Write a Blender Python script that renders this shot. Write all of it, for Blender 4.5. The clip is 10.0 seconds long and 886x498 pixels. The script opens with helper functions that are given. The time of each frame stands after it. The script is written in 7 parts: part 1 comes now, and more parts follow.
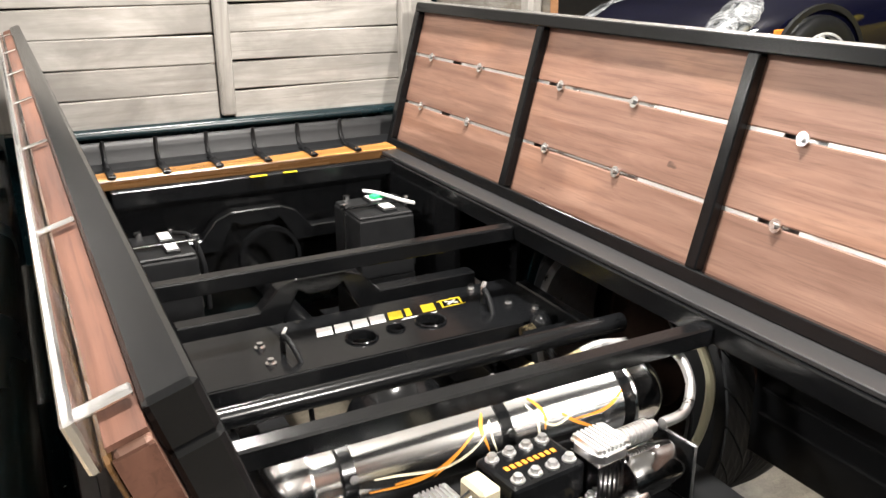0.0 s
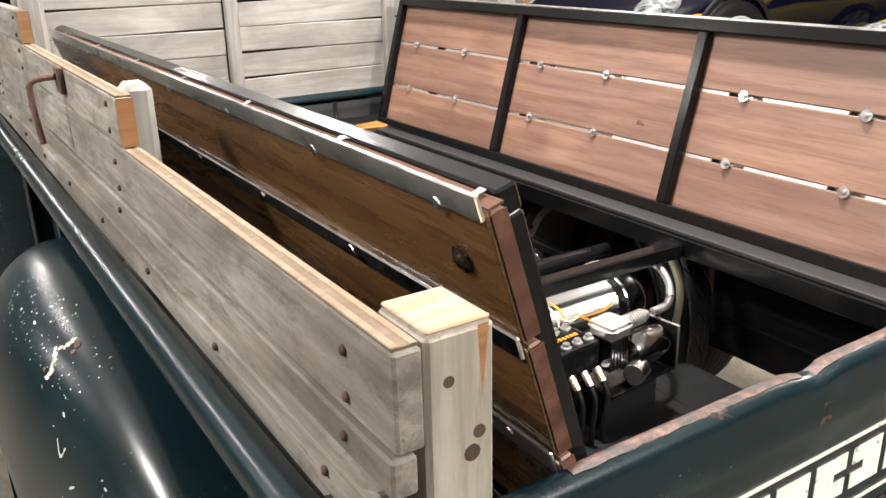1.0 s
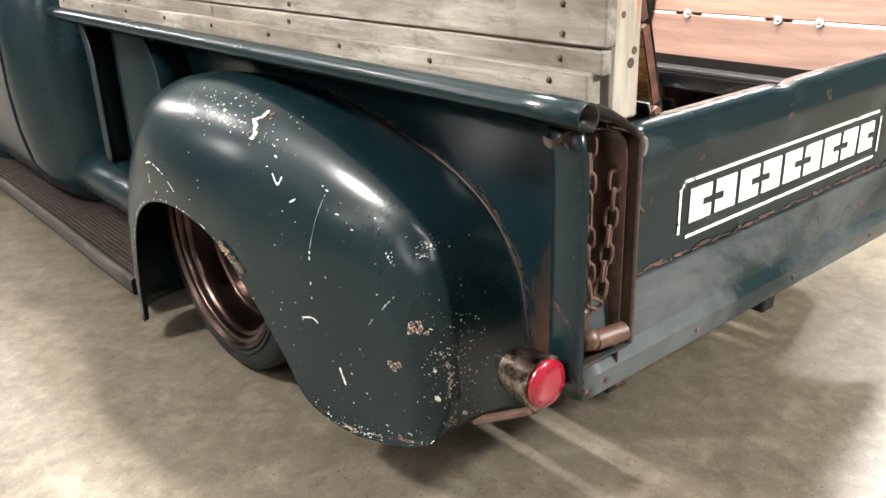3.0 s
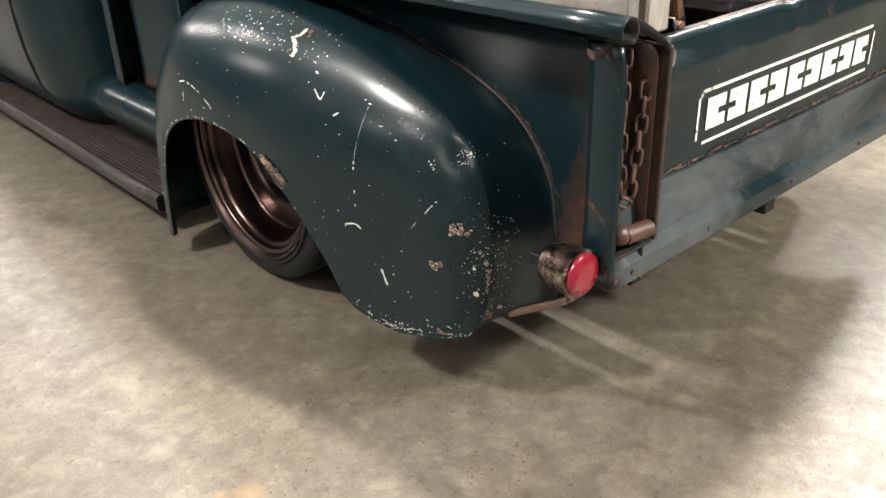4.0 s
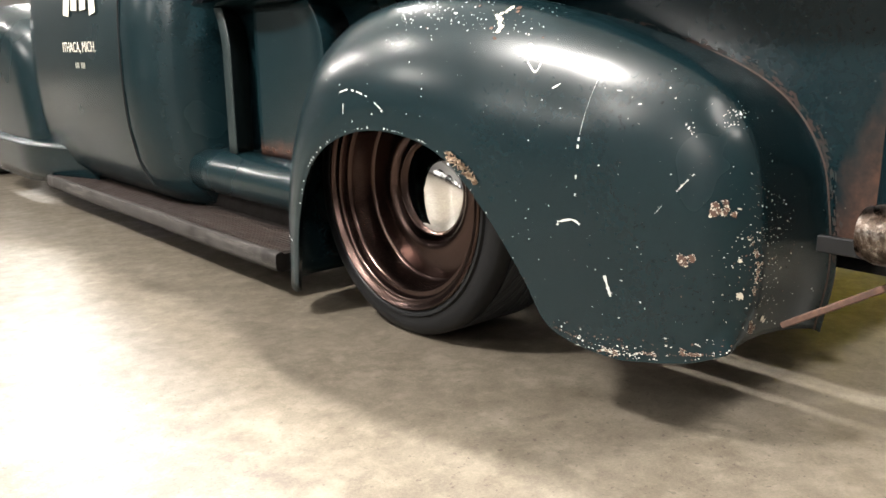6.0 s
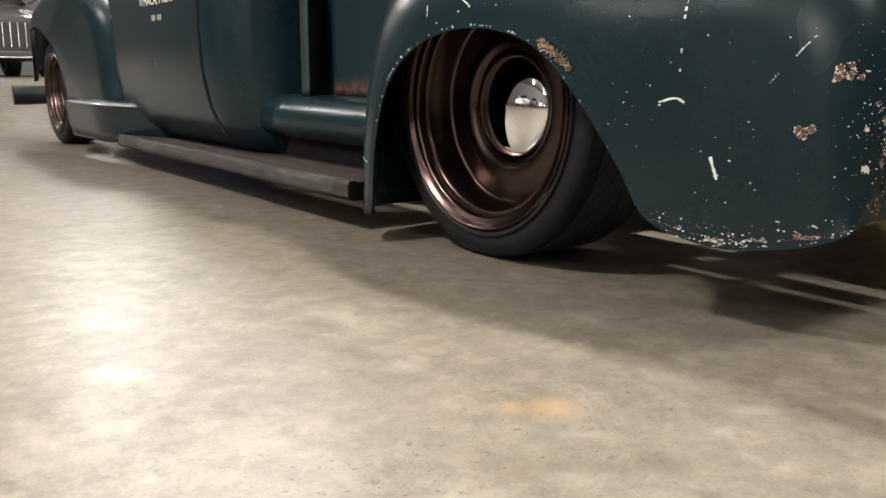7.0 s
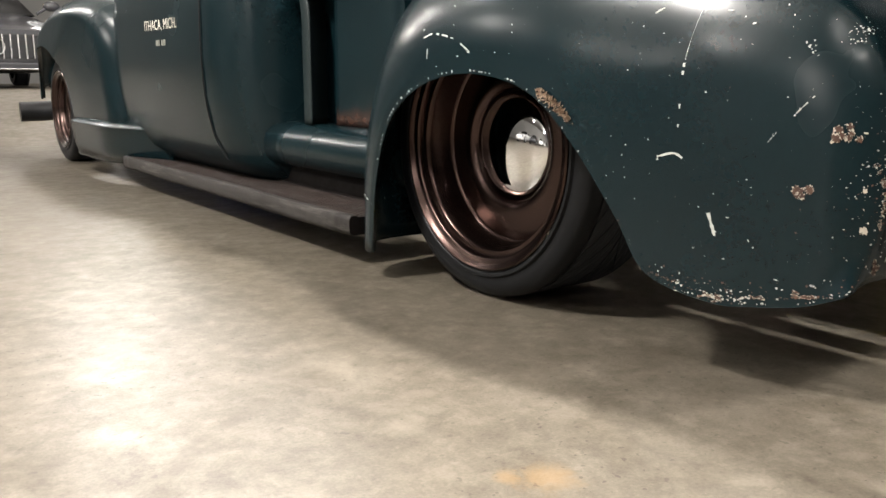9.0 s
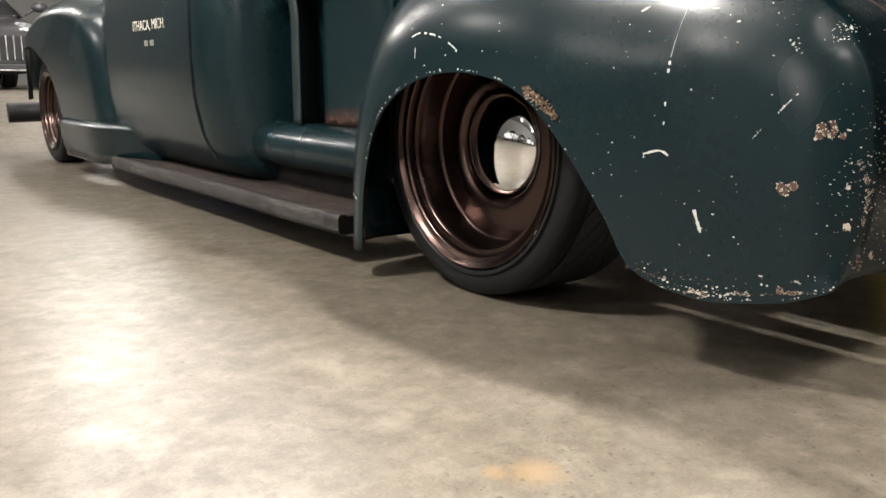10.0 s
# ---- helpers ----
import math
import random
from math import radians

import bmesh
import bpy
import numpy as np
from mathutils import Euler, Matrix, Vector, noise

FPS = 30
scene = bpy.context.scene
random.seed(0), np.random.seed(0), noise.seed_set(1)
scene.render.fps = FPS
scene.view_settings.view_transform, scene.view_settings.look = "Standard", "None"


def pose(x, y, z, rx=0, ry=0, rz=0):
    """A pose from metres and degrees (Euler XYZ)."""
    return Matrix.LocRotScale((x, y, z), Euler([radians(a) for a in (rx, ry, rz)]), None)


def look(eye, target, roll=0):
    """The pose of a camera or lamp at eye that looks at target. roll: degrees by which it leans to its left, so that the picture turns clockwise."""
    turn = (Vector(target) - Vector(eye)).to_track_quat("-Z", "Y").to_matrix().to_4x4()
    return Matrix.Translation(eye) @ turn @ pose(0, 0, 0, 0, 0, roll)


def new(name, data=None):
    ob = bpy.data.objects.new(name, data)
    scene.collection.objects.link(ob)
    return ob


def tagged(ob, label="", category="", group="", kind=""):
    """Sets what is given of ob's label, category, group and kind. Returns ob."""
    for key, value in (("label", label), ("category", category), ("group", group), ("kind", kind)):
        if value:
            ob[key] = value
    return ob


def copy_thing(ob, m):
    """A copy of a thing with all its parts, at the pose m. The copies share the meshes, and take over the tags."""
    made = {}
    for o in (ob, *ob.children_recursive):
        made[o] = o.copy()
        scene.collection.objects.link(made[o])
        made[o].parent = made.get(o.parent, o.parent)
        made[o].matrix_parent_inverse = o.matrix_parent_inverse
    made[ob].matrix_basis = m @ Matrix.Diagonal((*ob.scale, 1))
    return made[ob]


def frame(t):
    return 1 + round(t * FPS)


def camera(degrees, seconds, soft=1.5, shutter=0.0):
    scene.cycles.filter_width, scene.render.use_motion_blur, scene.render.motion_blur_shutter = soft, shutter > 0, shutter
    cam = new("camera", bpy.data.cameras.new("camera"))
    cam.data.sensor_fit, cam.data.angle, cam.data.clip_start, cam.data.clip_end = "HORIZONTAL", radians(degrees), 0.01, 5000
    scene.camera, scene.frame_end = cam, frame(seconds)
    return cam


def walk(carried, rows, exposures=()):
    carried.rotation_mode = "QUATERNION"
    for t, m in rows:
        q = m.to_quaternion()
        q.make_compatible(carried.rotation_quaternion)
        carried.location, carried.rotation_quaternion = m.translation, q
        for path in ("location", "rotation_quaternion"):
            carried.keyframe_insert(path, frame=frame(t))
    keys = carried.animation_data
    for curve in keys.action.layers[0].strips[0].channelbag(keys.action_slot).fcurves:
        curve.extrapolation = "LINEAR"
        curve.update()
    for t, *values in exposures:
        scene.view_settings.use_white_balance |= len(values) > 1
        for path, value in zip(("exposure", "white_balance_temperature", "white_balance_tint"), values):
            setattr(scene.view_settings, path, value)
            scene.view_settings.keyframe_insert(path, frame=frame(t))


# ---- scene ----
cam = camera(55.8, 10.0)
PATH = [
    (0, (-0.53, -0.313, 1.431), (0.333, 1.365, 0.769), -0.4),
    (0.5, (-0.708, -0.451, 1.483), (0.207, 1.196, 0.813), -0.8),
    (1, (-0.959, -0.583, 1.467), (0.05, 1.003, 0.785), -1.3),
    (1.4, (-1.111, -0.698, 1.426), (-0.045, 0.849, 0.74), -1.0),
    (1.5, (-1.144, -0.729, 1.421), (-0.071, 0.811, 0.73), -1.4),
    (1.9, (-1.302, -0.809, 1.358), (-0.207, 0.716, 0.667), -1.4),
    (2, (-1.358, -0.822, 1.35), (-0.258, 0.693, 0.645), -1.3),
    (2.5, (-1.596, -0.865, 1.26), (-0.448, 0.608, 0.544), -1.6),
    (2.7, (-1.652, -0.886, 1.261), (-0.48, 0.566, 0.541), -1.7),
    (3.8, (-1.905, -0.961, 1.308), (-0.726, 0.403, 0.441), -2.0),
    (4, (-1.944, -0.938, 1.299), (-0.762, 0.395, 0.392), -2.0),
    (4.5, (-1.98, -0.868, 1.304), (-0.786, 0.44, 0.374), -1.8),
    (5, (-2.042, -0.717, 1.23), (-0.767, 0.641, 0.503), -1.3),
    (5.5, (-2.07, -0.598, 1.002), (-0.791, 0.847, 0.476), -0.9),
    (6, (-2.139, -0.49, 0.772), (-0.872, 0.986, 0.305), -0.7),
    (6.2, (-2.176, -0.45, 0.693), (-0.913, 1.028, 0.219), -1.0),
    (7.3, (-2.175, -0.413, 0.46), (-1.022, 1.171, 0.059), 0.5),
    (7.5, (-2.162, -0.406, 0.492), (-1.016, 1.183, 0.087), 0.3),
    (8, (-2.152, -0.405, 0.556), (-1.007, 1.183, 0.149), 0.2),
    (8.5, (-2.152, -0.413, 0.573), (-0.996, 1.168, 0.168), 0.2),
    (9, (-2.149, -0.415, 0.576), (-0.984, 1.159, 0.17), 0.2),
    (9.5, (-2.144, -0.417, 0.57), (-0.968, 1.149, 0.163), 0.2),
    (10, (-2.149, -0.424, 0.569), (-0.965, 1.138, 0.167), 0.2),
]
walk(cam, [(t, look(eye, target, roll)) for t, eye, target, roll in PATH],
     exposures=[(0, 0.08), (0.5, 0.10), (1.0, -0.10), (1.5, -0.12), (2.0, 0.18), (2.7, 0.72), (4.0, 0.28), (4.5, 0.05), (5.0, 0.36), (5.5, 1.08), (6.0, 0.95), (7.5, 0.1), (8.5, 0.38), (10.0, 0.38)])

# ---------------------------------------------------------------- light
CX = 0.15                                   # middle line of the truck
world = bpy.data.worlds.new("world")
scene.world = world
world.use_nodes = True
world.node_tree.nodes["Background"].inputs[0].default_value = (0.9, 0.95, 1.0, 1)
world.node_tree.nodes["Background"].inputs[1].default_value = 0.02
LAMP_Z = 4.3
LAMPS = [(0.40, 1.15, 400), (0.6, 5.6, 190), (-3.8, 1.75, 540), (-3.4, 6.0, 95), (0.5, 9.7, 180), (-3.4, 10.2, 90),
         (5.3, 0.8, 480), (4.8, 5.6, 220), (1.4, -3.9, 920), (-3.2, -3.0, 70), (1.5, 14.5, 45), (-3.0, 14.5, 150), (-7.8, 1.6, 110), (-7.8, 8.5, 120), (-12.5, -3.0, 170), (-12.5, 5.0, 90)]
for lx, ly, watts in LAMPS:
    if (lx, ly) == LAMPS[0][:2]:
        data = bpy.data.lights.new("bay_lamp", "AREA")
        data.shape, data.size, data.energy = "DISK", 0.34, watts
    else:
        data = bpy.data.lights.new("bay_lamp", "POINT")
        data.shadow_soft_size, data.energy = 0.24, watts * 2.1
    data.color = (1.0, 0.95, 0.895)
    lamp = new("bay_lamp", data)
    lamp.location = (lx, ly, LAMP_Z if data.type == "AREA" else LAMP_Z - 0.19)


# ---------------------------------------------------------------- materials
def material(name, base, rough=0.5, metal=0.0):
    m = bpy.data.materials.new(name)
    m.use_nodes = True
    b = m.node_tree.nodes["Principled BSDF"]
    b.inputs["Base Color"].default_value = (*base, 1)
    b.inputs["Roughness"].default_value = rough
    b.inputs["Metallic"].default_value = metal
    return m


def join(m, a, b):
    m.node_tree.links.new(a, b)


def coords(m, scale=(1, 1, 1), seeded=True):
    """Object coordinates, scaled, with an offset of its own for each object."""
    tex = m.node_tree.nodes.new("ShaderNodeTexCoord")
    mp = m.node_tree.nodes.new("ShaderNodeMapping")
    mp.inputs["Scale"].default_value = scale
    join(m, tex.outputs["Object"], mp.inputs["Vector"])
    if seeded:
        info = m.node_tree.nodes.new("ShaderNodeObjectInfo")
        mul = m.node_tree.nodes.new("ShaderNodeMath")
        mul.operation = "MULTIPLY"
        mul.inputs[1].default_value = 37.0
        join(m, info.outputs["Random"], mul.inputs[0])
        comb = m.node_tree.nodes.new("ShaderNodeCombineXYZ")
        for k in "XYZ":
            join(m, mul.outputs[0], comb.inputs[k])
        join(m, comb.outputs[0], mp.inputs["Location"])
    return mp.outputs[0]


def noise_tex(m, vec, scale, detail=4.0, rough=0.55, warp=0.0):
    n = m.node_tree.nodes.new("ShaderNodeTexNoise")
    n.inputs["Scale"].default_value, n.inputs["Detail"].default_value = scale, detail
    n.inputs["Roughness"].default_value, n.inputs["Distortion"].default_value = rough, warp
    join(m, vec, n.inputs["Vector"])
    return n.outputs["Fac"]


def ramp(m, fac, stops):
    r = m.node_tree.nodes.new("ShaderNodeValToRGB")
    e = r.color_ramp.elements
    while len(e) < len(stops):
        e.new(0.5)
    for k, (p, c) in zip(e, stops):
        k.position = p
        k.color = (*c, 1) if len(c) == 3 else c
    join(m, fac, r.inputs[0])
    return r.outputs[0]


def mix(m, fac, a, b, kind="MIX"):
    n = m.node_tree.nodes.new("ShaderNodeMix")
    n.data_type, n.blend_type = "RGBA", kind
    for value, socket in ((fac, n.inputs[0]), (a, n.inputs[6]), (b, n.inputs[7])):
        if isinstance(value, (int, float)):
            socket.default_value = value
        elif isinstance(value, tuple):
            socket.default_value = (*value, 1)
        else:
            join(m, value, socket)
    return n.outputs[2]


def out(m, colour=None, rough=None, bump=None, strength=0.2, distance=0.002):
    b = m.node_tree.nodes["Principled BSDF"]
    if colour is not None:
        join(m, colour, b.inputs["Base Color"])
    if rough is not None:
        join(m, rough, b.inputs["Roughness"])
    if bump is not None:
        n = m.node_tree.nodes.new("ShaderNodeBump")
        n.inputs["Strength"].default_value, n.inputs["Distance"].default_value = strength, distance
        join(m, bump, n.inputs["Height"])
        join(m, n.outputs[0], b.inputs["Normal"])


def grey(v):
    return (v, v, v)


def green_paint(name, wear):
    """Old satin dark green truck paint, mottled and rubbed; wear: how much rust and primer shows."""
    m = material(name, (0.013, 0.034, 0.033), 0.3)
    v = coords(m, seeded=False)
    big = noise_tex(m, v, 2.3, 3, 0.45)
    fine = noise_tex(m, v, 60, 4, 0.7)
    c = ramp(m, big, [(0.25, (0.0026, 0.0098, 0.0130)), (0.75, (0.0042, 0.0142, 0.0178))])
    c = mix(m, 0.25, c, ramp(m, fine, [(0.35, (0.0024, 0.0075, 0.0090)), (0.7, (0.0060, 0.0155, 0.0170))]))
    if wear:
        patch = noise_tex(m, v, 5.5, 8, 0.68, 0.4)
        c = mix(m, ramp(m, patch, [(0.64 - wear * 0.12, grey(0)), (0.72 - wear * 0.10, grey(0.9))]), c, (0.062, 0.025, 0.015))
    m.node_tree.nodes["Principled BSDF"].inputs["Specular IOR Level"].default_value = 0.34
    sc = noise_tex(m, v, 170, 2, 0.5)
    c = mix(m, ramp(m, sc, [(0.765, grey(0)), (0.78, grey(0.75))]), c, (0.42, 0.42, 0.38))
    out(m, c, ramp(m, big, [(0.2, grey(0.23)), (0.8, grey(0.29))]), fine, 0.02, 0.001)
    return m


GREEN = green_paint("satin_green_paint", 0.0)
GREEN_WORN = green_paint("worn_green_paint", 0.28)


def side_paint(name, slope, start):
    """Green paint eaten by soft brown rust on one side of a sloping line."""
    m = green_paint(name, 0.0)
    b = m.node_tree.nodes["Principled BSDF"]
    c = b.inputs["Base Color"].links[0].from_socket
    v = coords(m, seeded=False)
    dot = m.node_tree.nodes.new("ShaderNodeVectorMath")
    dot.operation = "DOT_PRODUCT"
    dot.inputs[1].default_value = slope
    join(m, v, dot.inputs[0])
    n = noise_tex(m, v, 9, 9, 0.68, 0.5)
    add = m.node_tree.nodes.new("ShaderNodeMath")
    add.operation = "MULTIPLY_ADD"
    add.inputs[1].default_value = 0.9
    join(m, n, add.inputs[0])
    join(m, dot.outputs["Value"], add.inputs[2])
    lift = m.node_tree.nodes.new("ShaderNodeMath")
    lift.operation = "ADD"
    lift.inputs[1].default_value = start
    join(m, add.outputs[0], lift.inputs[0])
    tone = ramp(m, noise_tex(m, v, 28, 7, 0.7), [(0.35, (0.030, 0.017, 0.013)), (0.65, (0.075, 0.036, 0.025))])
    c = mix(m, ramp(m, lift.outputs[0], [(0.30, grey(0)), (0.75, grey(0.85))]), c, tone)
    join(m, c, b.inputs["Base Color"])
    return m


GREEN_SIDE = side_paint("rusting_bed_side_paint", (4.0, -5.0, -1.6), 4.02)
GREEN_FOOT = side_paint("rusting_stake_pocket_paint", (0, 0, -8.0), 3.62)
GREEN_GREY = material("faded_green_paint", (0.009, 0.017, 0.018), 0.42)


def rust(name, k=1.0):
    m = material(name, (0.09, 0.04, 0.025), 0.8)
    v = coords(m)
    n = noise_tex(m, v, 22, 8, 0.7)
    out(m, ramp(m, n, [(0.3, (0.028 * k, 0.016 * k, 0.012 * k)), (0.5, (0.066 * k, 0.034 * k, 0.023 * k)), (0.7, (0.13 * k, 0.066 * k, 0.042 * k))]), None, n, 0.5, 0.002)
    return m


RUST = rust("brown_rust")
RUST_DEEP = rust("dark_brown_rust", 0.45)
RUST_STAIN = material("dark_rust_stain", (0.04, 0.02, 0.015), 0.75)
RUST_STAIN.node_tree.nodes["Principled BSDF"].inputs["Specular IOR Level"].default_value = 0.25
RUST_DARK = material("dark_seam_rust", (0.035, 0.019, 0.014), 0.7)


def rubbed_paint(name, undercoat, scale, start):
    """Green paint rubbed through to grey-blue undercoat and brown rust in flat patches."""
    m = green_paint(name, 0.22)
    b = m.node_tree.nodes["Principled BSDF"]
    c = b.inputs["Base Color"].links[0].from_socket
    v = coords(m, (1.0, 1.0, 2.2), False)
    p = noise_tex(m, v, scale, 9, 0.66, 0.4)
    c = mix(m, ramp(m, p, [(start, grey(0)), (start + 0.12, grey(0.5)), (start + 0.24, grey(0.85))]), c, undercoat)
    q = noise_tex(m, coords(m, (1.0, 1.0, 0.8), False), 13, 9, 0.75, 0.3)
    c = mix(m, ramp(m, q, [(0.62, grey(0)), (0.67, grey(0.8))]), c, (0.10, 0.052, 0.036))
    join(m, c, b.inputs["Base Color"])
    return m


GREEN_RUBBED = rubbed_paint("rubbed_green_paint", (0.030, 0.044, 0.047), 5.0, 0.52)
SILL_PAINT = rubbed_paint("worn_grey_green_sill_paint", (0.075, 0.086, 0.090), 1.5, 0.40)
out(RUST_STAIN, ramp(RUST_STAIN, noise_tex(RUST_STAIN, coords(RUST_STAIN), 14, 8, 0.7, 0.5), [(0.36, (0.006, 0.016, 0.017)), (0.52, (0.020, 0.014, 0.012)), (0.68, (0.042, 0.022, 0.017))]))
PRIMER = material("bare_cream_primer", (0.50, 0.45, 0.37), 0.7)
FILLER = material("tan_seam_filler", (0.26, 0.18, 0.125), 0.9)
out(FILLER, ramp(FILLER, noise_tex(FILLER, coords(FILLER, seeded=False), 160, 4, 0.6), [(0.35, (0.10, 0.055, 0.035)), (0.5, (0.27, 0.18, 0.12)), (0.65, (0.44, 0.35, 0.26))]))
CHIP_WHITE = material("pale_paint_chip", (0.50, 0.50, 0.465), 0.6)


def black_paint(name, value, rough, gloss=0.24):
    m = material(name, grey(value), rough)
    m.node_tree.nodes["Principled BSDF"].inputs["Specular IOR Level"].default_value = gloss
    v = coords(m)
    n = noise_tex(m, v, 35, 5, 0.6)
    cool = (0.92 * value, 0.98 * value, 1.08 * value)
    out(m, ramp(m, n, [(0.3, tuple(0.8 * c for c in cool)), (0.7, tuple(1.2 * c for c in cool))]), ramp(m, n, [(0.3, grey(rough * 0.9)), (0.7, grey(rough * 1.1))]), n, 0.012, 0.001)
    return m


GREEN_DEEP = black_paint("blackish_green_gloss_paint", 0.006, 0.42, 0.25)
BLACK = black_paint("black_frame_paint", 0.0045, 0.19, 0.26)
BLACK_GLOSS = black_paint("gloss_black_plate", 0.0055, 0.18, 0.24)
BLACK_DULL = black_paint("dull_black_plastic", 0.007, 0.5, 0.25)
RUBBER = black_paint("black_rubber", 0.007, 0.5, 0.2)


def metal_finish(name, value, rough, scale=(1, 1, 1), tint=(1, 1, 1)):
    m = material(name, tuple(value * k for k in tint), rough, 1.0)
    v = coords(m, scale)
    n = noise_tex(m, v, 40, 4, 0.6)
    out(m, None, ramp(m, n, [(0.3, grey(rough * 0.6)), (0.7, grey(rough * 1.5))]), n, 0.010, 0.0005)
    return m


CHROME = metal_finish("polished_metal", 0.85, 0.18)
ALLOY = material("polished_aluminium", grey(0.78), 0.17, 1.0)
CAST_ALLOY = material("bright_cast_alloy", grey(0.80), 0.34, 1.0)
DARK_CHROME = metal_finish("dark_polished_metal", 0.22, 0.14)
STEEL = metal_finish("brushed_steel", 0.36, 0.40)
GUNMETAL = material("dull_gunmetal_strip", (0.045, 0.045, 0.046), 0.34, 0.4)
BRAIDED = metal_finish("braided_steel_hose", 0.62, 0.38)
BRASS = metal_finish("brass_fitting", 0.6, 0.25, tint=(1.0, 0.82, 0.5))
MIRROR = material("chrome_hub_mirror", grey(0.88), 0.02, 1.0)


def grey_wood(name, tones, scale=6.0, dirt=False):
    """Weathered bare planks; the grain runs along the plank's own x axis."""
    m = material(name, tones[1], 0.85)
    v = coords(m, (0.45, 6, 6))
    g = noise_tex(m, v, scale, 9, 0.68, 0.6)
    v2 = coords(m, (1, 1.6, 1.6))
    s = noise_tex(m, v2, 3.2, 5, 0.6, 0.4)
    c = ramp(m, g, [(0.25, tones[0]), (0.5, tones[1]), (0.75, tones[2])])
    c = mix(m, ramp(m, s, [(0.40, grey(0)), (0.62, grey(0.75))]), c, tones[3])
    v3 = coords(m, (0.25, 26, 26))
    cr = noise_tex(m, v3, 5, 4, 0.6, 0.2)
    c = mix(m, ramp(m, cr, [(0.29, grey(0.55)), (0.36, grey(0))]), c, tuple(t * 0.6 for t in tones[0]))
    if dirt:
        d1 = noise_tex(m, coords(m, (0.8, 2.2, 2.2)), 9, 10, 0.74, 0.5)
        c = mix(m, ramp(m, d1, [(0.50, grey(0)), (0.60, grey(0.5)), (0.72, grey(0.8))]), c, tuple(t * 0.75 for t in tones[0]))
        d2 = noise_tex(m, coords(m, (1.0, 3.0, 3.0)), 34, 5, 0.7, 0.2)
        c = mix(m, ramp(m, d2, [(0.60, grey(0)), (0.68, grey(0.55))]), c, (0.045, 0.034, 0.025))
        d3 = noise_tex(m, coords(m, (0.7, 1.6, 1.6)), 4.5, 6, 0.65, 0.6)
        c = mix(m, ramp(m, d3, [(0.56, grey(0)), (0.70, grey(0.4))]), c, (0.19, 0.145, 0.095))
    hue = m.node_tree.nodes.new("ShaderNodeHueSaturation")
    info = m.node_tree.nodes.new("ShaderNodeObjectInfo")
    mr = m.node_tree.nodes.new("ShaderNodeMapRange")
    mr.inputs[3].default_value, mr.inputs[4].default_value = 0.84, 1.14
    join(m, info.outputs["Random"], mr.inputs[0])
    join(m, mr.outputs[0], hue.inputs["Value"])
    join(m, c, hue.inputs["Color"])
    out(m, hue.outputs[0], None, g, 0.35, 0.002)
    return m


WOOD_GREY = grey_wood("weathered_grey_wood", ((0.14, 0.130, 0.114), (0.245, 0.231, 0.21), (0.325, 0.311, 0.29), (0.135, 0.127, 0.115)))
WOOD_SIDE = grey_wood("stained_grey_rack_wood", ((0.085, 0.072, 0.057), (0.215, 0.200, 0.174), (0.36, 0.344, 0.314), (0.095, 0.083, 0.067)), 7.0, True)
WOOD_POST = grey_wood("pale_stake_wood", ((0.13, 0.110, 0.086), (0.31, 0.285, 0.24), (0.42, 0.39, 0.34), (0.24, 0.205, 0.16)), 9)
WOOD_CUT = grey_wood("fresh_cut_wood", ((0.22, 0.13, 0.06), (0.35, 0.255, 0.155), (0.45, 0.36, 0.245), (0.29, 0.165, 0.08)), 9)
WOOD_SAP = grey_wood("pale_sapwood", ((0.10, 0.062, 0.036), (0.19, 0.135, 0.09), (0.25, 0.19, 0.135), (0.14, 0.085, 0.05)), 9)
WOOD_TAN = grey_wood("tan_sawn_wood", ((0.07, 0.042, 0.024), (0.13, 0.097, 0.065), (0.20, 0.165, 0.12), (0.10, 0.060, 0.032)), 9)
WOOD_ORANGE = grey_wood("orange_cut_wood", ((0.13, 0.058, 0.020), (0.23, 0.110, 0.042), (0.30, 0.16, 0.07), (0.19, 0.085, 0.032)), 9)


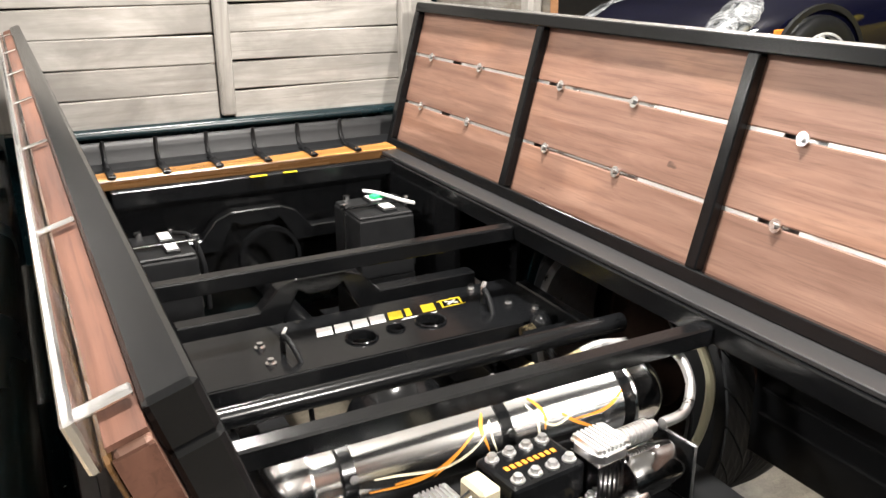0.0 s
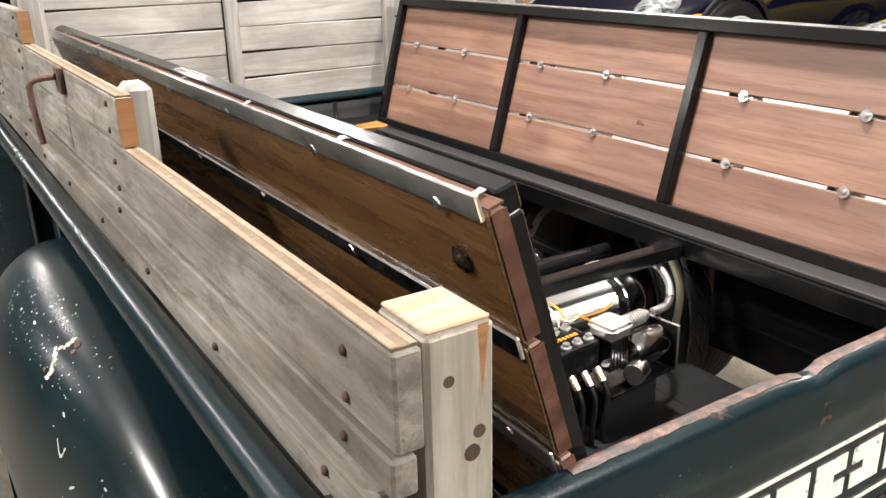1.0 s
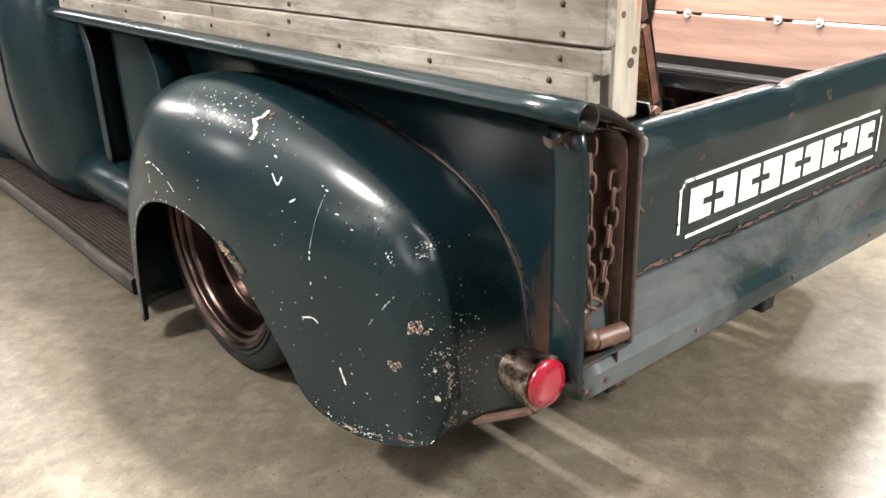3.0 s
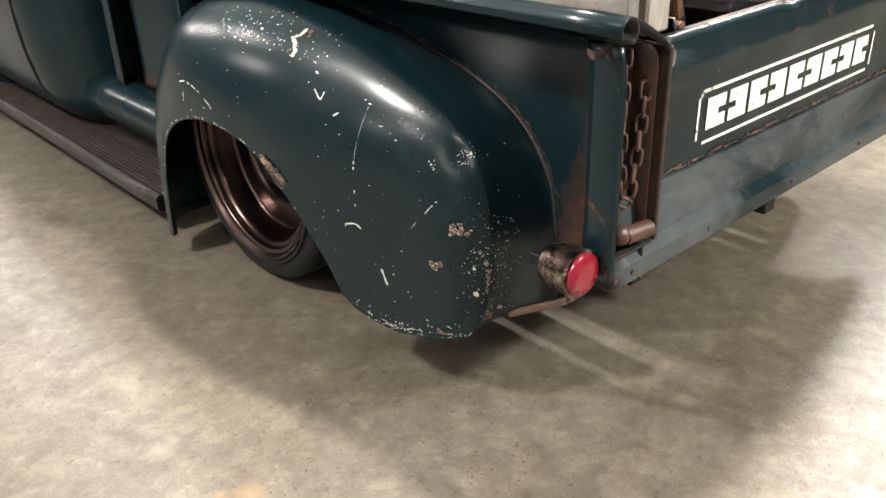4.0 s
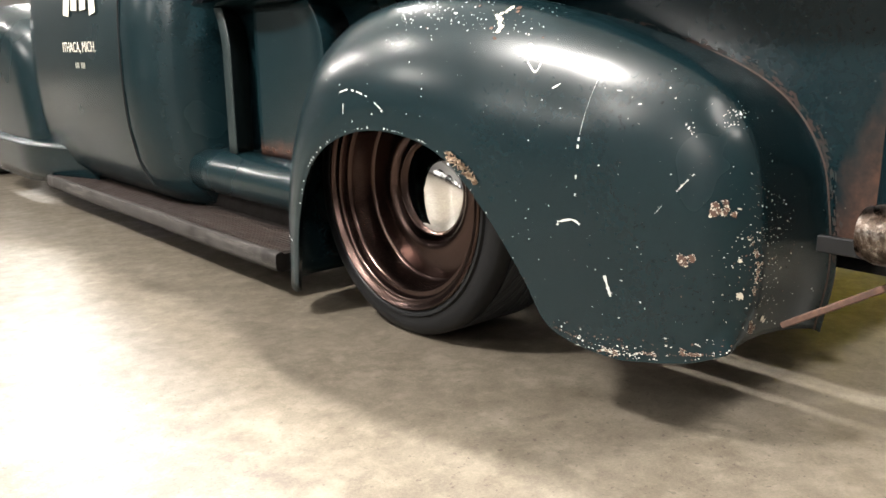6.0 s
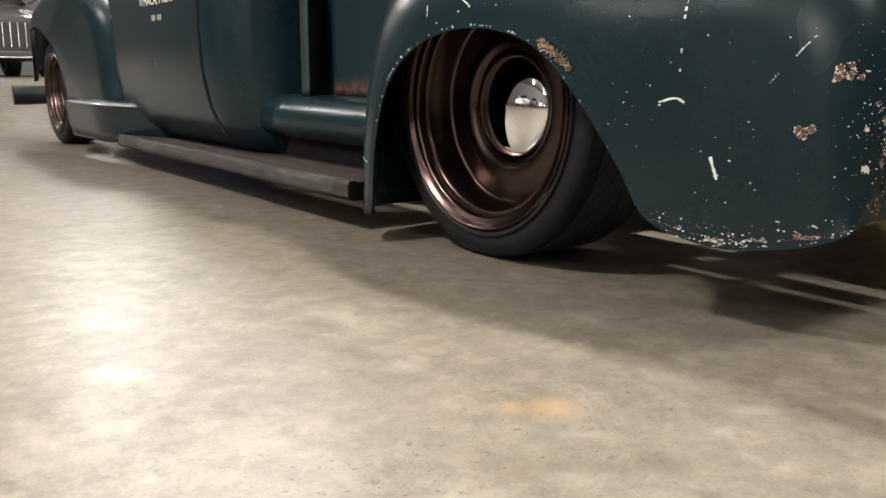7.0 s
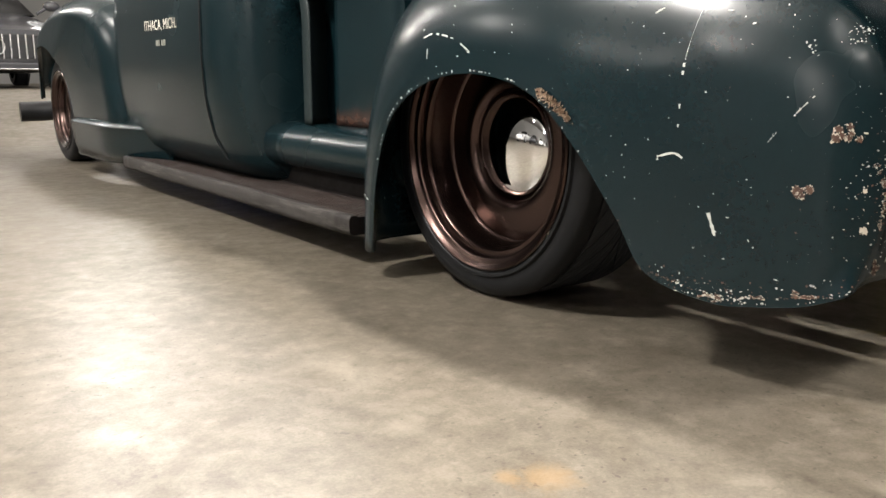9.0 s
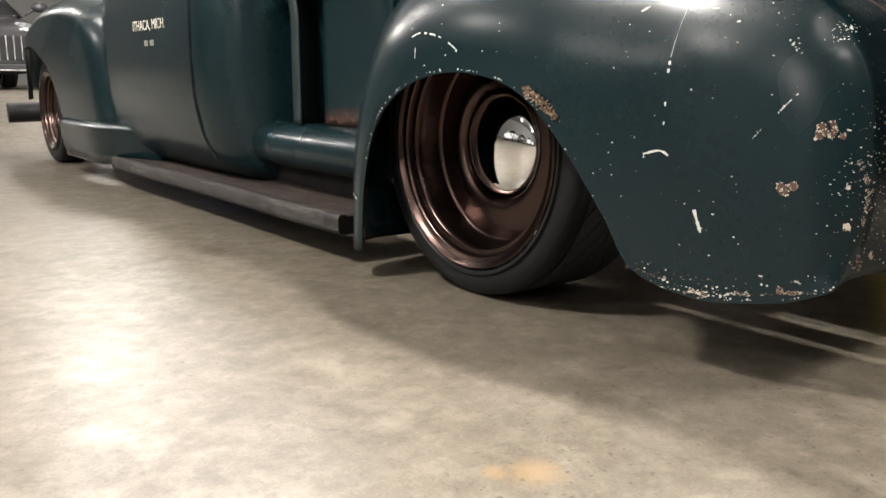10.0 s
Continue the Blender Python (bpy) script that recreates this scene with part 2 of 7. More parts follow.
def stained_wood(name, tones, rough, gloss_wear=0.4):
    m = material(name, tones[1], rough)
    v = coords(m, (0.5, 5, 5))
    g = noise_tex(m, v, 5, 8, 0.62, 0.9)
    w = m.node_tree.nodes.new("ShaderNodeTexWave")
    w.wave_type, w.bands_direction = "BANDS", "Y"
    w.inputs["Scale"].default_value, w.inputs["Distortion"].default_value = 1.7, 9.0
    w.inputs["Detail"].default_value, w.inputs["Detail Scale"].default_value = 3, 1.6
    join(m, coords(m, (0.35, 3.2, 3.2)), w.inputs["Vector"])
    c = ramp(m, g, [(0.25, tones[0]), (0.5, tones[1]), (0.78, tones[2])])
    c = mix(m, 0.20, c, ramp(m, w.outputs["Fac"], [(0.05, tones[0]), (0.35, tones[1]), (0.8, tones[2])]))
    tone = noise_tex(m, coords(m, (0.5, 1.2, 1.2)), 2.4, 4, 0.55, 0.5)
    c = mix(m, ramp(m, tone, [(0.40, grey(0.45)), (0.56, grey(0))]), c, tuple(0.62 * t for t in tones[1]))
    c = mix(m, ramp(m, tone, [(0.52, grey(0)), (0.66, grey(0.35))]), c, (tones[2][0] * 1.12, tones[2][1] * 0.98, tones[2][2] * 0.82))
    f = noise_tex(m, coords(m, (0.7, 20, 20)), 6, 5, 0.65, 1.2)
    c = mix(m, ramp(m, f, [(0.36, grey(0.32)), (0.52, grey(0))]), c, tuple(t * 0.6 for t in tones[0]))
    k = noise_tex(m, coords(m, (1, 1.8, 1.8)), 11, 3, 0.5)
    c = mix(m, ramp(m, k, [(0.735, grey(0)), (0.78, grey(0.8))]), c, tuple(t * 0.35 for t in tones[0]))
    out(m, c, ramp(m, g, [(0.3, grey(rough * 0.8)), (0.7, grey(rough * 1.25))]), g, 0.15, 0.001)
    return m


WOOD_RED = stained_wood("red_brown_stained_wood", ((0.105, 0.046, 0.029), (0.193, 0.105, 0.074), (0.300, 0.180, 0.131)), 0.5)
WOOD_DARK = stained_wood("varnished_dark_wood", ((0.045, 0.020, 0.008), (0.10, 0.050, 0.018), (0.16, 0.085, 0.03)), 0.27)
WOOD_EDGE = stained_wood("dirty_red_wood_edge", ((0.030, 0.012, 0.008), (0.085, 0.037, 0.024), (0.16, 0.080, 0.054)), 0.8)
WOOD_EDGE.node_tree.nodes["Principled BSDF"].inputs["Specular IOR Level"].default_value = 0.2
WOOD_HONEY = stained_wood("varnished_honey_wood", ((0.20, 0.085, 0.02), (0.36, 0.17, 0.045), (0.48, 0.25, 0.07)), 0.2)


def concrete():
    """Sealed grey-brown concrete: cloudy trowel marks, fine grit, stains and scuffs."""
    m = material("polished_concrete", (0.3, 0.28, 0.24), 0.3)
    v = coords(m, seeded=False)
    big = noise_tex(m, v, 0.9, 6, 0.58, 0.6)
    mid = noise_tex(m, v, 3.4, 12, 0.70, 0.4)
    small = noise_tex(m, v, 15, 10, 0.74, 0.3)
    fine = noise_tex(m, v, 170, 4, 0.7)
    c = ramp(m, mid, [(0.32, (0.056, 0.045, 0.030)), (0.45, (0.094, 0.079, 0.057)), (0.56, (0.132, 0.115, 0.088)), (0.70, (0.19, 0.171, 0.137))])
    c = mix(m, 0.42, c, ramp(m, big, [(0.32, (0.050, 0.040, 0.026)), (0.50, (0.104, 0.089, 0.066)), (0.66, (0.18, 0.160, 0.127))]))
    c = mix(m, 0.40, c, ramp(m, small, [(0.36, (0.042, 0.034, 0.024)), (0.50, (0.108, 0.094, 0.072)), (0.66, (0.25, 0.225, 0.185))]))
    c = mix(m, 0.22, c, ramp(m, fine, [(0.3, (0.035, 0.030, 0.022)), (0.7, (0.28, 0.26, 0.225))]))
    # dark mottled pores and pale trowel flecks
    pore = noise_tex(m, v, 8.5, 12, 0.78, 0.15)
    c = mix(m, ramp(m, pore, [(0.36, grey(0.55)), (0.47, grey(0))]), c, (0.045, 0.036, 0.024))
    c = mix(m, ramp(m, pore, [(0.55, grey(0)), (0.66, grey(0.45))]), c, (0.27, 0.248, 0.205))
    # brown cloudy stains with soft ragged edges
    st = noise_tex(m, v, 1.7, 8, 0.62, 1.1)
    c = mix(m, ramp(m, st, [(0.57, grey(0)), (0.66, grey(0.42))]), c, (0.055, 0.042, 0.025))
    # pale worn-through clouds
    cl = noise_tex(m, v, 6.2, 9, 0.66, 0.35)
    c = mix(m, ramp(m, cl, [(0.55, grey(0)), (0.66, grey(0.36))]), c, (0.25, 0.228, 0.188))
    # dark specks and short scuffs
    sp = noise_tex(m, v, 26, 3, 0.55, 0.2)
    c = mix(m, ramp(m, sp, [(0.70, grey(0)), (0.74, grey(0.55))]), c, (0.038, 0.031, 0.023))
    sc = noise_tex(m, coords(m, (3.0, 9.0, 1.0), False), 2.6, 5, 0.6, 0.8)
    c = mix(m, ramp(m, sc, [(0.70, grey(0)), (0.73, grey(0.45))]), c, (0.055, 0.046, 0.036))
    # clusters of tiny dark pits and a few gouges
    pit = noise_tex(m, v, 62, 2, 0.5)
    where = noise_tex(m, v, 1.3, 3, 0.5)
    c = mix(m, mix(m, 1.0, ramp(m, pit, [(0.66, grey(0)), (0.69, grey(0.8))]), ramp(m, where, [(0.44, grey(0.15)), (0.58, grey(1))]), "MULTIPLY"), c, (0.045, 0.036, 0.026))
    gouge = noise_tex(m, coords(m, (6.0, 3.0, 1.0), False), 2.1, 4, 0.65, 0.6)
    c = mix(m, ramp(m, gouge, [(0.735, grey(0)), (0.75, grey(0.6))]), c, (0.06, 0.048, 0.034))
    # an orange rust stain on the floor
    for px, py, r in ((-1.35, 0.40, 0.07), (-1.40, 0.44, 0.035)):
        d = m.node_tree.nodes.new("ShaderNodeVectorMath")
        d.operation = "DISTANCE"
        d.inputs[1].default_value = (px, py, 0)
        join(m, v, d.inputs[0])
        sub = m.node_tree.nodes.new("ShaderNodeMath")
        sub.operation = "MULTIPLY_ADD"
        sub.inputs[1].default_value, sub.inputs[2].default_value = 0.5 / r, -0.15
        join(m, d.outputs["Value"], sub.inputs[0])
        add = m.node_tree.nodes.new("ShaderNodeMath")
        add.operation = "ADD"
        join(m, sub.outputs[0], add.inputs[0])
        join(m, small, add.inputs[1])
        c = mix(m, ramp(m, add.outputs[0], [(0.48, grey(0.32)), (0.74, grey(0))]), c, (0.36, 0.225, 0.09))
    c = mix(m, 1.0, c, (0.79, 0.775, 0.757), "MULTIPLY")
    rough = mix(m, 0.5, ramp(m, mid, [(0.34, grey(0.47)), (0.64, grey(0.33))]), ramp(m, small, [(0.34, grey(0.50)), (0.64, grey(0.30))]))
    grit = mix(m, 0.5, small, fine)
    m.node_tree.nodes["Principled BSDF"].inputs["Specular IOR Level"].default_value = 0.42
    out(m, c, rough, grit, 0.07, 0.002)
    return m


CONCRETE = concrete()
WALL = material("pale_grey_painted_wall", (0.34, 0.335, 0.32), 0.7)
CEIL = material("pale_ceiling_deck", (0.40, 0.39, 0.375), 0.8)
LAMP_BODY = material("grey_lamp_housing", grey(0.25), 0.5)
LENS_RED = material("red_lamp_lens", (0.20, 0.006, 0.018), 0.18)
LENS_RED.node_tree.nodes["Principled BSDF"].inputs["Coat Weight"].default_value = 0.6
RIM_BROWN = material("brown_wheel_enamel", (0.074, 0.050, 0.044), 0.27, 1.0)
LETTER = material("worn_white_lettering", (0.62, 0.60, 0.52), 0.6)
out(LETTER, ramp(LETTER, noise_tex(LETTER, coords(LETTER), 45, 6, 0.75), [(0.37, (0.05, 0.06, 0.055)), (0.42, (0.74, 0.72, 0.64))]))
YELLOW = material("yellow_decal", (0.80, 0.60, 0.02), 0.4)
WHITE = material("white_decal", grey(0.75), 0.4)
ORANGE_INK = material("orange_pinstripe", (0.72, 0.27, 0.03), 0.35)
CREAM_INK = material("cream_pinstripe", (0.80, 0.74, 0.55), 0.35)
CONNECTOR = material("cream_plug", (0.45, 0.41, 0.29), 0.5)
GREEN_TAPE = material("green_label", (0.02, 0.42, 0.16), 0.5)
GLASS_DARK = material("dark_window_glass", grey(0.01), 0.05)
CAR_BLUE = material("midnight_blue_car_paint", (0.0025, 0.0028, 0.010), 0.05)
CAR_YELLOW = material("yellow_car_paint", (0.80, 0.62, 0.01), 0.15)
CAR_GREY = material("graphite_car_paint", (0.035, 0.035, 0.038), 0.15)
CAR_NAVY = material("blue_car_paint", (0.02, 0.04, 0.16), 0.15)
HEADLAMP = material("silver_wheel_paint", (0.62, 0.63, 0.64), 0.35, 0.3)
LAMP_GLASS = material("clear_headlamp_with_reflectors", (0.6, 0.62, 0.65), 0.12, 0.6)
out(LAMP_GLASS, ramp(LAMP_GLASS, noise_tex(LAMP_GLASS, coords(LAMP_GLASS), 9, 5, 0.7, 1.5), [(0.38, (0.05, 0.055, 0.06)), (0.50, (0.42, 0.44, 0.46)), (0.60, (0.85, 0.86, 0.88))]))
AMBER = material("amber_lens", (0.75, 0.22, 0.03), 0.2)
def rubbed_brown(name, base, worn):
    """Old rubber and steel treads: dark, dusty, worn pale in long streaks."""
    m = material(name, base, 0.6)
    n = noise_tex(m, coords(m, (9, 0.8, 9), False), 4, 8, 0.7, 0.5)
    d = noise_tex(m, coords(m, (1, 1, 1), False), 14, 7, 0.7, 0.3)
    c = ramp(m, d, [(0.35, tuple(0.55 * k for k in base)), (0.65, tuple(1.5 * k for k in base))])
    c = mix(m, ramp(m, n, [(0.52, grey(0)), (0.66, grey(0.75))]), c, worn)
    out(m, c, ramp(m, d, [(0.3, grey(0.5)), (0.7, grey(0.78))]), d, 0.25, 0.002)
    m.node_tree.nodes["Principled BSDF"].inputs["Specular IOR Level"].default_value = 0.22
    return m


RUNNER = rubbed_brown("worn_brown_step_rubber", (0.007, 0.0050, 0.0044), (0.013, 0.011, 0.010))
RUNNER_EDGE = rubbed_brown("worn_grey_step_edge", (0.036, 0.033, 0.031), (0.095, 0.088, 0.08))


# ---------------------------------------------------------------- mesh helpers
def part(name, bm, mat, parent=None, label="", smooth=False, sharp=40):
    """Links a bmesh as one mesh object under a thing or a part."""
    me = bpy.data.meshes.new(name)
    bmesh.ops.recalc_face_normals(bm, faces=bm.faces)
    if smooth:
        for f in bm.faces:
            f.smooth = True
        for e in bm.edges:
            if len(e.link_faces) == 2 and e.calc_face_angle(0) > radians(sharp):
                e.smooth = False
    bm.to_mesh(me)
    bm.free()
    me.materials.append(mat)
    ob = new(name, me)
    if parent is not None:
        ob.parent = parent
    if label:
        tagged(ob, label=label)
    return ob


def thing(name, label, category, group="", kind="", at=(0, 0, 0)):
    ob = new(name)
    ob.empty_display_size = 0.1
    ob.location = at
    return tagged(ob, label, category, group, kind)


def box(size, at=(0, 0, 0), bevel=0.0, m=None, segments=1, bm=None):
    b = bmesh.new()
    bmesh.ops.create_cube(b, size=1.0)
    bmesh.ops.scale(b, vec=size, verts=b.verts)
    if bevel:
        bmesh.ops.bevel(b, geom=list(b.edges), offset=min(bevel, min(size) * 0.45), segments=segments, affect="EDGES", profile=0.5)
    bmesh.ops.transform(b, matrix=Matrix.Translation(at) @ (m or Matrix()), verts=b.verts)
    return merged(bm, b)


def merged(bm, b):
    """Adds the bmesh b to bm, or gives b back where there is none."""
    if bm is None:
        return b
    me = bpy.data.meshes.new("tmp")
    b.to_mesh(me)
    b.free()
    bm.from_mesh(me)
    bpy.data.meshes.remove(me)
    return bm


def rod(p, q, r, seg=16, bm=None, r2=None, caps=True):
    p, q = Vector(p), Vector(q)
    b = bmesh.new()
    bmesh.ops.create_cone(b, cap_ends=caps, segments=seg, radius1=r, radius2=r if r2 is None else r2, depth=(q - p).length)
    turn = (q - p).to_track_quat("Z", "Y").to_matrix().to_4x4()
    bmesh.ops.transform(b, matrix=Matrix.Translation((p + q) / 2) @ turn, verts=b.verts)
    return merged(bm, b)


def spline(points, n):
    """Catmull-Rom through the points, n steps a span."""
    p = [Vector(x) for x in points]
    p = [p[0] * 2 - p[1]] + p + [p[-1] * 2 - p[-2]]
    res = []
    for i in range(1, len(p) - 2):
        for k in range(n):
            t = k / n
            a, b, c, d = p[i - 1], p[i], p[i + 1], p[i + 2]
            res.append(0.5 * (2 * b + (c - a) * t + (2 * a - 5 * b + 4 * c - d) * t * t + (3 * b - a - 3 * c + d) * t ** 3))
    return res + [p[-2]]


def hose(points, r, n=6, seg=8, bm=None):
    """A round tube swept through the points."""
    path = spline(points, n)
    b = bmesh.new()
    rings = []
    side = None
    for i, p in enumerate(path):
        d = (path[min(i + 1, len(path) - 1)] - path[max(i - 1, 0)]).normalized()
        if side is None:
            side = d.orthogonal().normalized()
        side = (side - d * side.dot(d)).normalized()
        up = d.cross(side)
        rings.append([b.verts.new(p + r * (math.cos(a) * side + math.sin(a) * up)) for a in (2 * math.pi * k / seg for k in range(seg))])
    for a, c in zip(rings, rings[1:]):
        for k in range(seg):
            b.faces.new((a[k], a[(k + 1) % seg], c[(k + 1) % seg], c[k]))
    b.faces.new(rings[0][::-1])
    b.faces.new(rings[-1])
    return merged(bm, b)


def sheet(rows, close=False, bm=None):
    """A surface from rows of points of the same length."""
    b = bmesh.new() if bm is None else bm
    vs = [[b.verts.new(p) for p in row] for row in rows]
    for r, s in zip(vs, vs[1:]):
        n = len(r)
        for k in range(n if close else n - 1):
            b.faces.new((r[k], r[(k + 1) % n], s[(k + 1) % n], s[k]))
    return b


def lathe(profile, seg=48, m=None, bm=None):
    """Turns (radius, along) pairs about the x axis."""
    rows = [[Vector((x, r * math.cos(a), r * math.sin(a))) for a in (2 * math.pi * k / seg for k in range(seg))] for r, x in profile]
    b = sheet(rows, True)
    if m is not None:
        bmesh.ops.transform(b, matrix=m, verts=b.verts)
    return merged(bm, b)


def thick(ob, amount, offset=-1.0):
    md = ob.modifiers.new("thickness", "SOLIDIFY")
    md.thickness, md.offset = amount, offset
    return ob


def prism(outline, depth, m=None, bm=None):
    """A flat outline (x, y) given a depth along z."""
    b = bmesh.new()
    f = b.faces.new([b.verts.new((x, y, 0)) for x, y in outline])
    r = bmesh.ops.extrude_face_region(b, geom=[f])
    bmesh.ops.translate(b, vec=(0, 0, depth), verts=[v for v in r["geom"] if isinstance(v, bmesh.types.BMVert)])
    if m is not None:
        bmesh.ops.transform(b, matrix=m, verts=b.verts)
    return merged(bm, b)


def plank(name, length, width, depth, m, mat, parent, label="", uneven=0.0015, bevel=0.003, rng=random.Random(5)):
    """A board whose grain runs along its own x axis; m places its middle."""
    b = bmesh.new()
    bmesh.ops.create_cube(b, size=1.0)
    bmesh.ops.scale(b, vec=(length, width, depth), verts=b.verts)
    long = [e for e in b.edges if abs((e.verts[0].co - e.verts[1].co).x) > length * 0.5]
    bmesh.ops.subdivide_edges(b, edges=long, cuts=max(2, int(length / 0.12)), use_grid_fill=True)
    bmesh.ops.bevel(b, geom=[e for e in b.edges if e.calc_face_angle(0) > 1.0], offset=bevel, segments=1, affect="EDGES")
    for v in b.verts:
        s = noise.noise(Vector((v.co.x * 3.1, v.co.y * 9, rng.random() * 0.01 + length))) * uneven
        v.co += Vector((0, s, s))
    ob = part(name, b, mat, parent, label)
    ob.matrix_basis = m
    return ob


def nail_mesh(r=0.006, h=0.004):
    b = bmesh.new()
    bmesh.ops.create_uvsphere(b, u_segments=8, v_segments=4, radius=r)
    bmesh.ops.scale(b, vec=(1, 1, h / r), verts=b.verts)
    me = bpy.data.meshes.new("nail")
    for f in b.faces:
        f.smooth = True
    b.to_mesh(me)
    b.free()
    return me


# ---------------------------------------------------------------- the building
def slab(name, size, at, mat, label, category):
    ob = part(name, box(size, at), mat)
    return tagged(ob, label, category, kind="structure")


slab("floor", (46, 46, 0.2), (2, 6, -0.1), CONCRETE, "worn polished grey-brown concrete garage floor", "floor")
RAMP = 0.40                                 # height of the raised bay beyond the truck
ramp_rows = [[Vector((x, y, z)) for x in (-3.4, 1.4)] for y, z in ((6.9, -0.02), (7.2, 0.008), (10.4, RAMP - 0.01), (10.7, RAMP), (17.5, RAMP), (17.5, -0.02))]
tagged(part("floor_ramp", sheet(ramp_rows), CONCRETE), "concrete ramp up to the bay beyond the truck", "floor", kind="structure")
slab("ceiling", (46, 46, 0.2), (2, 6, 5.1), CEIL, "plain grey garage ceiling deck", "ceiling")
slab("wall_north", (46, 0.3, 5.0), (2, 26.15 + 2.85, 2.5), WALL, "plain grey painted garage wall", "wall")
slab("wall_south", (46, 0.3, 5.0), (2, -17.15, 2.5), WALL, "plain grey painted garage wall", "wall")
slab("wall_east", (0.3, 45.7, 5.0), (25.15, 6, 2.5), WALL, "plain grey painted garage wall", "wall")
slab("wall_west", (0.3, 45.7, 5.0), (-21.15, 6, 2.5), WALL, "plain grey painted garage wall", "wall")
for lx, ly, watts in LAMPS:
    t = thing("ceiling_lamp", "round grey high-bay lamp under the ceiling", "lamp", "ceiling lamps", at=(lx, ly, LAMP_Z))
    part("housing", lathe([(0.02, 0.70), (0.03, 0.2), (0.16, 0.17), (0.19, 0.02), (0.20, 0.012), (0.18, 0.012)], 24, Matrix.Rotation(-math.pi / 2, 4, "Y")), LAMP_BODY, t, smooth=True)

# ---------------------------------------------------------------- the truck
truck = thing("pickup_truck", "lowered vintage dark green pickup truck with worn patina paint", "pickup truck")
SIDE = -0.565                               # outer face of the bed's side sheet
RAIL = -0.728                               # middle of the rolled rail that overhangs it
TOP = 0.985                                 # middle of the rolled rail
REAR, FRONT = -0.03, 2.60                   # the bed's two ends


def mirrored(ob, name=None):
    """A copy of a part on the truck's other side."""
    c = ob.copy()
    c.data = ob.data.copy()
    scene.collection.objects.link(c)
    flip = Matrix.Translation((2 * CX, 0, 0)) @ Matrix.Diagonal((-1, 1, 1, 1))
    c.data.transform(flip)
    c.data.flip_normals()
    return c


def bed_side_part():
    wall = [(SIDE + 0.03, 0.395), (SIDE, 0.40), (SIDE, 0.55), (SIDE, 0.72), (SIDE, 0.86), (SIDE - 0.006, 0.895), (SIDE - 0.03, 0.918), (SIDE - 0.07, 0.930), (RAIL + 0.03, 0.936)]
    roll = [(RAIL + 0.026 * math.cos(radians(a)), TOP - 0.018 + 0.026 * math.sin(radians(a))) for a in range(-70, 230, 20)]
    ys = [round(float(y), 3) for y in np.linspace(REAR, FRONT, 30)]
    ys = sorted(set(ys + [0.86, 0.90, 0.95, 1.62, 1.67, 1.71]))
    def low(z, y):
        cut = 0.80 if 0.90 < y < 1.67 else 0.62 if 0.85 < y < 1.715 else 0.0
        return max(z, cut)
    rows = [[Vector((x, y - (0.045 if k >= len(wall) and y == ys[0] else 0), low(z, y) if k < 5 else z)) for k, (x, z) in enumerate(wall + roll)] for y in ys]
    ob = part("bed_side", sheet(rows), GREEN_SIDE, truck, "dark green rolled-rail bed side with rust along the fender", smooth=True)
    return thick(ob, 0.004)


side_left = bed_side_part()
side_right = mirrored(side_left)

# rear fender: an outer outline O on the body, an edge I round the wheel opening, and the face's x by y
O_LINE = [(1.735, 0.082), (1.742, 0.36), (1.69, 0.58), (1.59, 0.755), (1.40, 0.862), (1.14, 0.900), (0.90, 0.885), (0.66, 0.834),
          (0.46, 0.765), (0.335, 0.690), (0.270, 0.585), (0.245, 0.465), (0.240, 0.345), (0.262, 0.235)]
I_LINE = [(1.575, 0.082), (1.545, 0.30), (1.475, 0.455), (1.345, 0.541), (1.18, 0.579), (1.02, 0.57), (0.90, 0.525), (0.80, 0.43),
          (0.70, 0.30), (0.63, 0.20), (0.50, 0.165), (0.42, 0.170), (0.34, 0.185), (0.275, 0.212)]
S_LINE = [(1.735, 0.082), (1.73, 0.36), (1.67, 0.58), (1.55, 0.735), (1.33, 0.832), (1.08, 0.853), (0.84, 0.838), (0.62, 0.795),
          (0.44, 0.742), (0.315, 0.668), (0.240, 0.570), (0.214, 0.465), (0.204, 0.345), (0.222, 0.225)]
FACE_X = [(0.10, -0.720), (0.20, -0.766), (0.245, -0.7835), (0.285, -0.798), (0.342, -0.817), (0.40, -0.833), (0.50, -0.859), (0.573, -0.876), (0.676, -0.893),
          (0.86, -0.928), (1.10, -0.942), (1.35, -0.936), (1.50, -0.928), (1.60, -0.928), (1.72, -0.922)]
CREST = -0.74                               # x of the outline O


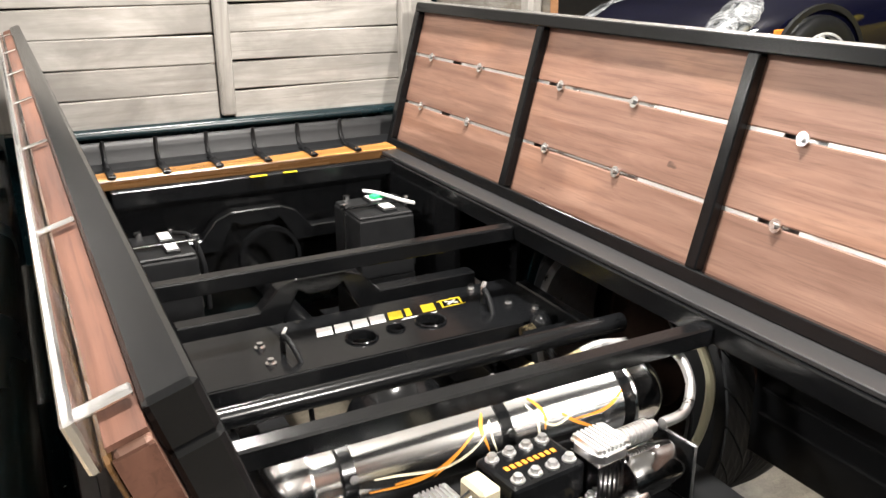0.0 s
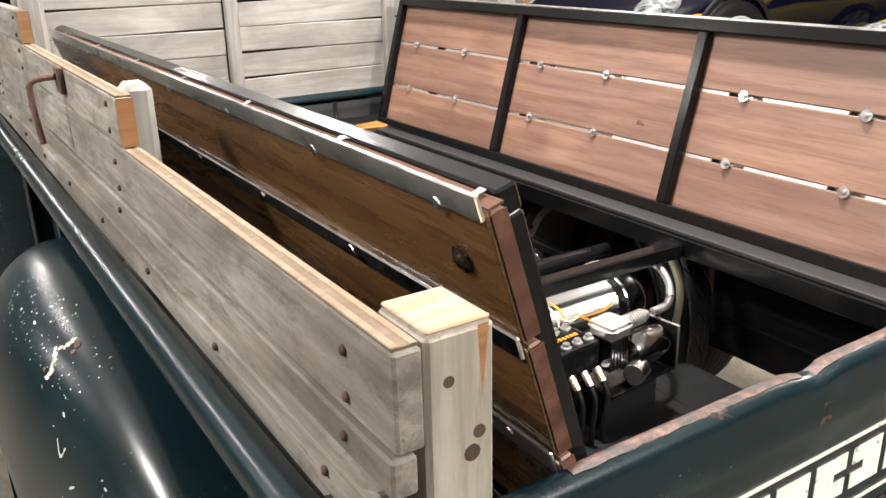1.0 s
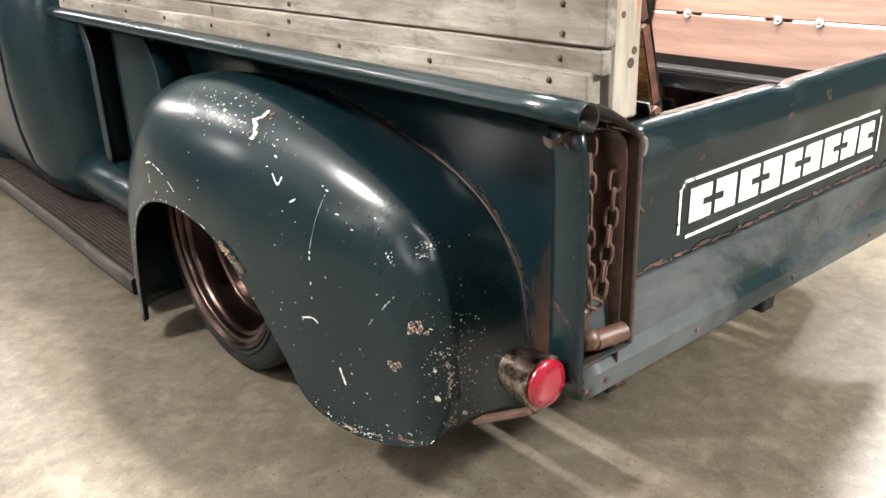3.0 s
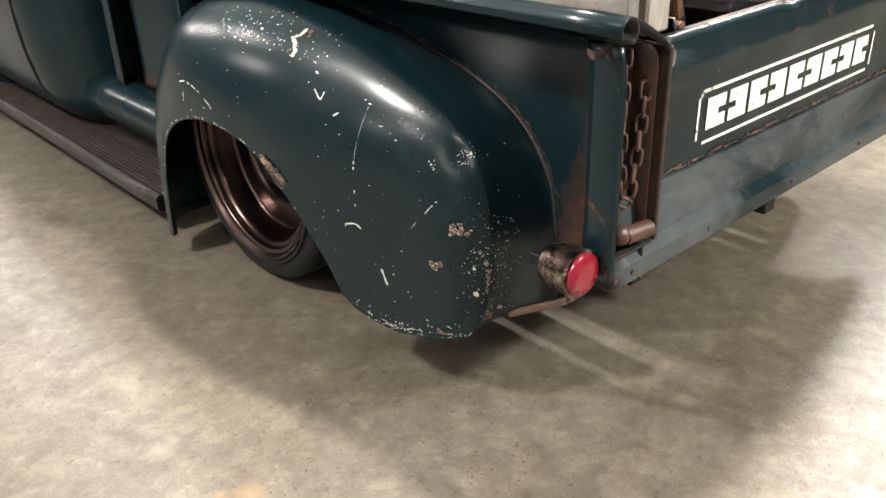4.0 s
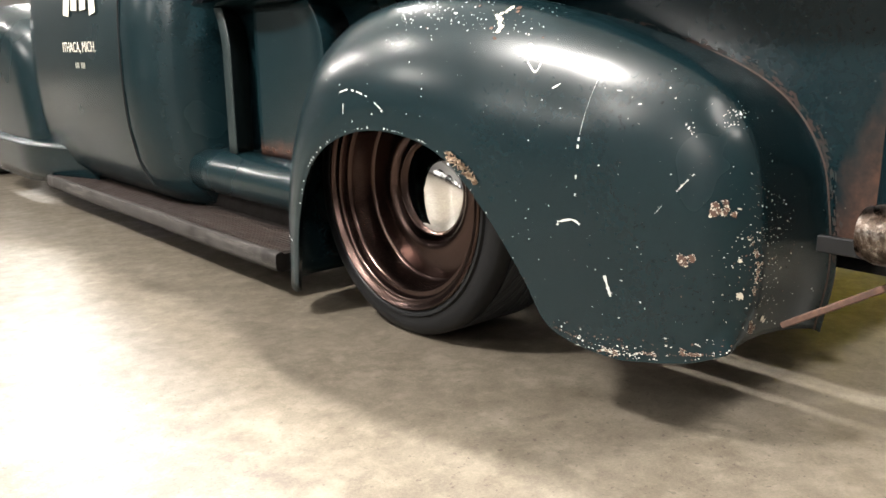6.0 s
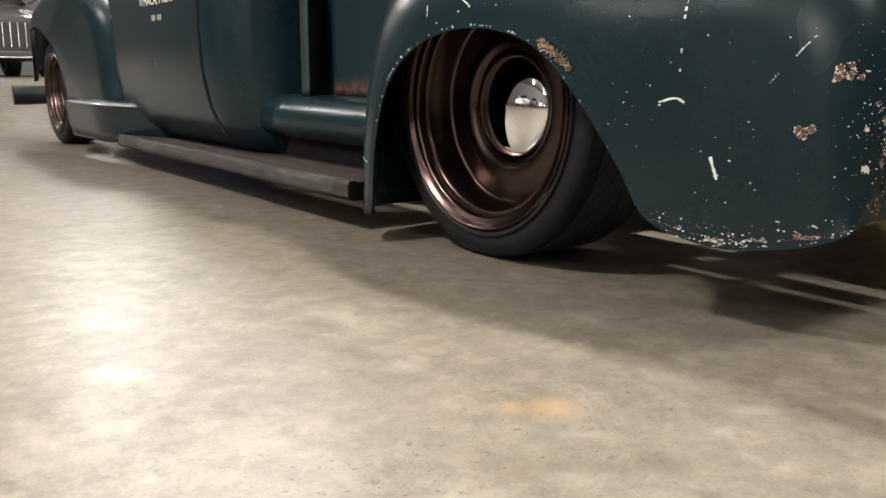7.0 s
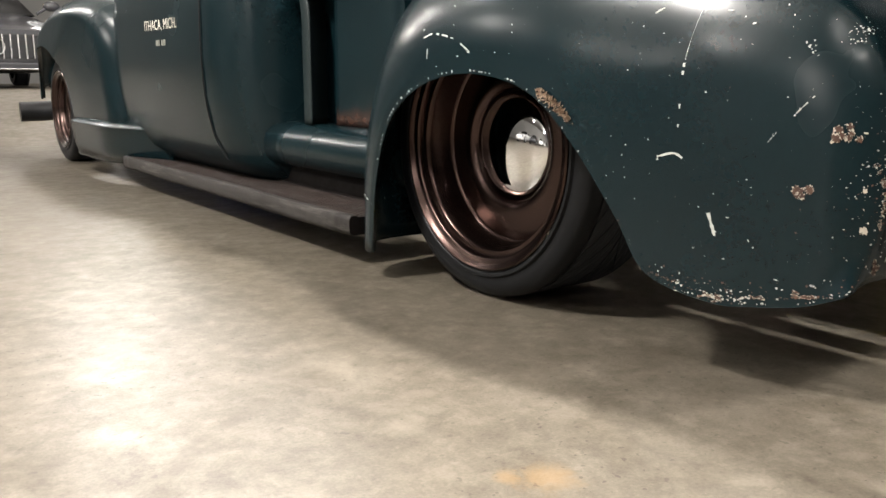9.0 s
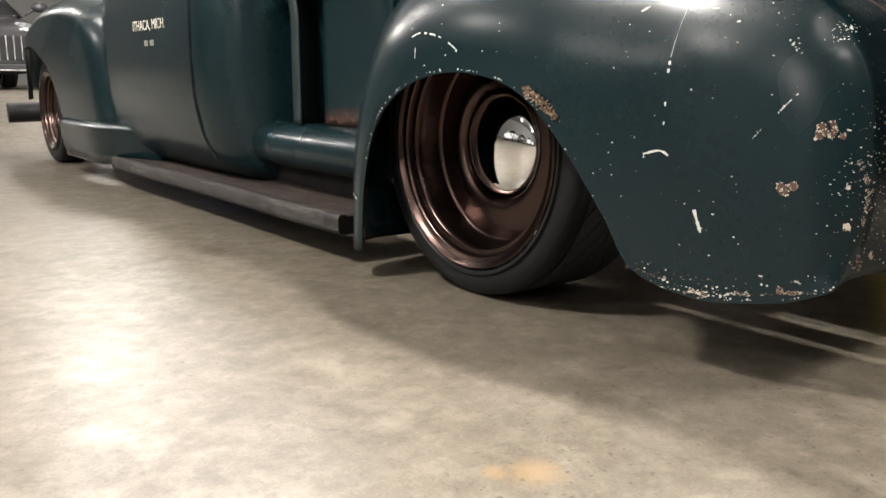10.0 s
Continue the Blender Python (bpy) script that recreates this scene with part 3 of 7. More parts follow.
def rear_fender():
    n = 6
    o, i, s = [spline([(0, y, z) for y, z in line], n) for line in (O_LINE, I_LINE, S_LINE)]
    fy, fx = zip(*FACE_X)
    def face_at(y):
        return float(np.mean(np.interp(y + np.linspace(-0.05, 0.05, 11), fy, fx)))
    rows = []
    for a, b, c in zip(o, i, s):
        row = [Vector((SIDE - 0.004, *(c + (c - a).normalized() * 0.012)[1:])) if (c - a).length > 0.004 else Vector((SIDE - 0.004, c.y, c.z))]
        # the inner side: a fillet out of the bed side, then straight out to the crest
        p0, p1, p2, p3 = Vector((SIDE - 0.005, c.y, c.z)), Vector((SIDE - 0.020, *c.lerp(a, 0.45)[1:])), Vector((SIDE - 0.085, a.y, a.z)), Vector((CREST, a.y, a.z))
        for k in range(8):
            t = k / 8
            row.append(p0 * (1 - t) ** 3 + p1 * 3 * t * (1 - t) ** 2 + p2 * 3 * t * t * (1 - t) + p3 * t ** 3)
        away = (a - b).normalized()
        span = (b - a).length
        rear = min(1.0, max(0.0, (0.62 - a.y) / 0.34))
        ell = min(span * 0.96, 0.30 - 0.13 * rear)
        for k in range(15):
            f = radians(6 * k)
            q = a.lerp(b, (1 - math.cos(f)) * ell / span)
            row.append(Vector((CREST + (face_at(q.y) - CREST) * math.sin(f), q.y, q.z)))
        q0 = (1 - math.cos(radians(84))) * ell / span
        for t in (0.2, 0.4, 0.6, 0.8, 1.0):
            q = a.lerp(b, q0 + (1 - q0) * t)
            row.append(Vector((face_at(q.y), q.y, q.z)))
        q = b + away * 0.012
        row.append(Vector((row[-1].x + 0.02, q.y, q.z)))
        rows.append(row)
    for _ in range(2):
        for r0, r1, r2 in zip(rows, rows[1:], rows[2:]):
            for k in range(9, len(r1) - 1):
                r1[k].x = (r0[k].x + 2 * r1[k].x + r2[k].x) / 4
    # a dent low on the rear shoulder
    for row in rows:
        for v in row[9:]:
            d = math.hypot(v.y - 0.318, v.z - 0.655)
            v.x += 0.011 * math.exp(-(d / 0.026) ** 2)
    ob = part("rear_fender", sheet(rows), GREEN, truck, "bulbous rear fender in chipped and scratched green paint", smooth=True, sharp=70)
    return thick(ob, 0.004)


fender_left = rear_fender()


def fender_seam():
    """Rusty welt where the fender's flange meets the bed side."""
    global SEAM
    SEAM = [(SIDE - 0.003, p.y, p.z) for p in spline([(0, y, z) for y, z in S_LINE[3:]], 5)]
    ob = part("fender_welt", hose(SEAM[::2], 0.0035, 3, 6), RUST_DARK, truck, "rust along the seam of the rear fender", smooth=True)
    mirrored(ob)


fender_seam()
fender_right = mirrored(fender_left)


# wheels
def wheel(name, x, y, r, rim_r, width, dish, side):
    """side: -1 where the wheel's outer face looks to -x; dish: how deep the disc lies."""
    f = -width / 2
    w = part(name, lathe([(rim_r * 0.985, f + 0.012), (rim_r + 0.004, f), (rim_r + 0.012, f - 0.010), (rim_r + 0.020, f - 0.011), (rim_r + 0.024, f - 0.004), (r - 0.040, f - 0.006), (r - 0.026, f - 0.003), (r - 0.012, f + 0.004), (r - 0.003, f + 0.016), (r - 0.0005, f + 0.034), (r - 0.001, f + 0.046), (r - 0.009, f + 0.050),
                          (r - 0.009, width / 2 - 0.05), (r - 0.012, width / 2 - 0.02), (r - 0.04, width / 2 + 0.004), (rim_r + 0.03, width / 2 + 0.008), (rim_r, width / 2 - 0.01)], 72), RUBBER, truck, "wide low-profile black tyre on a brown steel wheel", smooth=True)
    d = dish
    rim = [(rim_r + 0.002, f - 0.004), (rim_r + 0.006, f - 0.009), (rim_r + 0.002, f - 0.013), (rim_r - 0.004, f - 0.011), (rim_r - 0.008, f - 0.002), (rim_r - 0.020, f + 0.002), (rim_r - 0.024, f + 0.003), (rim_r - 0.027, f + 0.008), (rim_r - 0.029, f + 0.020),
           (rim_r - 0.036, f + 0.022), (rim_r - 0.042, f + 0.021), (rim_r - 0.046, f + 0.025), (rim_r - 0.049, f + 0.036), (rim_r * 0.835, f + d * 0.30), (rim_r * 0.832, f + d * 0.55), (rim_r * 0.82, f + d * 0.60), (rim_r * 0.80, f + d * 0.615), (rim_r * 0.785, f + d * 0.600),
           (rim_r * 0.76, f + d * 0.585), (rim_r * 0.71, f + d * 0.572), (rim_r * 0.65, f + d * 0.560), (rim_r * 0.59, f + d * 0.552), (rim_r * 0.545, f + d * 0.553), (rim_r * 0.52, f + d * 0.560), (rim_r * 0.50, f + d * 0.574), (rim_r * 0.483, f + d * 0.594), (rim_r * 0.470, f + d * 0.62),
           (rim_r * 0.462, f + d * 0.66), (rim_r * 0.458, f + d * 0.95), (0.001, f + d * 0.95)]
    part("rim", lathe(rim, 72), RIM_BROWN, w, "deep-dish gloss brown steel rim", smooth=True, sharp=50)
    part("barrel", lathe([(rim_r - 0.01, f + d * 0.7), (rim_r - 0.01, width / 2 - 0.01), (rim_r + 0.01, width / 2)], 48), STEEL, w, smooth=True)
    c = rim_r * 0.438
    cap = [(c, f + d * 0.94)] + [(c * math.cos(radians(a)), f + d * (0.68 - 0.19 * math.sin(radians(a)))) for a in range(0, 90, 9)] + [(0.0005, f + d * 0.49)]
    part("hub_cap", lathe(cap, 40), MIRROR, w, "domed mirror chrome hub cap", smooth=True, sharp=60)
    # tread: long blocks that sweep back from the middle, with narrow grooves between them
    tread = bmesh.new()
    n, half = 26, (width - 0.10) / 2
    step = 2 * math.pi / n
    for hand in (-1, 1):
        for j in range(n):
            top, low = [], []
            for k in range(5):
                t = k / 4
                across = hand * (0.003 + (half - 0.004) * t)
                a0 = (j + 0.25 * hand + 1.9 * t ** 0.8) * step
                top.append([tread.verts.new((across, r * math.cos(a), r * math.sin(a))) for a in (a0, a0 + 0.46 * step, a0 + 0.92 * step)])
                low.append([tread.verts.new((across, (r - 0.010) * math.cos(a), (r - 0.010) * math.sin(a))) for a in (a0, a0 + 0.46 * step, a0 + 0.92 * step)])
            for k in range(4):
                for i in (0, 1):
                    tread.faces.new((top[k][i], top[k][i + 1], top[k + 1][i + 1], top[k + 1][i]))
                tread.faces.new((top[k][0], top[k + 1][0], low[k + 1][0], low[k][0]))
                tread.faces.new((top[k][2], low[k][2], low[k + 1][2], top[k + 1][2]))
            for k in (0, 4):
                tread.faces.new((top[k][0], top[k][1], top[k][2], low[k][2], low[k][1], low[k][0]))
    tagged(part("tread", tread, TREAD, w, "dusty grooved tread blocks"), kind="stuff")
    w.matrix_basis = Matrix.Translation((x, y, r)) @ Matrix.Rotation(math.pi if side > 0 else 0, 4, "Z")
    return w


TREAD = black_paint("dusty_tyre_tread", 0.024, 0.7, 0.3)
wheel("rear_wheel", -0.78 + 0.16, 1.27, 0.395, 0.316, 0.32, 0.17, -1)
wheel("rear_wheel", 2 * CX + 0.78 - 0.16, 1.27, 0.395, 0.316, 0.32, 0.17, 1)
wheel("front_wheel", -0.82 + 0.11, 5.67, 0.345, 0.25, 0.22, 0.09, -1)
wheel("front_wheel", 2 * CX + 0.82 - 0.11, 5.67, 0.345, 0.25, 0.22, 0.09, 1)


# tailgate
GX0, GX1 = -0.515, 2 * CX + 0.515
def tailgate():
    prof = [(0.03, 0.595), (0.0, 0.60), (-0.002, 0.80), (-0.012, 0.822), (-0.012, 0.84), (-0.004, 0.875)]
    prof += [(0.018 - 0.022 * math.cos(radians(a)), 0.885 + 0.022 * math.sin(radians(a))) for a in range(0, 250, 25)]
    rows = []
    for x in np.linspace(GX0, GX1, 40):
        dent = 0.012 * math.exp(-((x - 0.02) / 0.03) ** 2)
        rows.append([Vector((x, y + 0.0006 * math.sin(9 * x + 5 * z), z - dent * (z > 0.86))) for y, z in prof])
    ob = part("tailgate", sheet(rows), GREEN_RUBBED, truck, "dented green tailgate with faded white stencilled lettering", smooth=True)
    return thick(ob, 0.004)


gate = tailgate()


def sill():
    prof = [(0.02, 0.40), (-0.03, 0.405), (-0.032, 0.45), (-0.012, 0.475), (-0.004, 0.56), (0.0, 0.59), (0.03, 0.595)]
    ob = part("rear_sill", sheet([[Vector((x, y, z)) for y, z in prof] for x in np.linspace(-0.665, 2 * CX + 0.665, 30)]), SILL_PAINT, truck, "rusty green rear cross sill under the tailgate", smooth=True, sharp=30)
    thick(ob, 0.005)


sill()


def pillars():
    """The hollow corner posts beside the tailgate."""
    def one(b, mat=GREEN_WORN, label="", name="corner_post", smooth=False):
        left = part(name, b, mat, truck, label, smooth=smooth)
        mirrored(left)
        return left
    # the outer wall sweeps out of the bed side and ends in a turned lip at the rear
    plan = [(SIDE - 0.002, 0.135), (SIDE - 0.010, 0.110), (SIDE - 0.030, 0.085), (SIDE - 0.060, 0.066), (SIDE - 0.095, 0.052), (SIDE - 0.122, 0.038), (SIDE - 0.131, 0.020), (SIDE - 0.131, -0.030), (SIDE - 0.127, -0.040), (SIDE - 0.118, -0.043), (SIDE - 0.112, -0.036)]
    rows = []
    for z in np.linspace(0.425, 0.93, 14):
        flare = 0.014 * max(0.0, (z - 0.84) / 0.09) ** 2
        rows.append([Vector((x - flare * min(1, k / 5), y, z)) for k, (x, y) in enumerate(plan)])
    thick(one(sheet(rows), label="rusty green wall of the hollow bed corner post", smooth=True), 0.004)
    one(box((0.012, 0.068, 0.415), (-0.549, -0.014, 0.700), 0.003), RUST_DEEP, "rusty inner wall of the hollow corner post")
    one(box((0.115, 0.005, 0.48), (-0.613, 0.028, 0.69)), RUST_DEEP)
    one(box((0.135, 0.075, 0.006), (-0.620, -0.006, 0.490), 0.002), RUST_STAIN, "", "post_foot")
    # torn lip of the bed side beside the rolled rail
    lip = []
    for k in range(9):
        t = k / 8
        lip.append([Vector((SIDE - 0.131 - 0.060 * t, -0.026 + 0.02 * t, 0.930 + 0.006 * math.sin(7 * t))), Vector((SIDE - 0.131 - 0.060 * t, -0.028 + 0.02 * t, 0.918 - 0.018 * abs(math.sin(5.3 * t + 0.5)) + 0.012 * t))])
    thick(one(sheet(lip), RUST_DARK, "torn rusty lip under the rolled rail", "torn_lip"), 0.003)
    # folded sheet from the rail down to the tailgate
    rows = []
    for t in np.linspace(0, 1, 9):
        x = -0.705 + 0.150 * t
        z = 0.987 - 0.075 * t ** 1.6
        rows.append([Vector((x, -0.045, z - 0.030 + 0.012 * t)), Vector((x, -0.050, z - 0.006)), Vector((x, -0.040, z)), Vector((x, 0.030, z + 0.002))])
    thick(one(sheet(rows), RUST_STAIN, "bent dark rusty cap over the corner post", "post_cap", True), 0.004)


pillars()


# running boards, aprons, cab
def running_board():
    prof = [(-0.630, 0.100), (-0.870, 0.094), (-0.882, 0.098), (-0.887, 0.110), (-0.888, 0.142), (-0.884, 0.152), (-0.874, 0.156), (-0.862, 0.156), (-0.856, 0.150), (-0.658, 0.152), (-0.648, 0.160), (-0.640, 0.222), (-0.635, 0.230), (-0.625, 0.230)]
    ys = [1.768, 1.772] + [float(y) for y in np.linspace(1.85, 4.05, 20)] + [4.12, 4.17, 4.185, 4.192]
    rows = []
    for y in ys:
        pull = 0.10 * max(0.0, (y - 4.10) / 0.092) ** 3
        rows.append([Vector((min(x + pull, -0.64) if x < -0.75 else x, y, z + 0.0015 * math.sin(5 * y))) for x, z in prof])
    b = sheet(rows, True)
    b.verts.ensure_lookup_table()
    b.faces.new([b.verts[k] for k in range(len(prof))])
    b.faces.new([b.verts[len(b.verts) - 1 - k] for k in range(len(prof))])
    ob = part("running_board", b, RUNNER, truck, "worn ribbed brown running board with grey edge", smooth=True, sharp=30)
    edge = [(-0.864, 0.157), (-0.874, 0.1575), (-0.8855, 0.1535), (-0.8895, 0.142), (-0.8885, 0.110), (-0.8835, 0.0965)]
    rows = [[Vector((x, y, z + 0.0015 * math.sin(5 * y))) for x, z in edge] for y in np.linspace(1.768, 4.10, 24)]
    nosing = thick(part("nosing", sheet(rows), RUNNER_EDGE, ob, "worn grey metal nosing", smooth=True, sharp=50), 0.003)
    g = bmesh.new()
    for k in range(11):
        box((0.0075, 2.30, 0.008), (-0.846 + 0.0172 * k, 2.94, 0.1495), 0.0012, bm=g)
    rib = part("rib", g, RIB, ob, "worn brown rubber ribs")
    tagged(rib, kind="stuff")
    return ob, rib, nosing


RIB = rubbed_brown("worn_brown_step_ribs", (0.017, 0.011, 0.009), (0.042, 0.033, 0.028))
board_left, rib_left, nosing_left = running_board()
board_right = mirrored(board_left)
mirrored(rib_left).parent = board_right
mirrored(nosing_left).parent = board_right


def apron():
    prof = [(-0.60, 0.398), (-0.66, 0.396), (-0.695, 0.388), (-0.722, 0.374), (-0.742, 0.352), (-0.752, 0.325), (-0.752, 0.295), (-0.742, 0.265), (-0.722, 0.242), (-0.69, 0.230)]
    ob = part("splash_apron", sheet([[Vector((x, y, z)) for x, z in prof] for y in np.linspace(1.66, 2.66, 8)]), GREEN, truck, "rounded green apron over the running board", smooth=True)
    thick(ob, 0.004)
    mirrored(ob)


apron()


def bed_stakes():
    """The pressed stake pockets between the cab and the fender."""
    def both(rows, mat, name, label="", t=0.005):
        mirrored(thick(part(name, sheet(rows), mat, truck, label, smooth=True, sharp=50), t))
    zs = np.linspace(0.395, 0.925, 18)
    def lean(z):
        return 0.05 * max(0.0, (z - 0.76) / 0.165) ** 2
    # front lip: a rounded upright strip, with a dark slot behind it
    both([[Vector((SIDE - d, y + lean(z), z)) for d, y in ((0.0, 2.47), (0.085, 2.460), (0.112, 2.452), (0.118, 2.438), (0.117, 2.392), (0.112, 2.386))] for z in zs], GREEN_GREY, "stake_pocket_lip", "faded green lip of the front stake pocket")
    # hollow panel that swings out to a rear lip with a round upper corner
    rows = []
    for z in zs:
        up = max(0.0, (z - 0.74) / 0.185)
        end = 1.765 + 0.085 * up ** 2.6
        line = [(0.004, 2.300), (0.060, 2.292), (0.070, 2.280), (0.068, 2.250)]
        line += [(0.066 + 0.045 * t ** 2.2, 2.25 + (end + 0.025 - 2.25) * t) for t in (0.2, 0.4, 0.6, 0.8, 1.0)]
        line += [(0.118, end + 0.010), (0.116, end), (0.100, end - 0.004), (0.006, end - 0.006)]
        rows.append([Vector((SIDE - d, y, z)) for d, y in line])
    both(rows, GREEN_FOOT, "stake_pocket", "green pressed stake pocket on the bed side")


bed_stakes()

CAB_SIDE = [(-0.66, 0.14), (-0.73, 0.17), (-0.79, 0.23), (-0.83, 0.33), (-0.855, 0.48), (-0.865, 0.65), (-0.862, 0.85), (-0.845, 1.02), (-0.80, 1.14), (-0.775, 1.18)]


def cab():
    ys = [2.635, 2.638, 2.648, 2.668, 2.702, 2.745, 2.80, 2.86, 2.92]
    inset = [0.36, 0.26, 0.19, 0.13, 0.085, 0.05, 0.022, 0.006, 0.0]
    ys, inset = ys + [2.985, 4.12, 4.20, 4.30], inset + [0.0, 0.0, 0.012, 0.03]
    rows = [[Vector((x + d * (0.5 + 0.5 * min(1, max(0, (z - 0.1) / 0.3))), y, z)) for x, z in CAB_SIDE] for y, d in zip(ys, inset)]
    left = sheet(rows)
    body = part("cab_body", left, GREEN, truck, "rounded satin green cab body", smooth=True, sharp=60)
    mirrored(body)
    b = bmesh.new()
    # upper cab with pillars, roof and rear wall
    box((1.20, 0.02, 1.04), (CX, 2.70, 0.64), 0.004, bm=b)
    box((1.50, 1.45, 0.03), (CX, 3.45, 0.15), 0.004, bm=b)
    part("rear_wall", b, GREEN, truck)
    rows = []
    for t in np.linspace(0, 1, 9):
        y = 2.66 + 1.5 * t
        bulge = 0.07 * math.sin(math.pi * t)
        rows.append([Vector((CX + 0.74 * math.sin(radians(a)), y + 0.02 * math.cos(radians(a)), 1.60 + (0.14 + bulge) * math.cos(radians(a)) ** 0.7)) for a in range(-88, 89, 11)])
    thick(part("roof", sheet(rows), GREEN, truck, "domed green cab roof", smooth=True), 0.01)
    for s in (-1, 1):
        for y, lean in ((2.70, 0.0), (4.10, -0.12)):
            part("pillar", rod((CX + s * 0.90, y, 1.16), (CX + s * 0.72, y + lean, 1.62), 0.045, 10), GREEN, truck, smooth=True)
        win = sheet([[Vector((CX + s * 0.90, y, 1.17)), Vector((CX + s * 0.73, y - 0.10 * (y > 3.5), 1.60))] for y in (2.74, 3.4, 4.07)])
        thick(part("side_window", win, GLASS_DARK, truck), 0.005)
    thick(part("rear_window", sheet([[Vector((CX - 0.6, 2.66, 1.22)), Vector((CX - 0.6, 2.70, 1.58))], [Vector((CX + 0.6, 2.66, 1.22)), Vector((CX + 0.6, 2.70, 1.58))]]), GLASS_DARK, truck), 0.005)
    thick(part("windscreen", sheet([[Vector((CX - 0.78, 4.20, 1.16)), Vector((CX - 0.68, 4.02, 1.60))], [Vector((CX + 0.78, 4.20, 1.16)), Vector((CX + 0.68, 4.02, 1.60))]]), GLASS_DARK, truck), 0.005)
    # door gap
    for s in (0, 1):
        pts = [(x - 0.0015, 2.972 - 0.06 * max(0, (0.45 - z) / 0.25) ** 2, z) for x, z in CAB_SIDE[2:-1]]
        g = part("door_gap", hose(pts, 0.0045, 4, 6), BLACK_DULL, truck)
        if s:
            mirrored(g)
            bpy.data.objects.remove(g)


cab()


def front_end():
    oo = [(4.16, 0.10), (4.10, 0.33), (4.14, 0.58), (4.22, 0.82), (4.42, 0.98), (4.75, 1.05), (5.15, 1.05), (5.55, 1.00), (5.85, 0.88), (6.02, 0.70), (6.06, 0.52)]
    ii = [(4.92, 0.10), (4.93, 0.22), (4.97, 0.36), (5.02, 0.50), (5.09, 0.62), (5.22, 0.71), (5.42, 0.755), (5.62, 0.72), (5.78, 0.63), (5.87, 0.50), (5.90, 0.40)]
    oo, ii = [[(4.1 + (y - 4.1) * 1.16, z) for y, z in line] for line in (oo, ii)]
    o, i = spline([(0, y, z) for y, z in oo], 5), spline([(0, y, z) for y, z in ii], 5)
    rows = []
    for a, b in zip(o, i):
        row = []
        span = (b - a).length
        ell = min(span * 0.96, 0.30)
        face = -0.93 + 0.05 * max(0, (4.7 - a.y) / 0.6) + 0.05 * max(0, (a.y - 5.6) / 0.45) - 0.0
        for k in range(13):
            f = radians(7.5 * k)
            q = a.lerp(b, (1 - math.cos(f)) * ell / span)
            row.append(Vector((-0.62 + (face + 0.62) * math.sin(f), q.y, q.z)))
        row.append(Vector((face, b.y, b.z)))
        row.append(Vector((face + 0.03, b.y + 0.005, b.z + 0.01)))
        rows.append(row)
    ob = part("front_fender", sheet(rows), GREEN, truck, "tall bulbous satin green front fender", smooth=True, sharp=70)
    thick(ob, 0.005)
    mirrored(ob)
    rows = []
    for y, w, h in ((4.15, 0.66, 1.16), (4.6, 0.64, 1.17), (5.4, 0.58, 1.16), (5.95, 0.50, 1.10), (6.25, 0.42, 0.98), (6.33, 0.36, 0.80), (6.34, 0.34, 0.45)):
        rows.append([Vector((CX + w * 1.25 * math.sin(radians(a)), y, 0.55 + (h - 0.55) * max(0, math.cos(radians(a))) ** 0.6)) for a in range(-90, 91, 10)])
    thick(part("hood", sheet(rows), GREEN, truck, "rounded satin green hood", smooth=True), 0.006)
    b = rod((-0.95, 6.42, 0.305), (-0.74, 6.40, 0.31), 0.072, 24)
    rod((-0.74, 6.40, 0.31), (1.04, 6.40, 0.31), 0.03, 12, b)
    part("front_tube", b, BLACK_DULL, truck, "dark round bumper tube end", smooth=True)


front_end()


def front_skirt():
    """The lower skirt behind the front wheel, with a rolled crease along its top."""
    prof = [(0.06, 0.335), (0.012, 0.318), (-0.004, 0.309), (-0.010, 0.298), (-0.006, 0.285), (0.0, 0.24), (0.010, 0.17), (0.03, 0.11)]
    rows = []
    for y in np.linspace(5.03, 3.78, 16):
        x = -0.915 + 0.17 * max(0.0, (4.42 - y) / 0.64) ** 1.5
        rows.append([Vector((x + d, y, z)) for d, z in prof])
    ob = thick(part("front_skirt", sheet(rows), GREEN, truck, "green lower skirt with a rolled crease behind the front wheel", smooth=True), 0.004)
    mirrored(ob)


front_skirt()


# ---------------------------------------------------------------- bed floor and the two open lids
def bed_floor():
    b = box((0.085, 2.42, 0.012), (0.648, 1.22, 0.776), 0.002)
    part("floor_ledge", b, GUNMETAL, truck, "dark gunmetal edge strip beside the open bed")
    b = box((0.03, 2.42, 0.05), (0.612, 1.22, 0.744), 0.003)
    box((0.03, 2.42, 0.05), (-0.335, 1.22, 0.740), 0.003, bm=b)
    box((0.92, 0.035, 0.05), (CX, 2.27, 0.750), 0.003, bm=b)
    part("opening_frame", b, BLACK, truck, "black painted tube frame round the bed opening")
    for y in (0.765, 1.485):
        part("cross_tube", box((0.945, 0.038, 0.04), (CX - 0.0225, y, 0.738), 0.004), BLACK, truck, "black square cross tube")
    part("round_tube", rod((-0.325, 1.02, 0.66), (0.60, 1.02, 0.66), 0.021, 16), BLACK, truck, "black round cross tube", smooth=True)
    b = bmesh.new()
    for x in (-0.33, 0.60):
        box((0.02, 0.50 if x > 0 else 2.2, 0.40), (x if x > 0 else -0.455, 2.04 if x > 0 else 1.19, 0.53), bm=b)
    box((0.90, 0.02, 0.36), (CX, 2.32, 0.57), bm=b)
    part("bed_well", b, BLACK, truck, "black inner wall of the bed well")
    part("side_floor", box((0.13, 2.42, 0.014), (0.757, 1.22, 0.760), 0.002), BLACK, truck)


bed_floor()


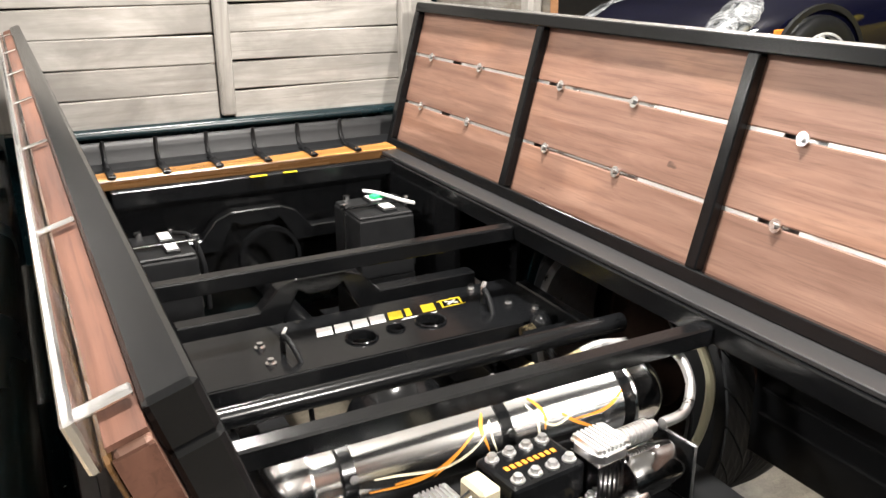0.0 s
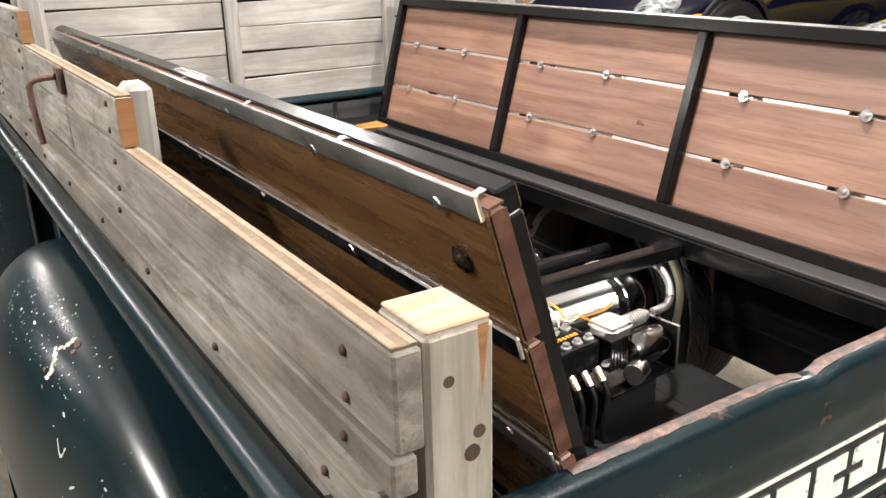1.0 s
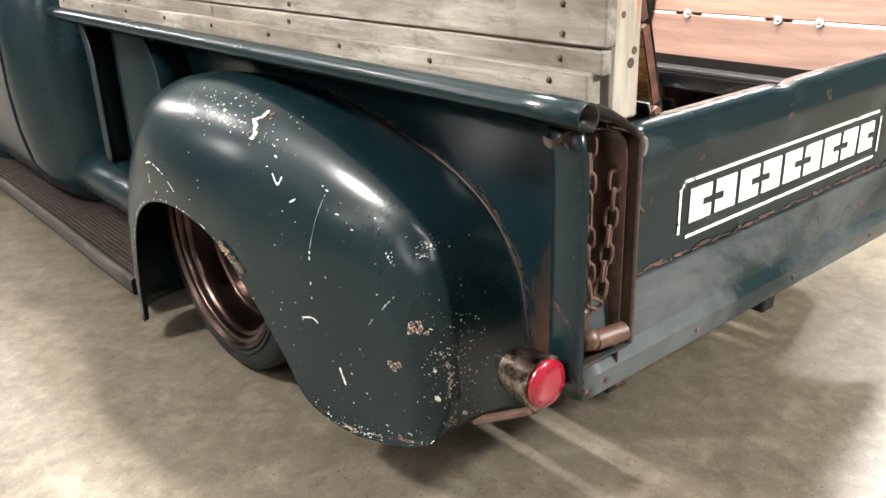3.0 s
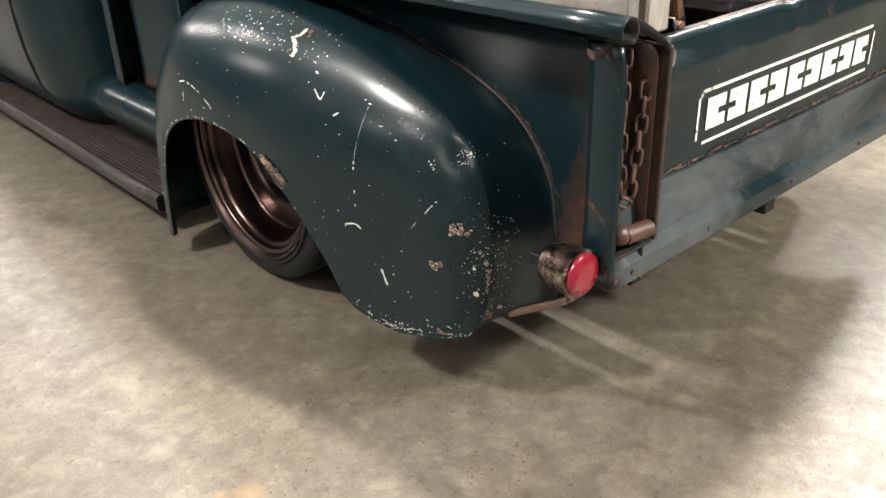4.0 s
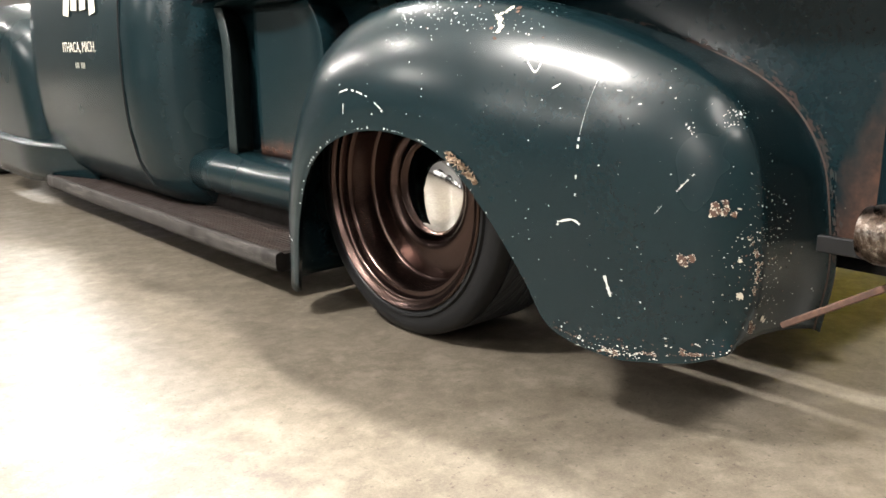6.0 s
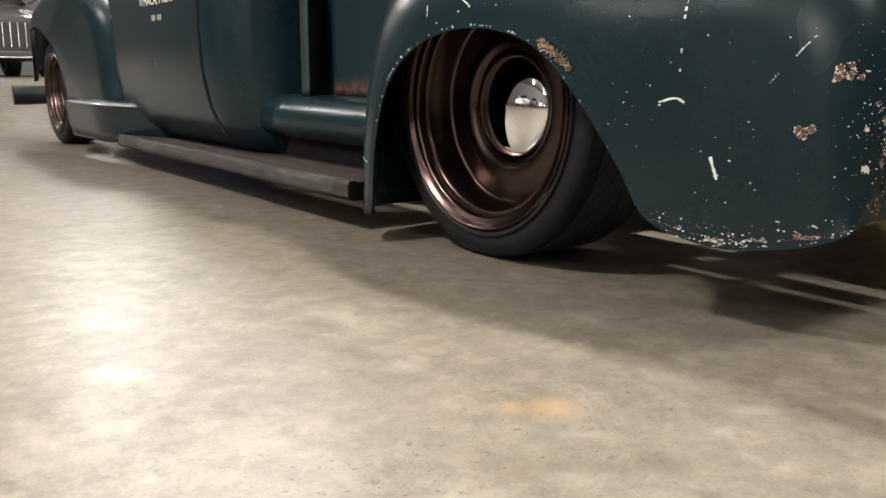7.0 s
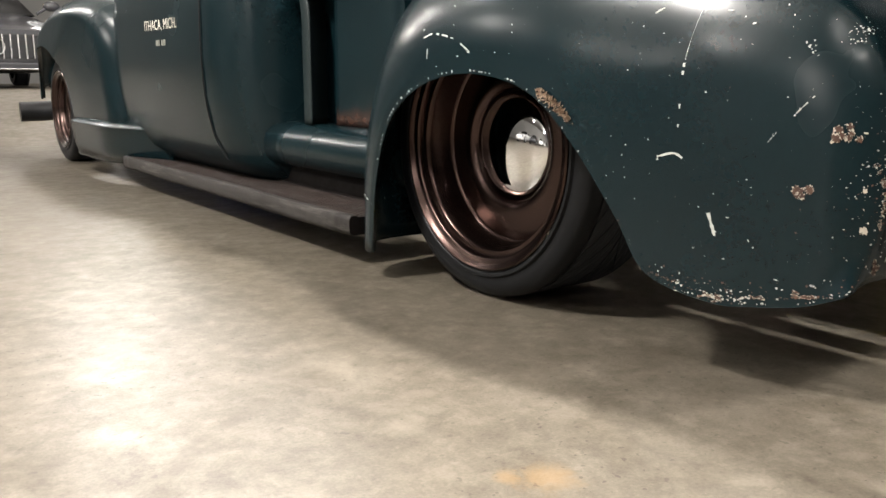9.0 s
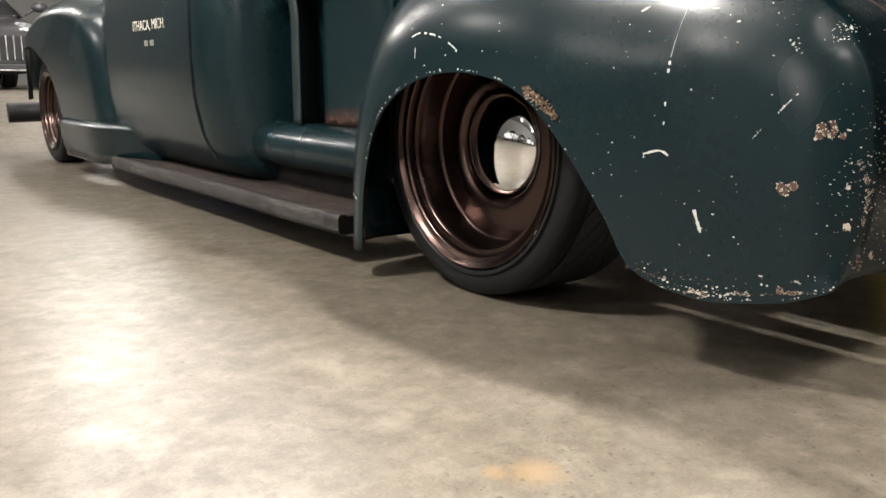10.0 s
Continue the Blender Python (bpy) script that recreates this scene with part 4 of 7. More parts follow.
# dark bed boards; the shade inside the bed is put into their near-black tones
WOOD_SHADE = stained_wood("shade_dark_bed_board", ((0.012, 0.006, 0.004), (0.028, 0.014, 0.009), (0.045, 0.024, 0.015)), 0.45)
BARE_PLATE = material("bare_grey_plate", (0.34, 0.335, 0.31), 0.6)
out(BARE_PLATE, ramp(BARE_PLATE, noise_tex(BARE_PLATE, coords(BARE_PLATE), 9, 7, 0.65), [(0.35, (0.22, 0.215, 0.195)), (0.65, (0.42, 0.41, 0.385))]))


def liners():
    """Black inner linings between the well and the bed's sides."""
    for y0, y1 in ((0.03, 0.80), (1.76, 2.40)):
        b = box((0.012, y1 - y0, 0.36), (0.80, (y0 + y1) / 2, 0.58))
        part("inner_lining", b, BLACK, truck, "black ribbed inner lining of the bed")
        for k in range(3):
            part("lining_rib", box((0.012, y1 - y0 - 0.04, 0.012), (0.792, (y0 + y1) / 2, 0.50 + 0.06 * k), 0.003), BLACK, truck)
    part("inner_lining", box((0.012, 2.3, 0.36), (-0.50, 1.2, 0.60)), WOOD_SHADE, truck, "dark stained board inside the bed, darkened further as shade")
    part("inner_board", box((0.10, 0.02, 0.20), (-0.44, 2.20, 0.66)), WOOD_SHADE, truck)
    for y0, y1, mat, label in ((0.03, 0.963, WOOD_SHADE, "dark stained board in the side of the bed, darkened further as shade"), (0.967, 1.205, BARE_PLATE, "bare pale grey plate in the side of the bed"), (1.209, 2.42, WOOD_SHADE, "")):
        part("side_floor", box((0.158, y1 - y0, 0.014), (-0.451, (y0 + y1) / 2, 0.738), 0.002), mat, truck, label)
    part("rear_lining", box((1.30, 0.012, 0.17), (CX, 0.055, 0.50)), BLACK, truck)
    part("rear_tray", box((1.36, 0.13, 0.012), (CX, 0.075, 0.405), 0.002), BLACK_DULL, truck)
    part("side_tray", box((0.05, 0.92, 0.012), (-0.528, 0.49, 0.418), 0.002), BLACK_DULL, truck)


liners()


def lid(x0, z0, x1, z1, y0, y1, side):
    """An open bed lid: hinge at (x0, z0), free edge at (x1, z1); its underside looks to the truck's middle."""
    up = Vector((x1 - x0, 0, z1 - z0))
    w = up.length
    up.normalize()
    inner = Vector((-side, 0, 0)) - up * up.dot(Vector((-side, 0, 0)))
    inner.normalize()
    m = Matrix((Vector((0, 1, 0)), up, inner)).transposed().to_4x4()
    base = Vector((x0, 0, z0))
    def at(y, u, d):
        return Matrix.Translation(base + Vector((0, y, 0)) + up * u + inner * d) @ m
    top = new("bed_lid")
    top.parent = truck
    tagged(top, label="open bed lid of red-brown stained planks in a black tube frame")
    pw = (w - 0.006) / 3
    L = y1 - y0
    for k in range(3):
        p = plank("plank", L, pw - 0.008, 0.018, at((y0 + y1) / 2, pw * (k + 0.5), 0.0), WOOD_RED, top, uneven=0.0005)
        v = plank("varnished_face", L, pw - 0.008, 0.004, at((y0 + y1) / 2, pw * (k + 0.5), -0.0115), WOOD_DARK, top, "varnished dark upper face of the plank", uneven=0.0)
    t = 0.032
    if side < 0:
        y0 += 0.012
        L -= 0.012
    for name, y, u, ly, lu in (("frame_tube", (y0 + y1) / 2, t / 2, L, t), ("frame_tube", (y0 + y1) / 2, w - t / 2, L, t), ("frame_tube", y0 + t / 2, w / 2, t, w - 2 * t), ("frame_tube", y1 - t / 2, w / 2, t, w - 2 * t),
                               ("frame_tube", 1.665, w / 2, t, w - 2 * t), ("frame_tube", 0.905, w / 2, t, w - 2 * t)):
        deep = 0.027
        ob = part(name, box((ly, lu, deep), bevel=0.003), BLACK, top)
        ob.matrix_basis = at(y, u, 0.0103 + deep / 2)
    if side < 0:
        y0 -= 0.012
        L += 0.012
    for k in (1, 2):
        for ya, yb in ((0.05, 0.385), (0.475, 0.70), (0.80, 0.90), (0.92, 1.16), (1.60, 1.655), (1.68, 2.10), (2.16, 2.42)):
            ob = part("bed_strip", box((yb - ya, 0.009, 0.006), bevel=0.001), STRIP_STEEL, top, "steel strip between the planks")
            ob.matrix_basis = at((ya + yb) / 2, pw * k, 0.004)
        ob = part("top_strip", box((L, 0.030, 0.006), bevel=0.002), CHROME, top, "polished strip over the plank joint")
        ob.matrix_basis = at((y0 + y1) / 2, pw * k, -0.017)
        for y in (0.30, 0.43, 0.75, 1.235, 1.535, 1.97, 2.3):
            b = rod((0, 0, -0.004), (0, 0, 0.002), 0.014, 20)
            rod((0, 0, 0.002), (0, 0, 0.009), 0.006, 6, b)
            ob = part("washer", b, CHROME, top, "bright washer and nut")
            ob.matrix_basis = at(y, pw * k, 0.014)
    ob = part("dirty_edge", box((L, 0.003, 0.019)), WOOD_EDGE, top, "dirty red-brown edge of the top plank")
    ob.matrix_basis = at((y0 + y1) / 2, w - 0.0065, 0.0)
    for k in range(3):
        ob = part("dirty_end", box((0.003, pw - 0.013, 0.019)), WOOD_EDGE, top)
        ob.matrix_basis = at(y0 - 0.0012, pw * (k + 0.5), 0.0)
    for y in (y0 + 0.03, y0 + 0.33, y0 + 0.66, y0 + 1.0, y0 + 1.35, y0 + 1.75, y0 + 2.2):
        ob = part("edge_tab", box((0.011, 0.003, 0.027), bevel=0.001), CHROME, top, "bright clip over the lid edge")
        ob.matrix_basis = at(y, w + 0.0, -0.004)
        for u in (w - 0.035, 2 * pw - 0.02, pw - 0.02):
            b = rod((0, 0, 0), (0, 0, 0.005), 0.008, 10)
            ob = part("strip_bolt", b, CHROME, top)
            ob.matrix_basis = at(y + 0.05, u + 0.02, -0.0165) @ Matrix.Rotation(math.pi, 4, "X")
    ob = part("edge_strip", box((L, 0.030, 0.006), bevel=0.0015), CHROME, top, "polished edge strip of the lid")
    ob.matrix_basis = at((y0 + y1) / 2, w - 0.001, -0.0175)
    return top, at, w


STRIP_STEEL = metal_finish("bright_bed_strip", 0.72, 0.42)
lid_r, at_r, w_r = lid(0.700, 0.772, 0.835, 1.268, 0.03, 2.46, 1)
lid_l, at_l, w_l = lid(-0.362, 0.765, -0.510, 1.240, 0.03, 2.46, -1)


# ---------------------------------------------------------------- wooden racks on the bed
NAIL = nail_mesh()
def nail(x, y, z, parent, turn, mat=RUST):
    me = NAIL
    ob = new("nail", me)
    if not me.materials:
        me.materials.append(mat)
    ob.parent = parent
    ob.matrix_basis = Matrix.Translation((x, y, z)) @ turn
    return ob


AY = Matrix.Rotation(radians(90), 4, "Z") @ Matrix.Rotation(radians(90), 4, "X")   # length along y, width along z


def side_rack(sign):
    rack = thing("side_rack", "weathered grey plank side rack standing in the bed's stake pockets", "stake rack", "stake racks")
    def X(x):
        return x if sign < 0 else 2 * CX - x
    def board(y0, y1, z0, z1, x, d, mat=WOOD_SIDE, name="plank"):
        return plank(name, y1 - y0, z1 - z0 - 0.004, d, Matrix.Translation((X(x), (y0 + y1) / 2, (z0 + z1) / 2)) @ AY, mat, rack, uneven=0.0025)
    board(-0.045, 2.60, 0.972, 1.030, -0.682, 0.035, name="cleat")
    board(-0.058, 2.60, 1.020, 1.064, -0.668, 0.026)
    board(-0.060, 2.60, 1.064, 1.165, -0.662, 0.028)
    board(0.83, 2.60, 1.165, 1.250, -0.662, 0.028)
    board(1.85, 2.60, 1.250, 1.336, -0.662, 0.028)
    for y, z in ((0.83, 1.2075), (1.85, 1.293)):
        e = part("cut_end", box((0.027, 0.003, 0.080), (X(-0.662), y - 0.0015, z)), WOOD_ORANGE, rack, "orange fresh-sawn board end")
    for y, length, z in ((0.385, 0.88, 1.1640), (1.34, 1.01, 1.2490)):
        edge = part("sawn_edge", box((0.024, length, 0.003), (X(-0.662), y, z)), WOOD_TAN, rack, "orange-brown sawn top edge")
        for dx in (-0.0085, 0.0085):
            part("sapwood_strip", box((0.0085, length, 0.003), (X(-0.662 + dx), y, z + 0.0012), 0.001), WOOD_SAP, edge, "pale sapwood")
    plank("corner_stake", 0.222, 0.086, 0.073, Matrix.Translation((X(-0.599), 0.0, 1.0485)) @ Matrix.Rotation(radians(90), 4, "Y"), WOOD_POST, rack, "square pale wooden corner stake", bevel=0.005)
    part("stake_top", box((0.067, 0.080, 0.004), (X(-0.599), 0.0, 1.161), 0.002), WOOD_CUT, rack, "raw sawn top of the stake")
    wedge = bmesh.new()
    xs = [X(-0.599) + 0.030 * sign * k for k in (-0.95, -0.55, -0.72)]
    wedge.faces.new([wedge.verts.new((x, -0.0439, z)) for x, z in zip(xs, (1.1585, 1.1585, 1.085))])
    part("orange_streak", wedge, WOOD_ORANGE, rack, "orange resin streak down the stake")
    for dx, z, r in ((-0.014, 1.112, 0.006), (0.010, 1.032, 0.009), (0.018, 1.052, 0.007)):
        part("knot", lathe([(0.0004, -0.0008), (r, -0.0005), (r, 0.001)], 10, Matrix.Translation((X(-0.599) + dx, -0.0434, z)) @ Matrix.Rotation(radians(90), 4, "Z")), RUST, rack, "dark brown knot")
    for y, h in ((0.90, 1.262), (1.92, 1.375)):
        plank("stake", h - 0.94, 0.062, 0.050, Matrix.Translation((X(-0.628), y, (h + 0.94) / 2)) @ Matrix.Rotation(radians(90), 4, "Y"), WOOD_GREY, rack, "rounded grey wooden stake", bevel=0.012)
    turn = Matrix.Rotation(radians(90 * sign), 4, "Y")
    for k in range(9):
        nail(X(-0.7005), 0.036 + 0.3125 * k, 1.011, rack, turn)
    for y in (0.03, 0.90, 1.92, 2.50):
        for z in (1.045, 1.084, 1.131) + ((1.185, 1.23) if y > 0.7 else ()) + ((1.27, 1.315) if y > 1.8 else ()):
            nail(X(-0.682 if z < 1.06 else -0.677), y, z, rack, turn)
    return rack


side_rack(-1)
side_rack(1)


def front_rack():
    rack = thing("front_rack", "tall weathered grey plank rack across the front of the bed", "stake rack", "stake racks")
    AX = Matrix.Rotation(radians(90), 4, "X")
    z = 0.905
    for k in range(9):
        h = 0.0955
        for x0, x1 in ((-0.60, 0.105), (0.155, 0.92)):
            plank("plank", x1 - x0, h - 0.003, 0.024, Matrix.Translation(((x0 + x1) / 2, 2.592 + 0.002 * (k % 2), z + h / 2)) @ Matrix.Rotation(radians(0.4 * ((k * 7) % 3 - 1)), 4, "Y") @ AX, WOOD_GREY, rack, uneven=0.003)
        z += h
    for x in (0.13, 0.80, -0.56):
        plank("upright", 1.2, 0.048, 0.035, Matrix.Translation((x, 2.566, 1.52)) @ Matrix.Rotation(radians(90), 4, "Y") @ Matrix.Rotation(radians(90), 4, "X"), WOOD_GREY, rack, bevel=0.005)


front_rack()


def bed_front():
    rows = []
    prof = [(2.42, 0.785), (2.50, 0.787), (2.535, 0.80), (2.55, 0.84), (2.553, 0.87)] + [(2.565 - 0.022 * math.cos(radians(a)) + 0.0, 0.89 + 0.022 * math.sin(radians(a))) for a in range(-20, 200, 20)]
    for name, line, paint, label in (("bed_front", prof[:5], GREEN_DEEP, "blackish green front panel of the bed"), ("front_rail", prof[5:], GREEN, "dark green rolled top of the bed's front panel")):
        thick(part(name, sheet([[Vector((x, y, z)) for y, z in line] for x in np.linspace(-0.52, 2 * CX + 0.52, 20)]), paint, truck, label, smooth=True), 0.004)
    xs = [-0.46, -0.29, -0.125, 0.04, 0.20, 0.36, 0.52, 0.685]
    for k, (a, b) in enumerate(zip(xs, xs[1:])):
        plank("floor_plank", b - a - 0.012, 0.13, 0.02, Matrix.Translation(((a + b) / 2, 2.435, 0.780)), WOOD_HONEY, truck, "honey varnished bed floor plank end")
    for x in xs[1:-1]:
        s = part("floor_strip", box((0.026, 0.14, 0.008), (x, 2.435, 0.794), 0.002), BLACK, truck, "black bed strip with bright bolt")
        part("curved_rib", hose([(x, 2.47, 0.797), (x, 2.505, 0.80), (x, 2.53, 0.818), (x, 2.540, 0.85), (x, 2.542, 0.875)], 0.007, 4, 6), GREEN_DEEP, s, smooth=True)
        part("bolt", rod((x, 2.38, 0.795), (x, 2.38, 0.803), 0.007, 8), CHROME, s)
    part("plank_front", box((1.0, 0.012, 0.03), (CX - 0.02, 2.363, 0.772), 0.002), WOOD_DARK, truck)


bed_front()


# ---------------------------------------------------------------- chassis and running gear inside the bed
def chassis():
    for x in (-0.175, 0.485):
        part("chassis_rail", box((0.06, 5.2, 0.13), (x, 2.9, 0.36), 0.006), BLACK, truck, "black boxed chassis rail")
    # sheets added under the bed to keep lamp light off the floor
    def tray(x0, x1, y0, y1, z):
        part("under_tray", box((x1 - x0, y1 - y0, 0.012), ((x0 + x1) / 2, (y0 + y1) / 2, z), 0.002), BLACK_DULL, truck, "dull black under tray added to block light")
    tray(-0.27, 0.0, 1.62, 2.32, 0.24)
    tray(0.33, 0.57, 1.62, 2.32, 0.24)
    tray(CX - 0.23, CX + 0.23, 1.12, 1.52, 0.22)
    # strips over the chassis rails; narrow slots between them let light streaks through
    for x0, x1 in ((-0.56, -0.366), (-0.355, -0.252), (-0.234, -0.217), (-0.204, 0.438)):
        tray(x0, x1, 0.10, 0.93, 0.432)
    tray(-0.56, -0.20, 0.93, 1.34, 0.432)
    tray(0.438, 0.68, 0.10, 0.32, 0.432)
    tray(0.438, 0.612, 0.46, 0.93, 0.432)
    for x0, x1 in ((0.450, 0.524), (0.537, 0.608)):
        tray(x0, x1, 0.32, 0.46, 0.432)
    b = rod((-0.55, 1.28, 0.395), (0.85, 1.28, 0.395), 0.045, 20)
    part("rear_axle", b, BLACK, truck, "black rear axle tube", smooth=True)
    b = bmesh.new()
    bmesh.ops.create_uvsphere(b, u_segments=20, v_segments=12, radius=0.13)
    bmesh.ops.transform(b, matrix=Matrix.Translation((0.14, 1.22, 0.42)) @ Matrix.Diagonal((1, 0.8, 1, 1)), verts=b.verts)
    part("differential", b, BLACK_GLOSS, truck, "gloss black differential housing", smooth=True)
    part("drive_shaft", rod((0.13, 1.30, 0.42), (0.12, 3.2, 0.38), 0.040, 18), BLACK, truck, "black drive shaft", smooth=True)
    part("hoop", lathe([(0.085, -0.012), (0.097, -0.012), (0.097, 0.012), (0.085, 0.012), (0.085, -0.012)], 36, Matrix.Translation((0.115, 2.12, 0.55)) @ Matrix.Rotation(radians(90), 4, "Z")), BLACK, truck, "black drive shaft safety hoop", smooth=True)


chassis()


def hump(y, z, x0, x1, c, half, rise, t=0.045):
    """A cross rail that arches over the drive shaft."""
    o = [(x0, z), (c - half - 0.05, z), (c - half, z + rise * 0.75), (c - half + 0.05, z + rise), (c + half - 0.05, z + rise), (c + half, z + rise * 0.75), (c + half + 0.05, z), (x1, z)]
    i = [(x1, z - t), (c + half - 0.005, z - t), (c + half - 0.055, z + rise * 0.55), (c + half - 0.08, z + rise - t * 1.1), (c - half + 0.08, z + rise - t * 1.1), (c - half + 0.055, z + rise * 0.55), (c - half + 0.005, z - t), (x0, z - t)]
    b = prism(o + i, 0.05, Matrix.Translation((0, y + 0.025, 0)) @ Matrix.Rotation(radians(90), 4, "X"))
    bmesh.ops.bevel(b, geom=list(b.edges), offset=0.004, segments=1, affect="EDGES")
    part("arched_rail", b, BLACK, truck, "black cross rail arched over the drive shaft")


hump(1.665, 0.575, -0.26, 0.58, 0.115, 0.115, 0.075)
hump(2.27, 0.590, -0.28, 0.58, 0.115, 0.13, 0.08)


def bridge():
    """The flat suspension bridge plate with three flanged holes."""
    z = 0.56
    b = bmesh.new()
    x0, x1, y0, y1 = -0.26, 0.64, 1.315, 1.585
    holes = [(0.135, 1.412, 0.036), (0.229, 1.421, 0.021), (0.326, 1.421, 0.036)]
    n, k = 90, 28
    cells = set()
    grid = {}
    def vert(i, j):
        if (i, j) not in grid:
            grid[i, j] = b.verts.new((x0 + (x1 - x0) * i / n, y0 + (y1 - y0) * j / k, z))
        return grid[i, j]
    for i in range(n):
        for j in range(k):
            cx, cy = x0 + (x1 - x0) * (i + 0.5) / n, y0 + (y1 - y0) * (j + 0.5) / k
            if all(math.hypot(cx - hx, cy - hy) > r for hx, hy, r in holes):
                b.faces.new((vert(i, j), vert(i + 1, j), vert(i + 1, j + 1), vert(i, j + 1)))
    p = thick(part("bridge_plate", b, BLACK_GLOSS, truck, "gloss black suspension bridge plate with three round holes"), 0.006)
    for hx, hy, r in holes:
        part("hole_rim", lathe([(r * 1.16, 0.0025), (r * 1.10, 0.006), (r * 0.98, 0.004), (r * 0.90, -0.018)], 32, Matrix.Translation((hx, hy, z)) @ Matrix.Rotation(radians(-90), 4, "Y")), BLACK_GLOSS, p, smooth=True)
    part("plate_lip", box((0.90, 0.006, 0.05), (0.19, 1.314, z - 0.027), 0.002), BLACK_GLOSS, p)
    for bx, by in ((-0.099, 1.472), (-0.099, 1.380), (0.557, 1.425), (0.60, 1.36), (0.52, 1.56)):
        q = rod((bx, by, z), (bx, by, z + 0.004), 0.013, 16)
        rod((bx, by, z + 0.004), (bx, by, z + 0.014), 0.008, 6, q)
        part("bolt", q, CHROME, p, "bright plate bolt")
    # lettering of the maker as plain bars
    slant = 0.012
    def bar(x, w, h, mat, y=1.497):
        o = [(x, y - h / 2), (x + w, y - h / 2), (x + w + slant, y + h / 2), (x + slant, y + h / 2)]
        part("decal_bar", prism(o, 0.0008, Matrix.Translation((0, 0, z + 0.0004))), mat, p)
    for k in range(4):
        bar(0.040 + 0.048 * k, 0.041, 0.046, WHITE, 1.487 + 0.002 * k)
    for k in range(3):
        bar(0.236 + (0.048, 0.0, 0.022)[0] * k, 0.038 if k != 1 else 0.016, 0.044, YELLOW, 1.496 + 0.002 * k)
    bar(0.262, 0.095, 0.006, WHITE, 1.464)
    for dx, dy, w, h in ((0.0, 0.0, 0.058, 0.005), (0.0, 0.040, 0.058, 0.005), (-0.002, 0.02, 0.006, 0.045), (0.054, 0.02, 0.006, 0.045)):
        bar(0.392 + dx, w, h, YELLOW, 1.484 + dy)
    part("decal_bar", box((0.036, 0.007, 0.0008), (0.428, 1.504, z + 0.001), m=Matrix.Rotation(radians(35), 4, "Z")), WHITE, p)
    part("decal_bar", box((0.036, 0.007, 0.0008), (0.428, 1.504, z + 0.0015), m=Matrix.Rotation(radians(-35), 4, "Z")), WHITE, p)
    # box frame at the plate's right end
    q = box((0.035, 0.30, 0.05), (0.655, 1.37, 0.55), 0.004)
    box((0.17, 0.03, 0.04), (0.57, 1.23, 0.55), 0.004, bm=q)
    part("bridge_bracket", q, BLACK, truck, "black bridge end bracket")
    q = rod((0.50, 1.262, 0.555), (0.53, 1.268, 0.555), 0.017, 6)
    part("brass_nut", q, BRASS, truck, "brass airline nut")
    q = bmesh.new()
    bmesh.ops.create_uvsphere(q, u_segments=14, v_segments=10, radius=0.028)
    bmesh.ops.translate(q, vec=(0.56, 1.275, 0.56), verts=q.verts)
    part("ball_joint", q, BLACK_GLOSS, truck, "black rod end joint", smooth=True)
    part("ball_joint", rod((-0.24, 1.02 + 0.11, 0.59), (-0.16, 1.02 + 0.11, 0.60), 0.024, 14), BLACK_GLOSS, truck, smooth=True)
    part("joint_bolt", rod((-0.165, 1.13, 0.60), (-0.14, 1.13, 0.602), 0.013, 6), CHROME, truck)


bridge()


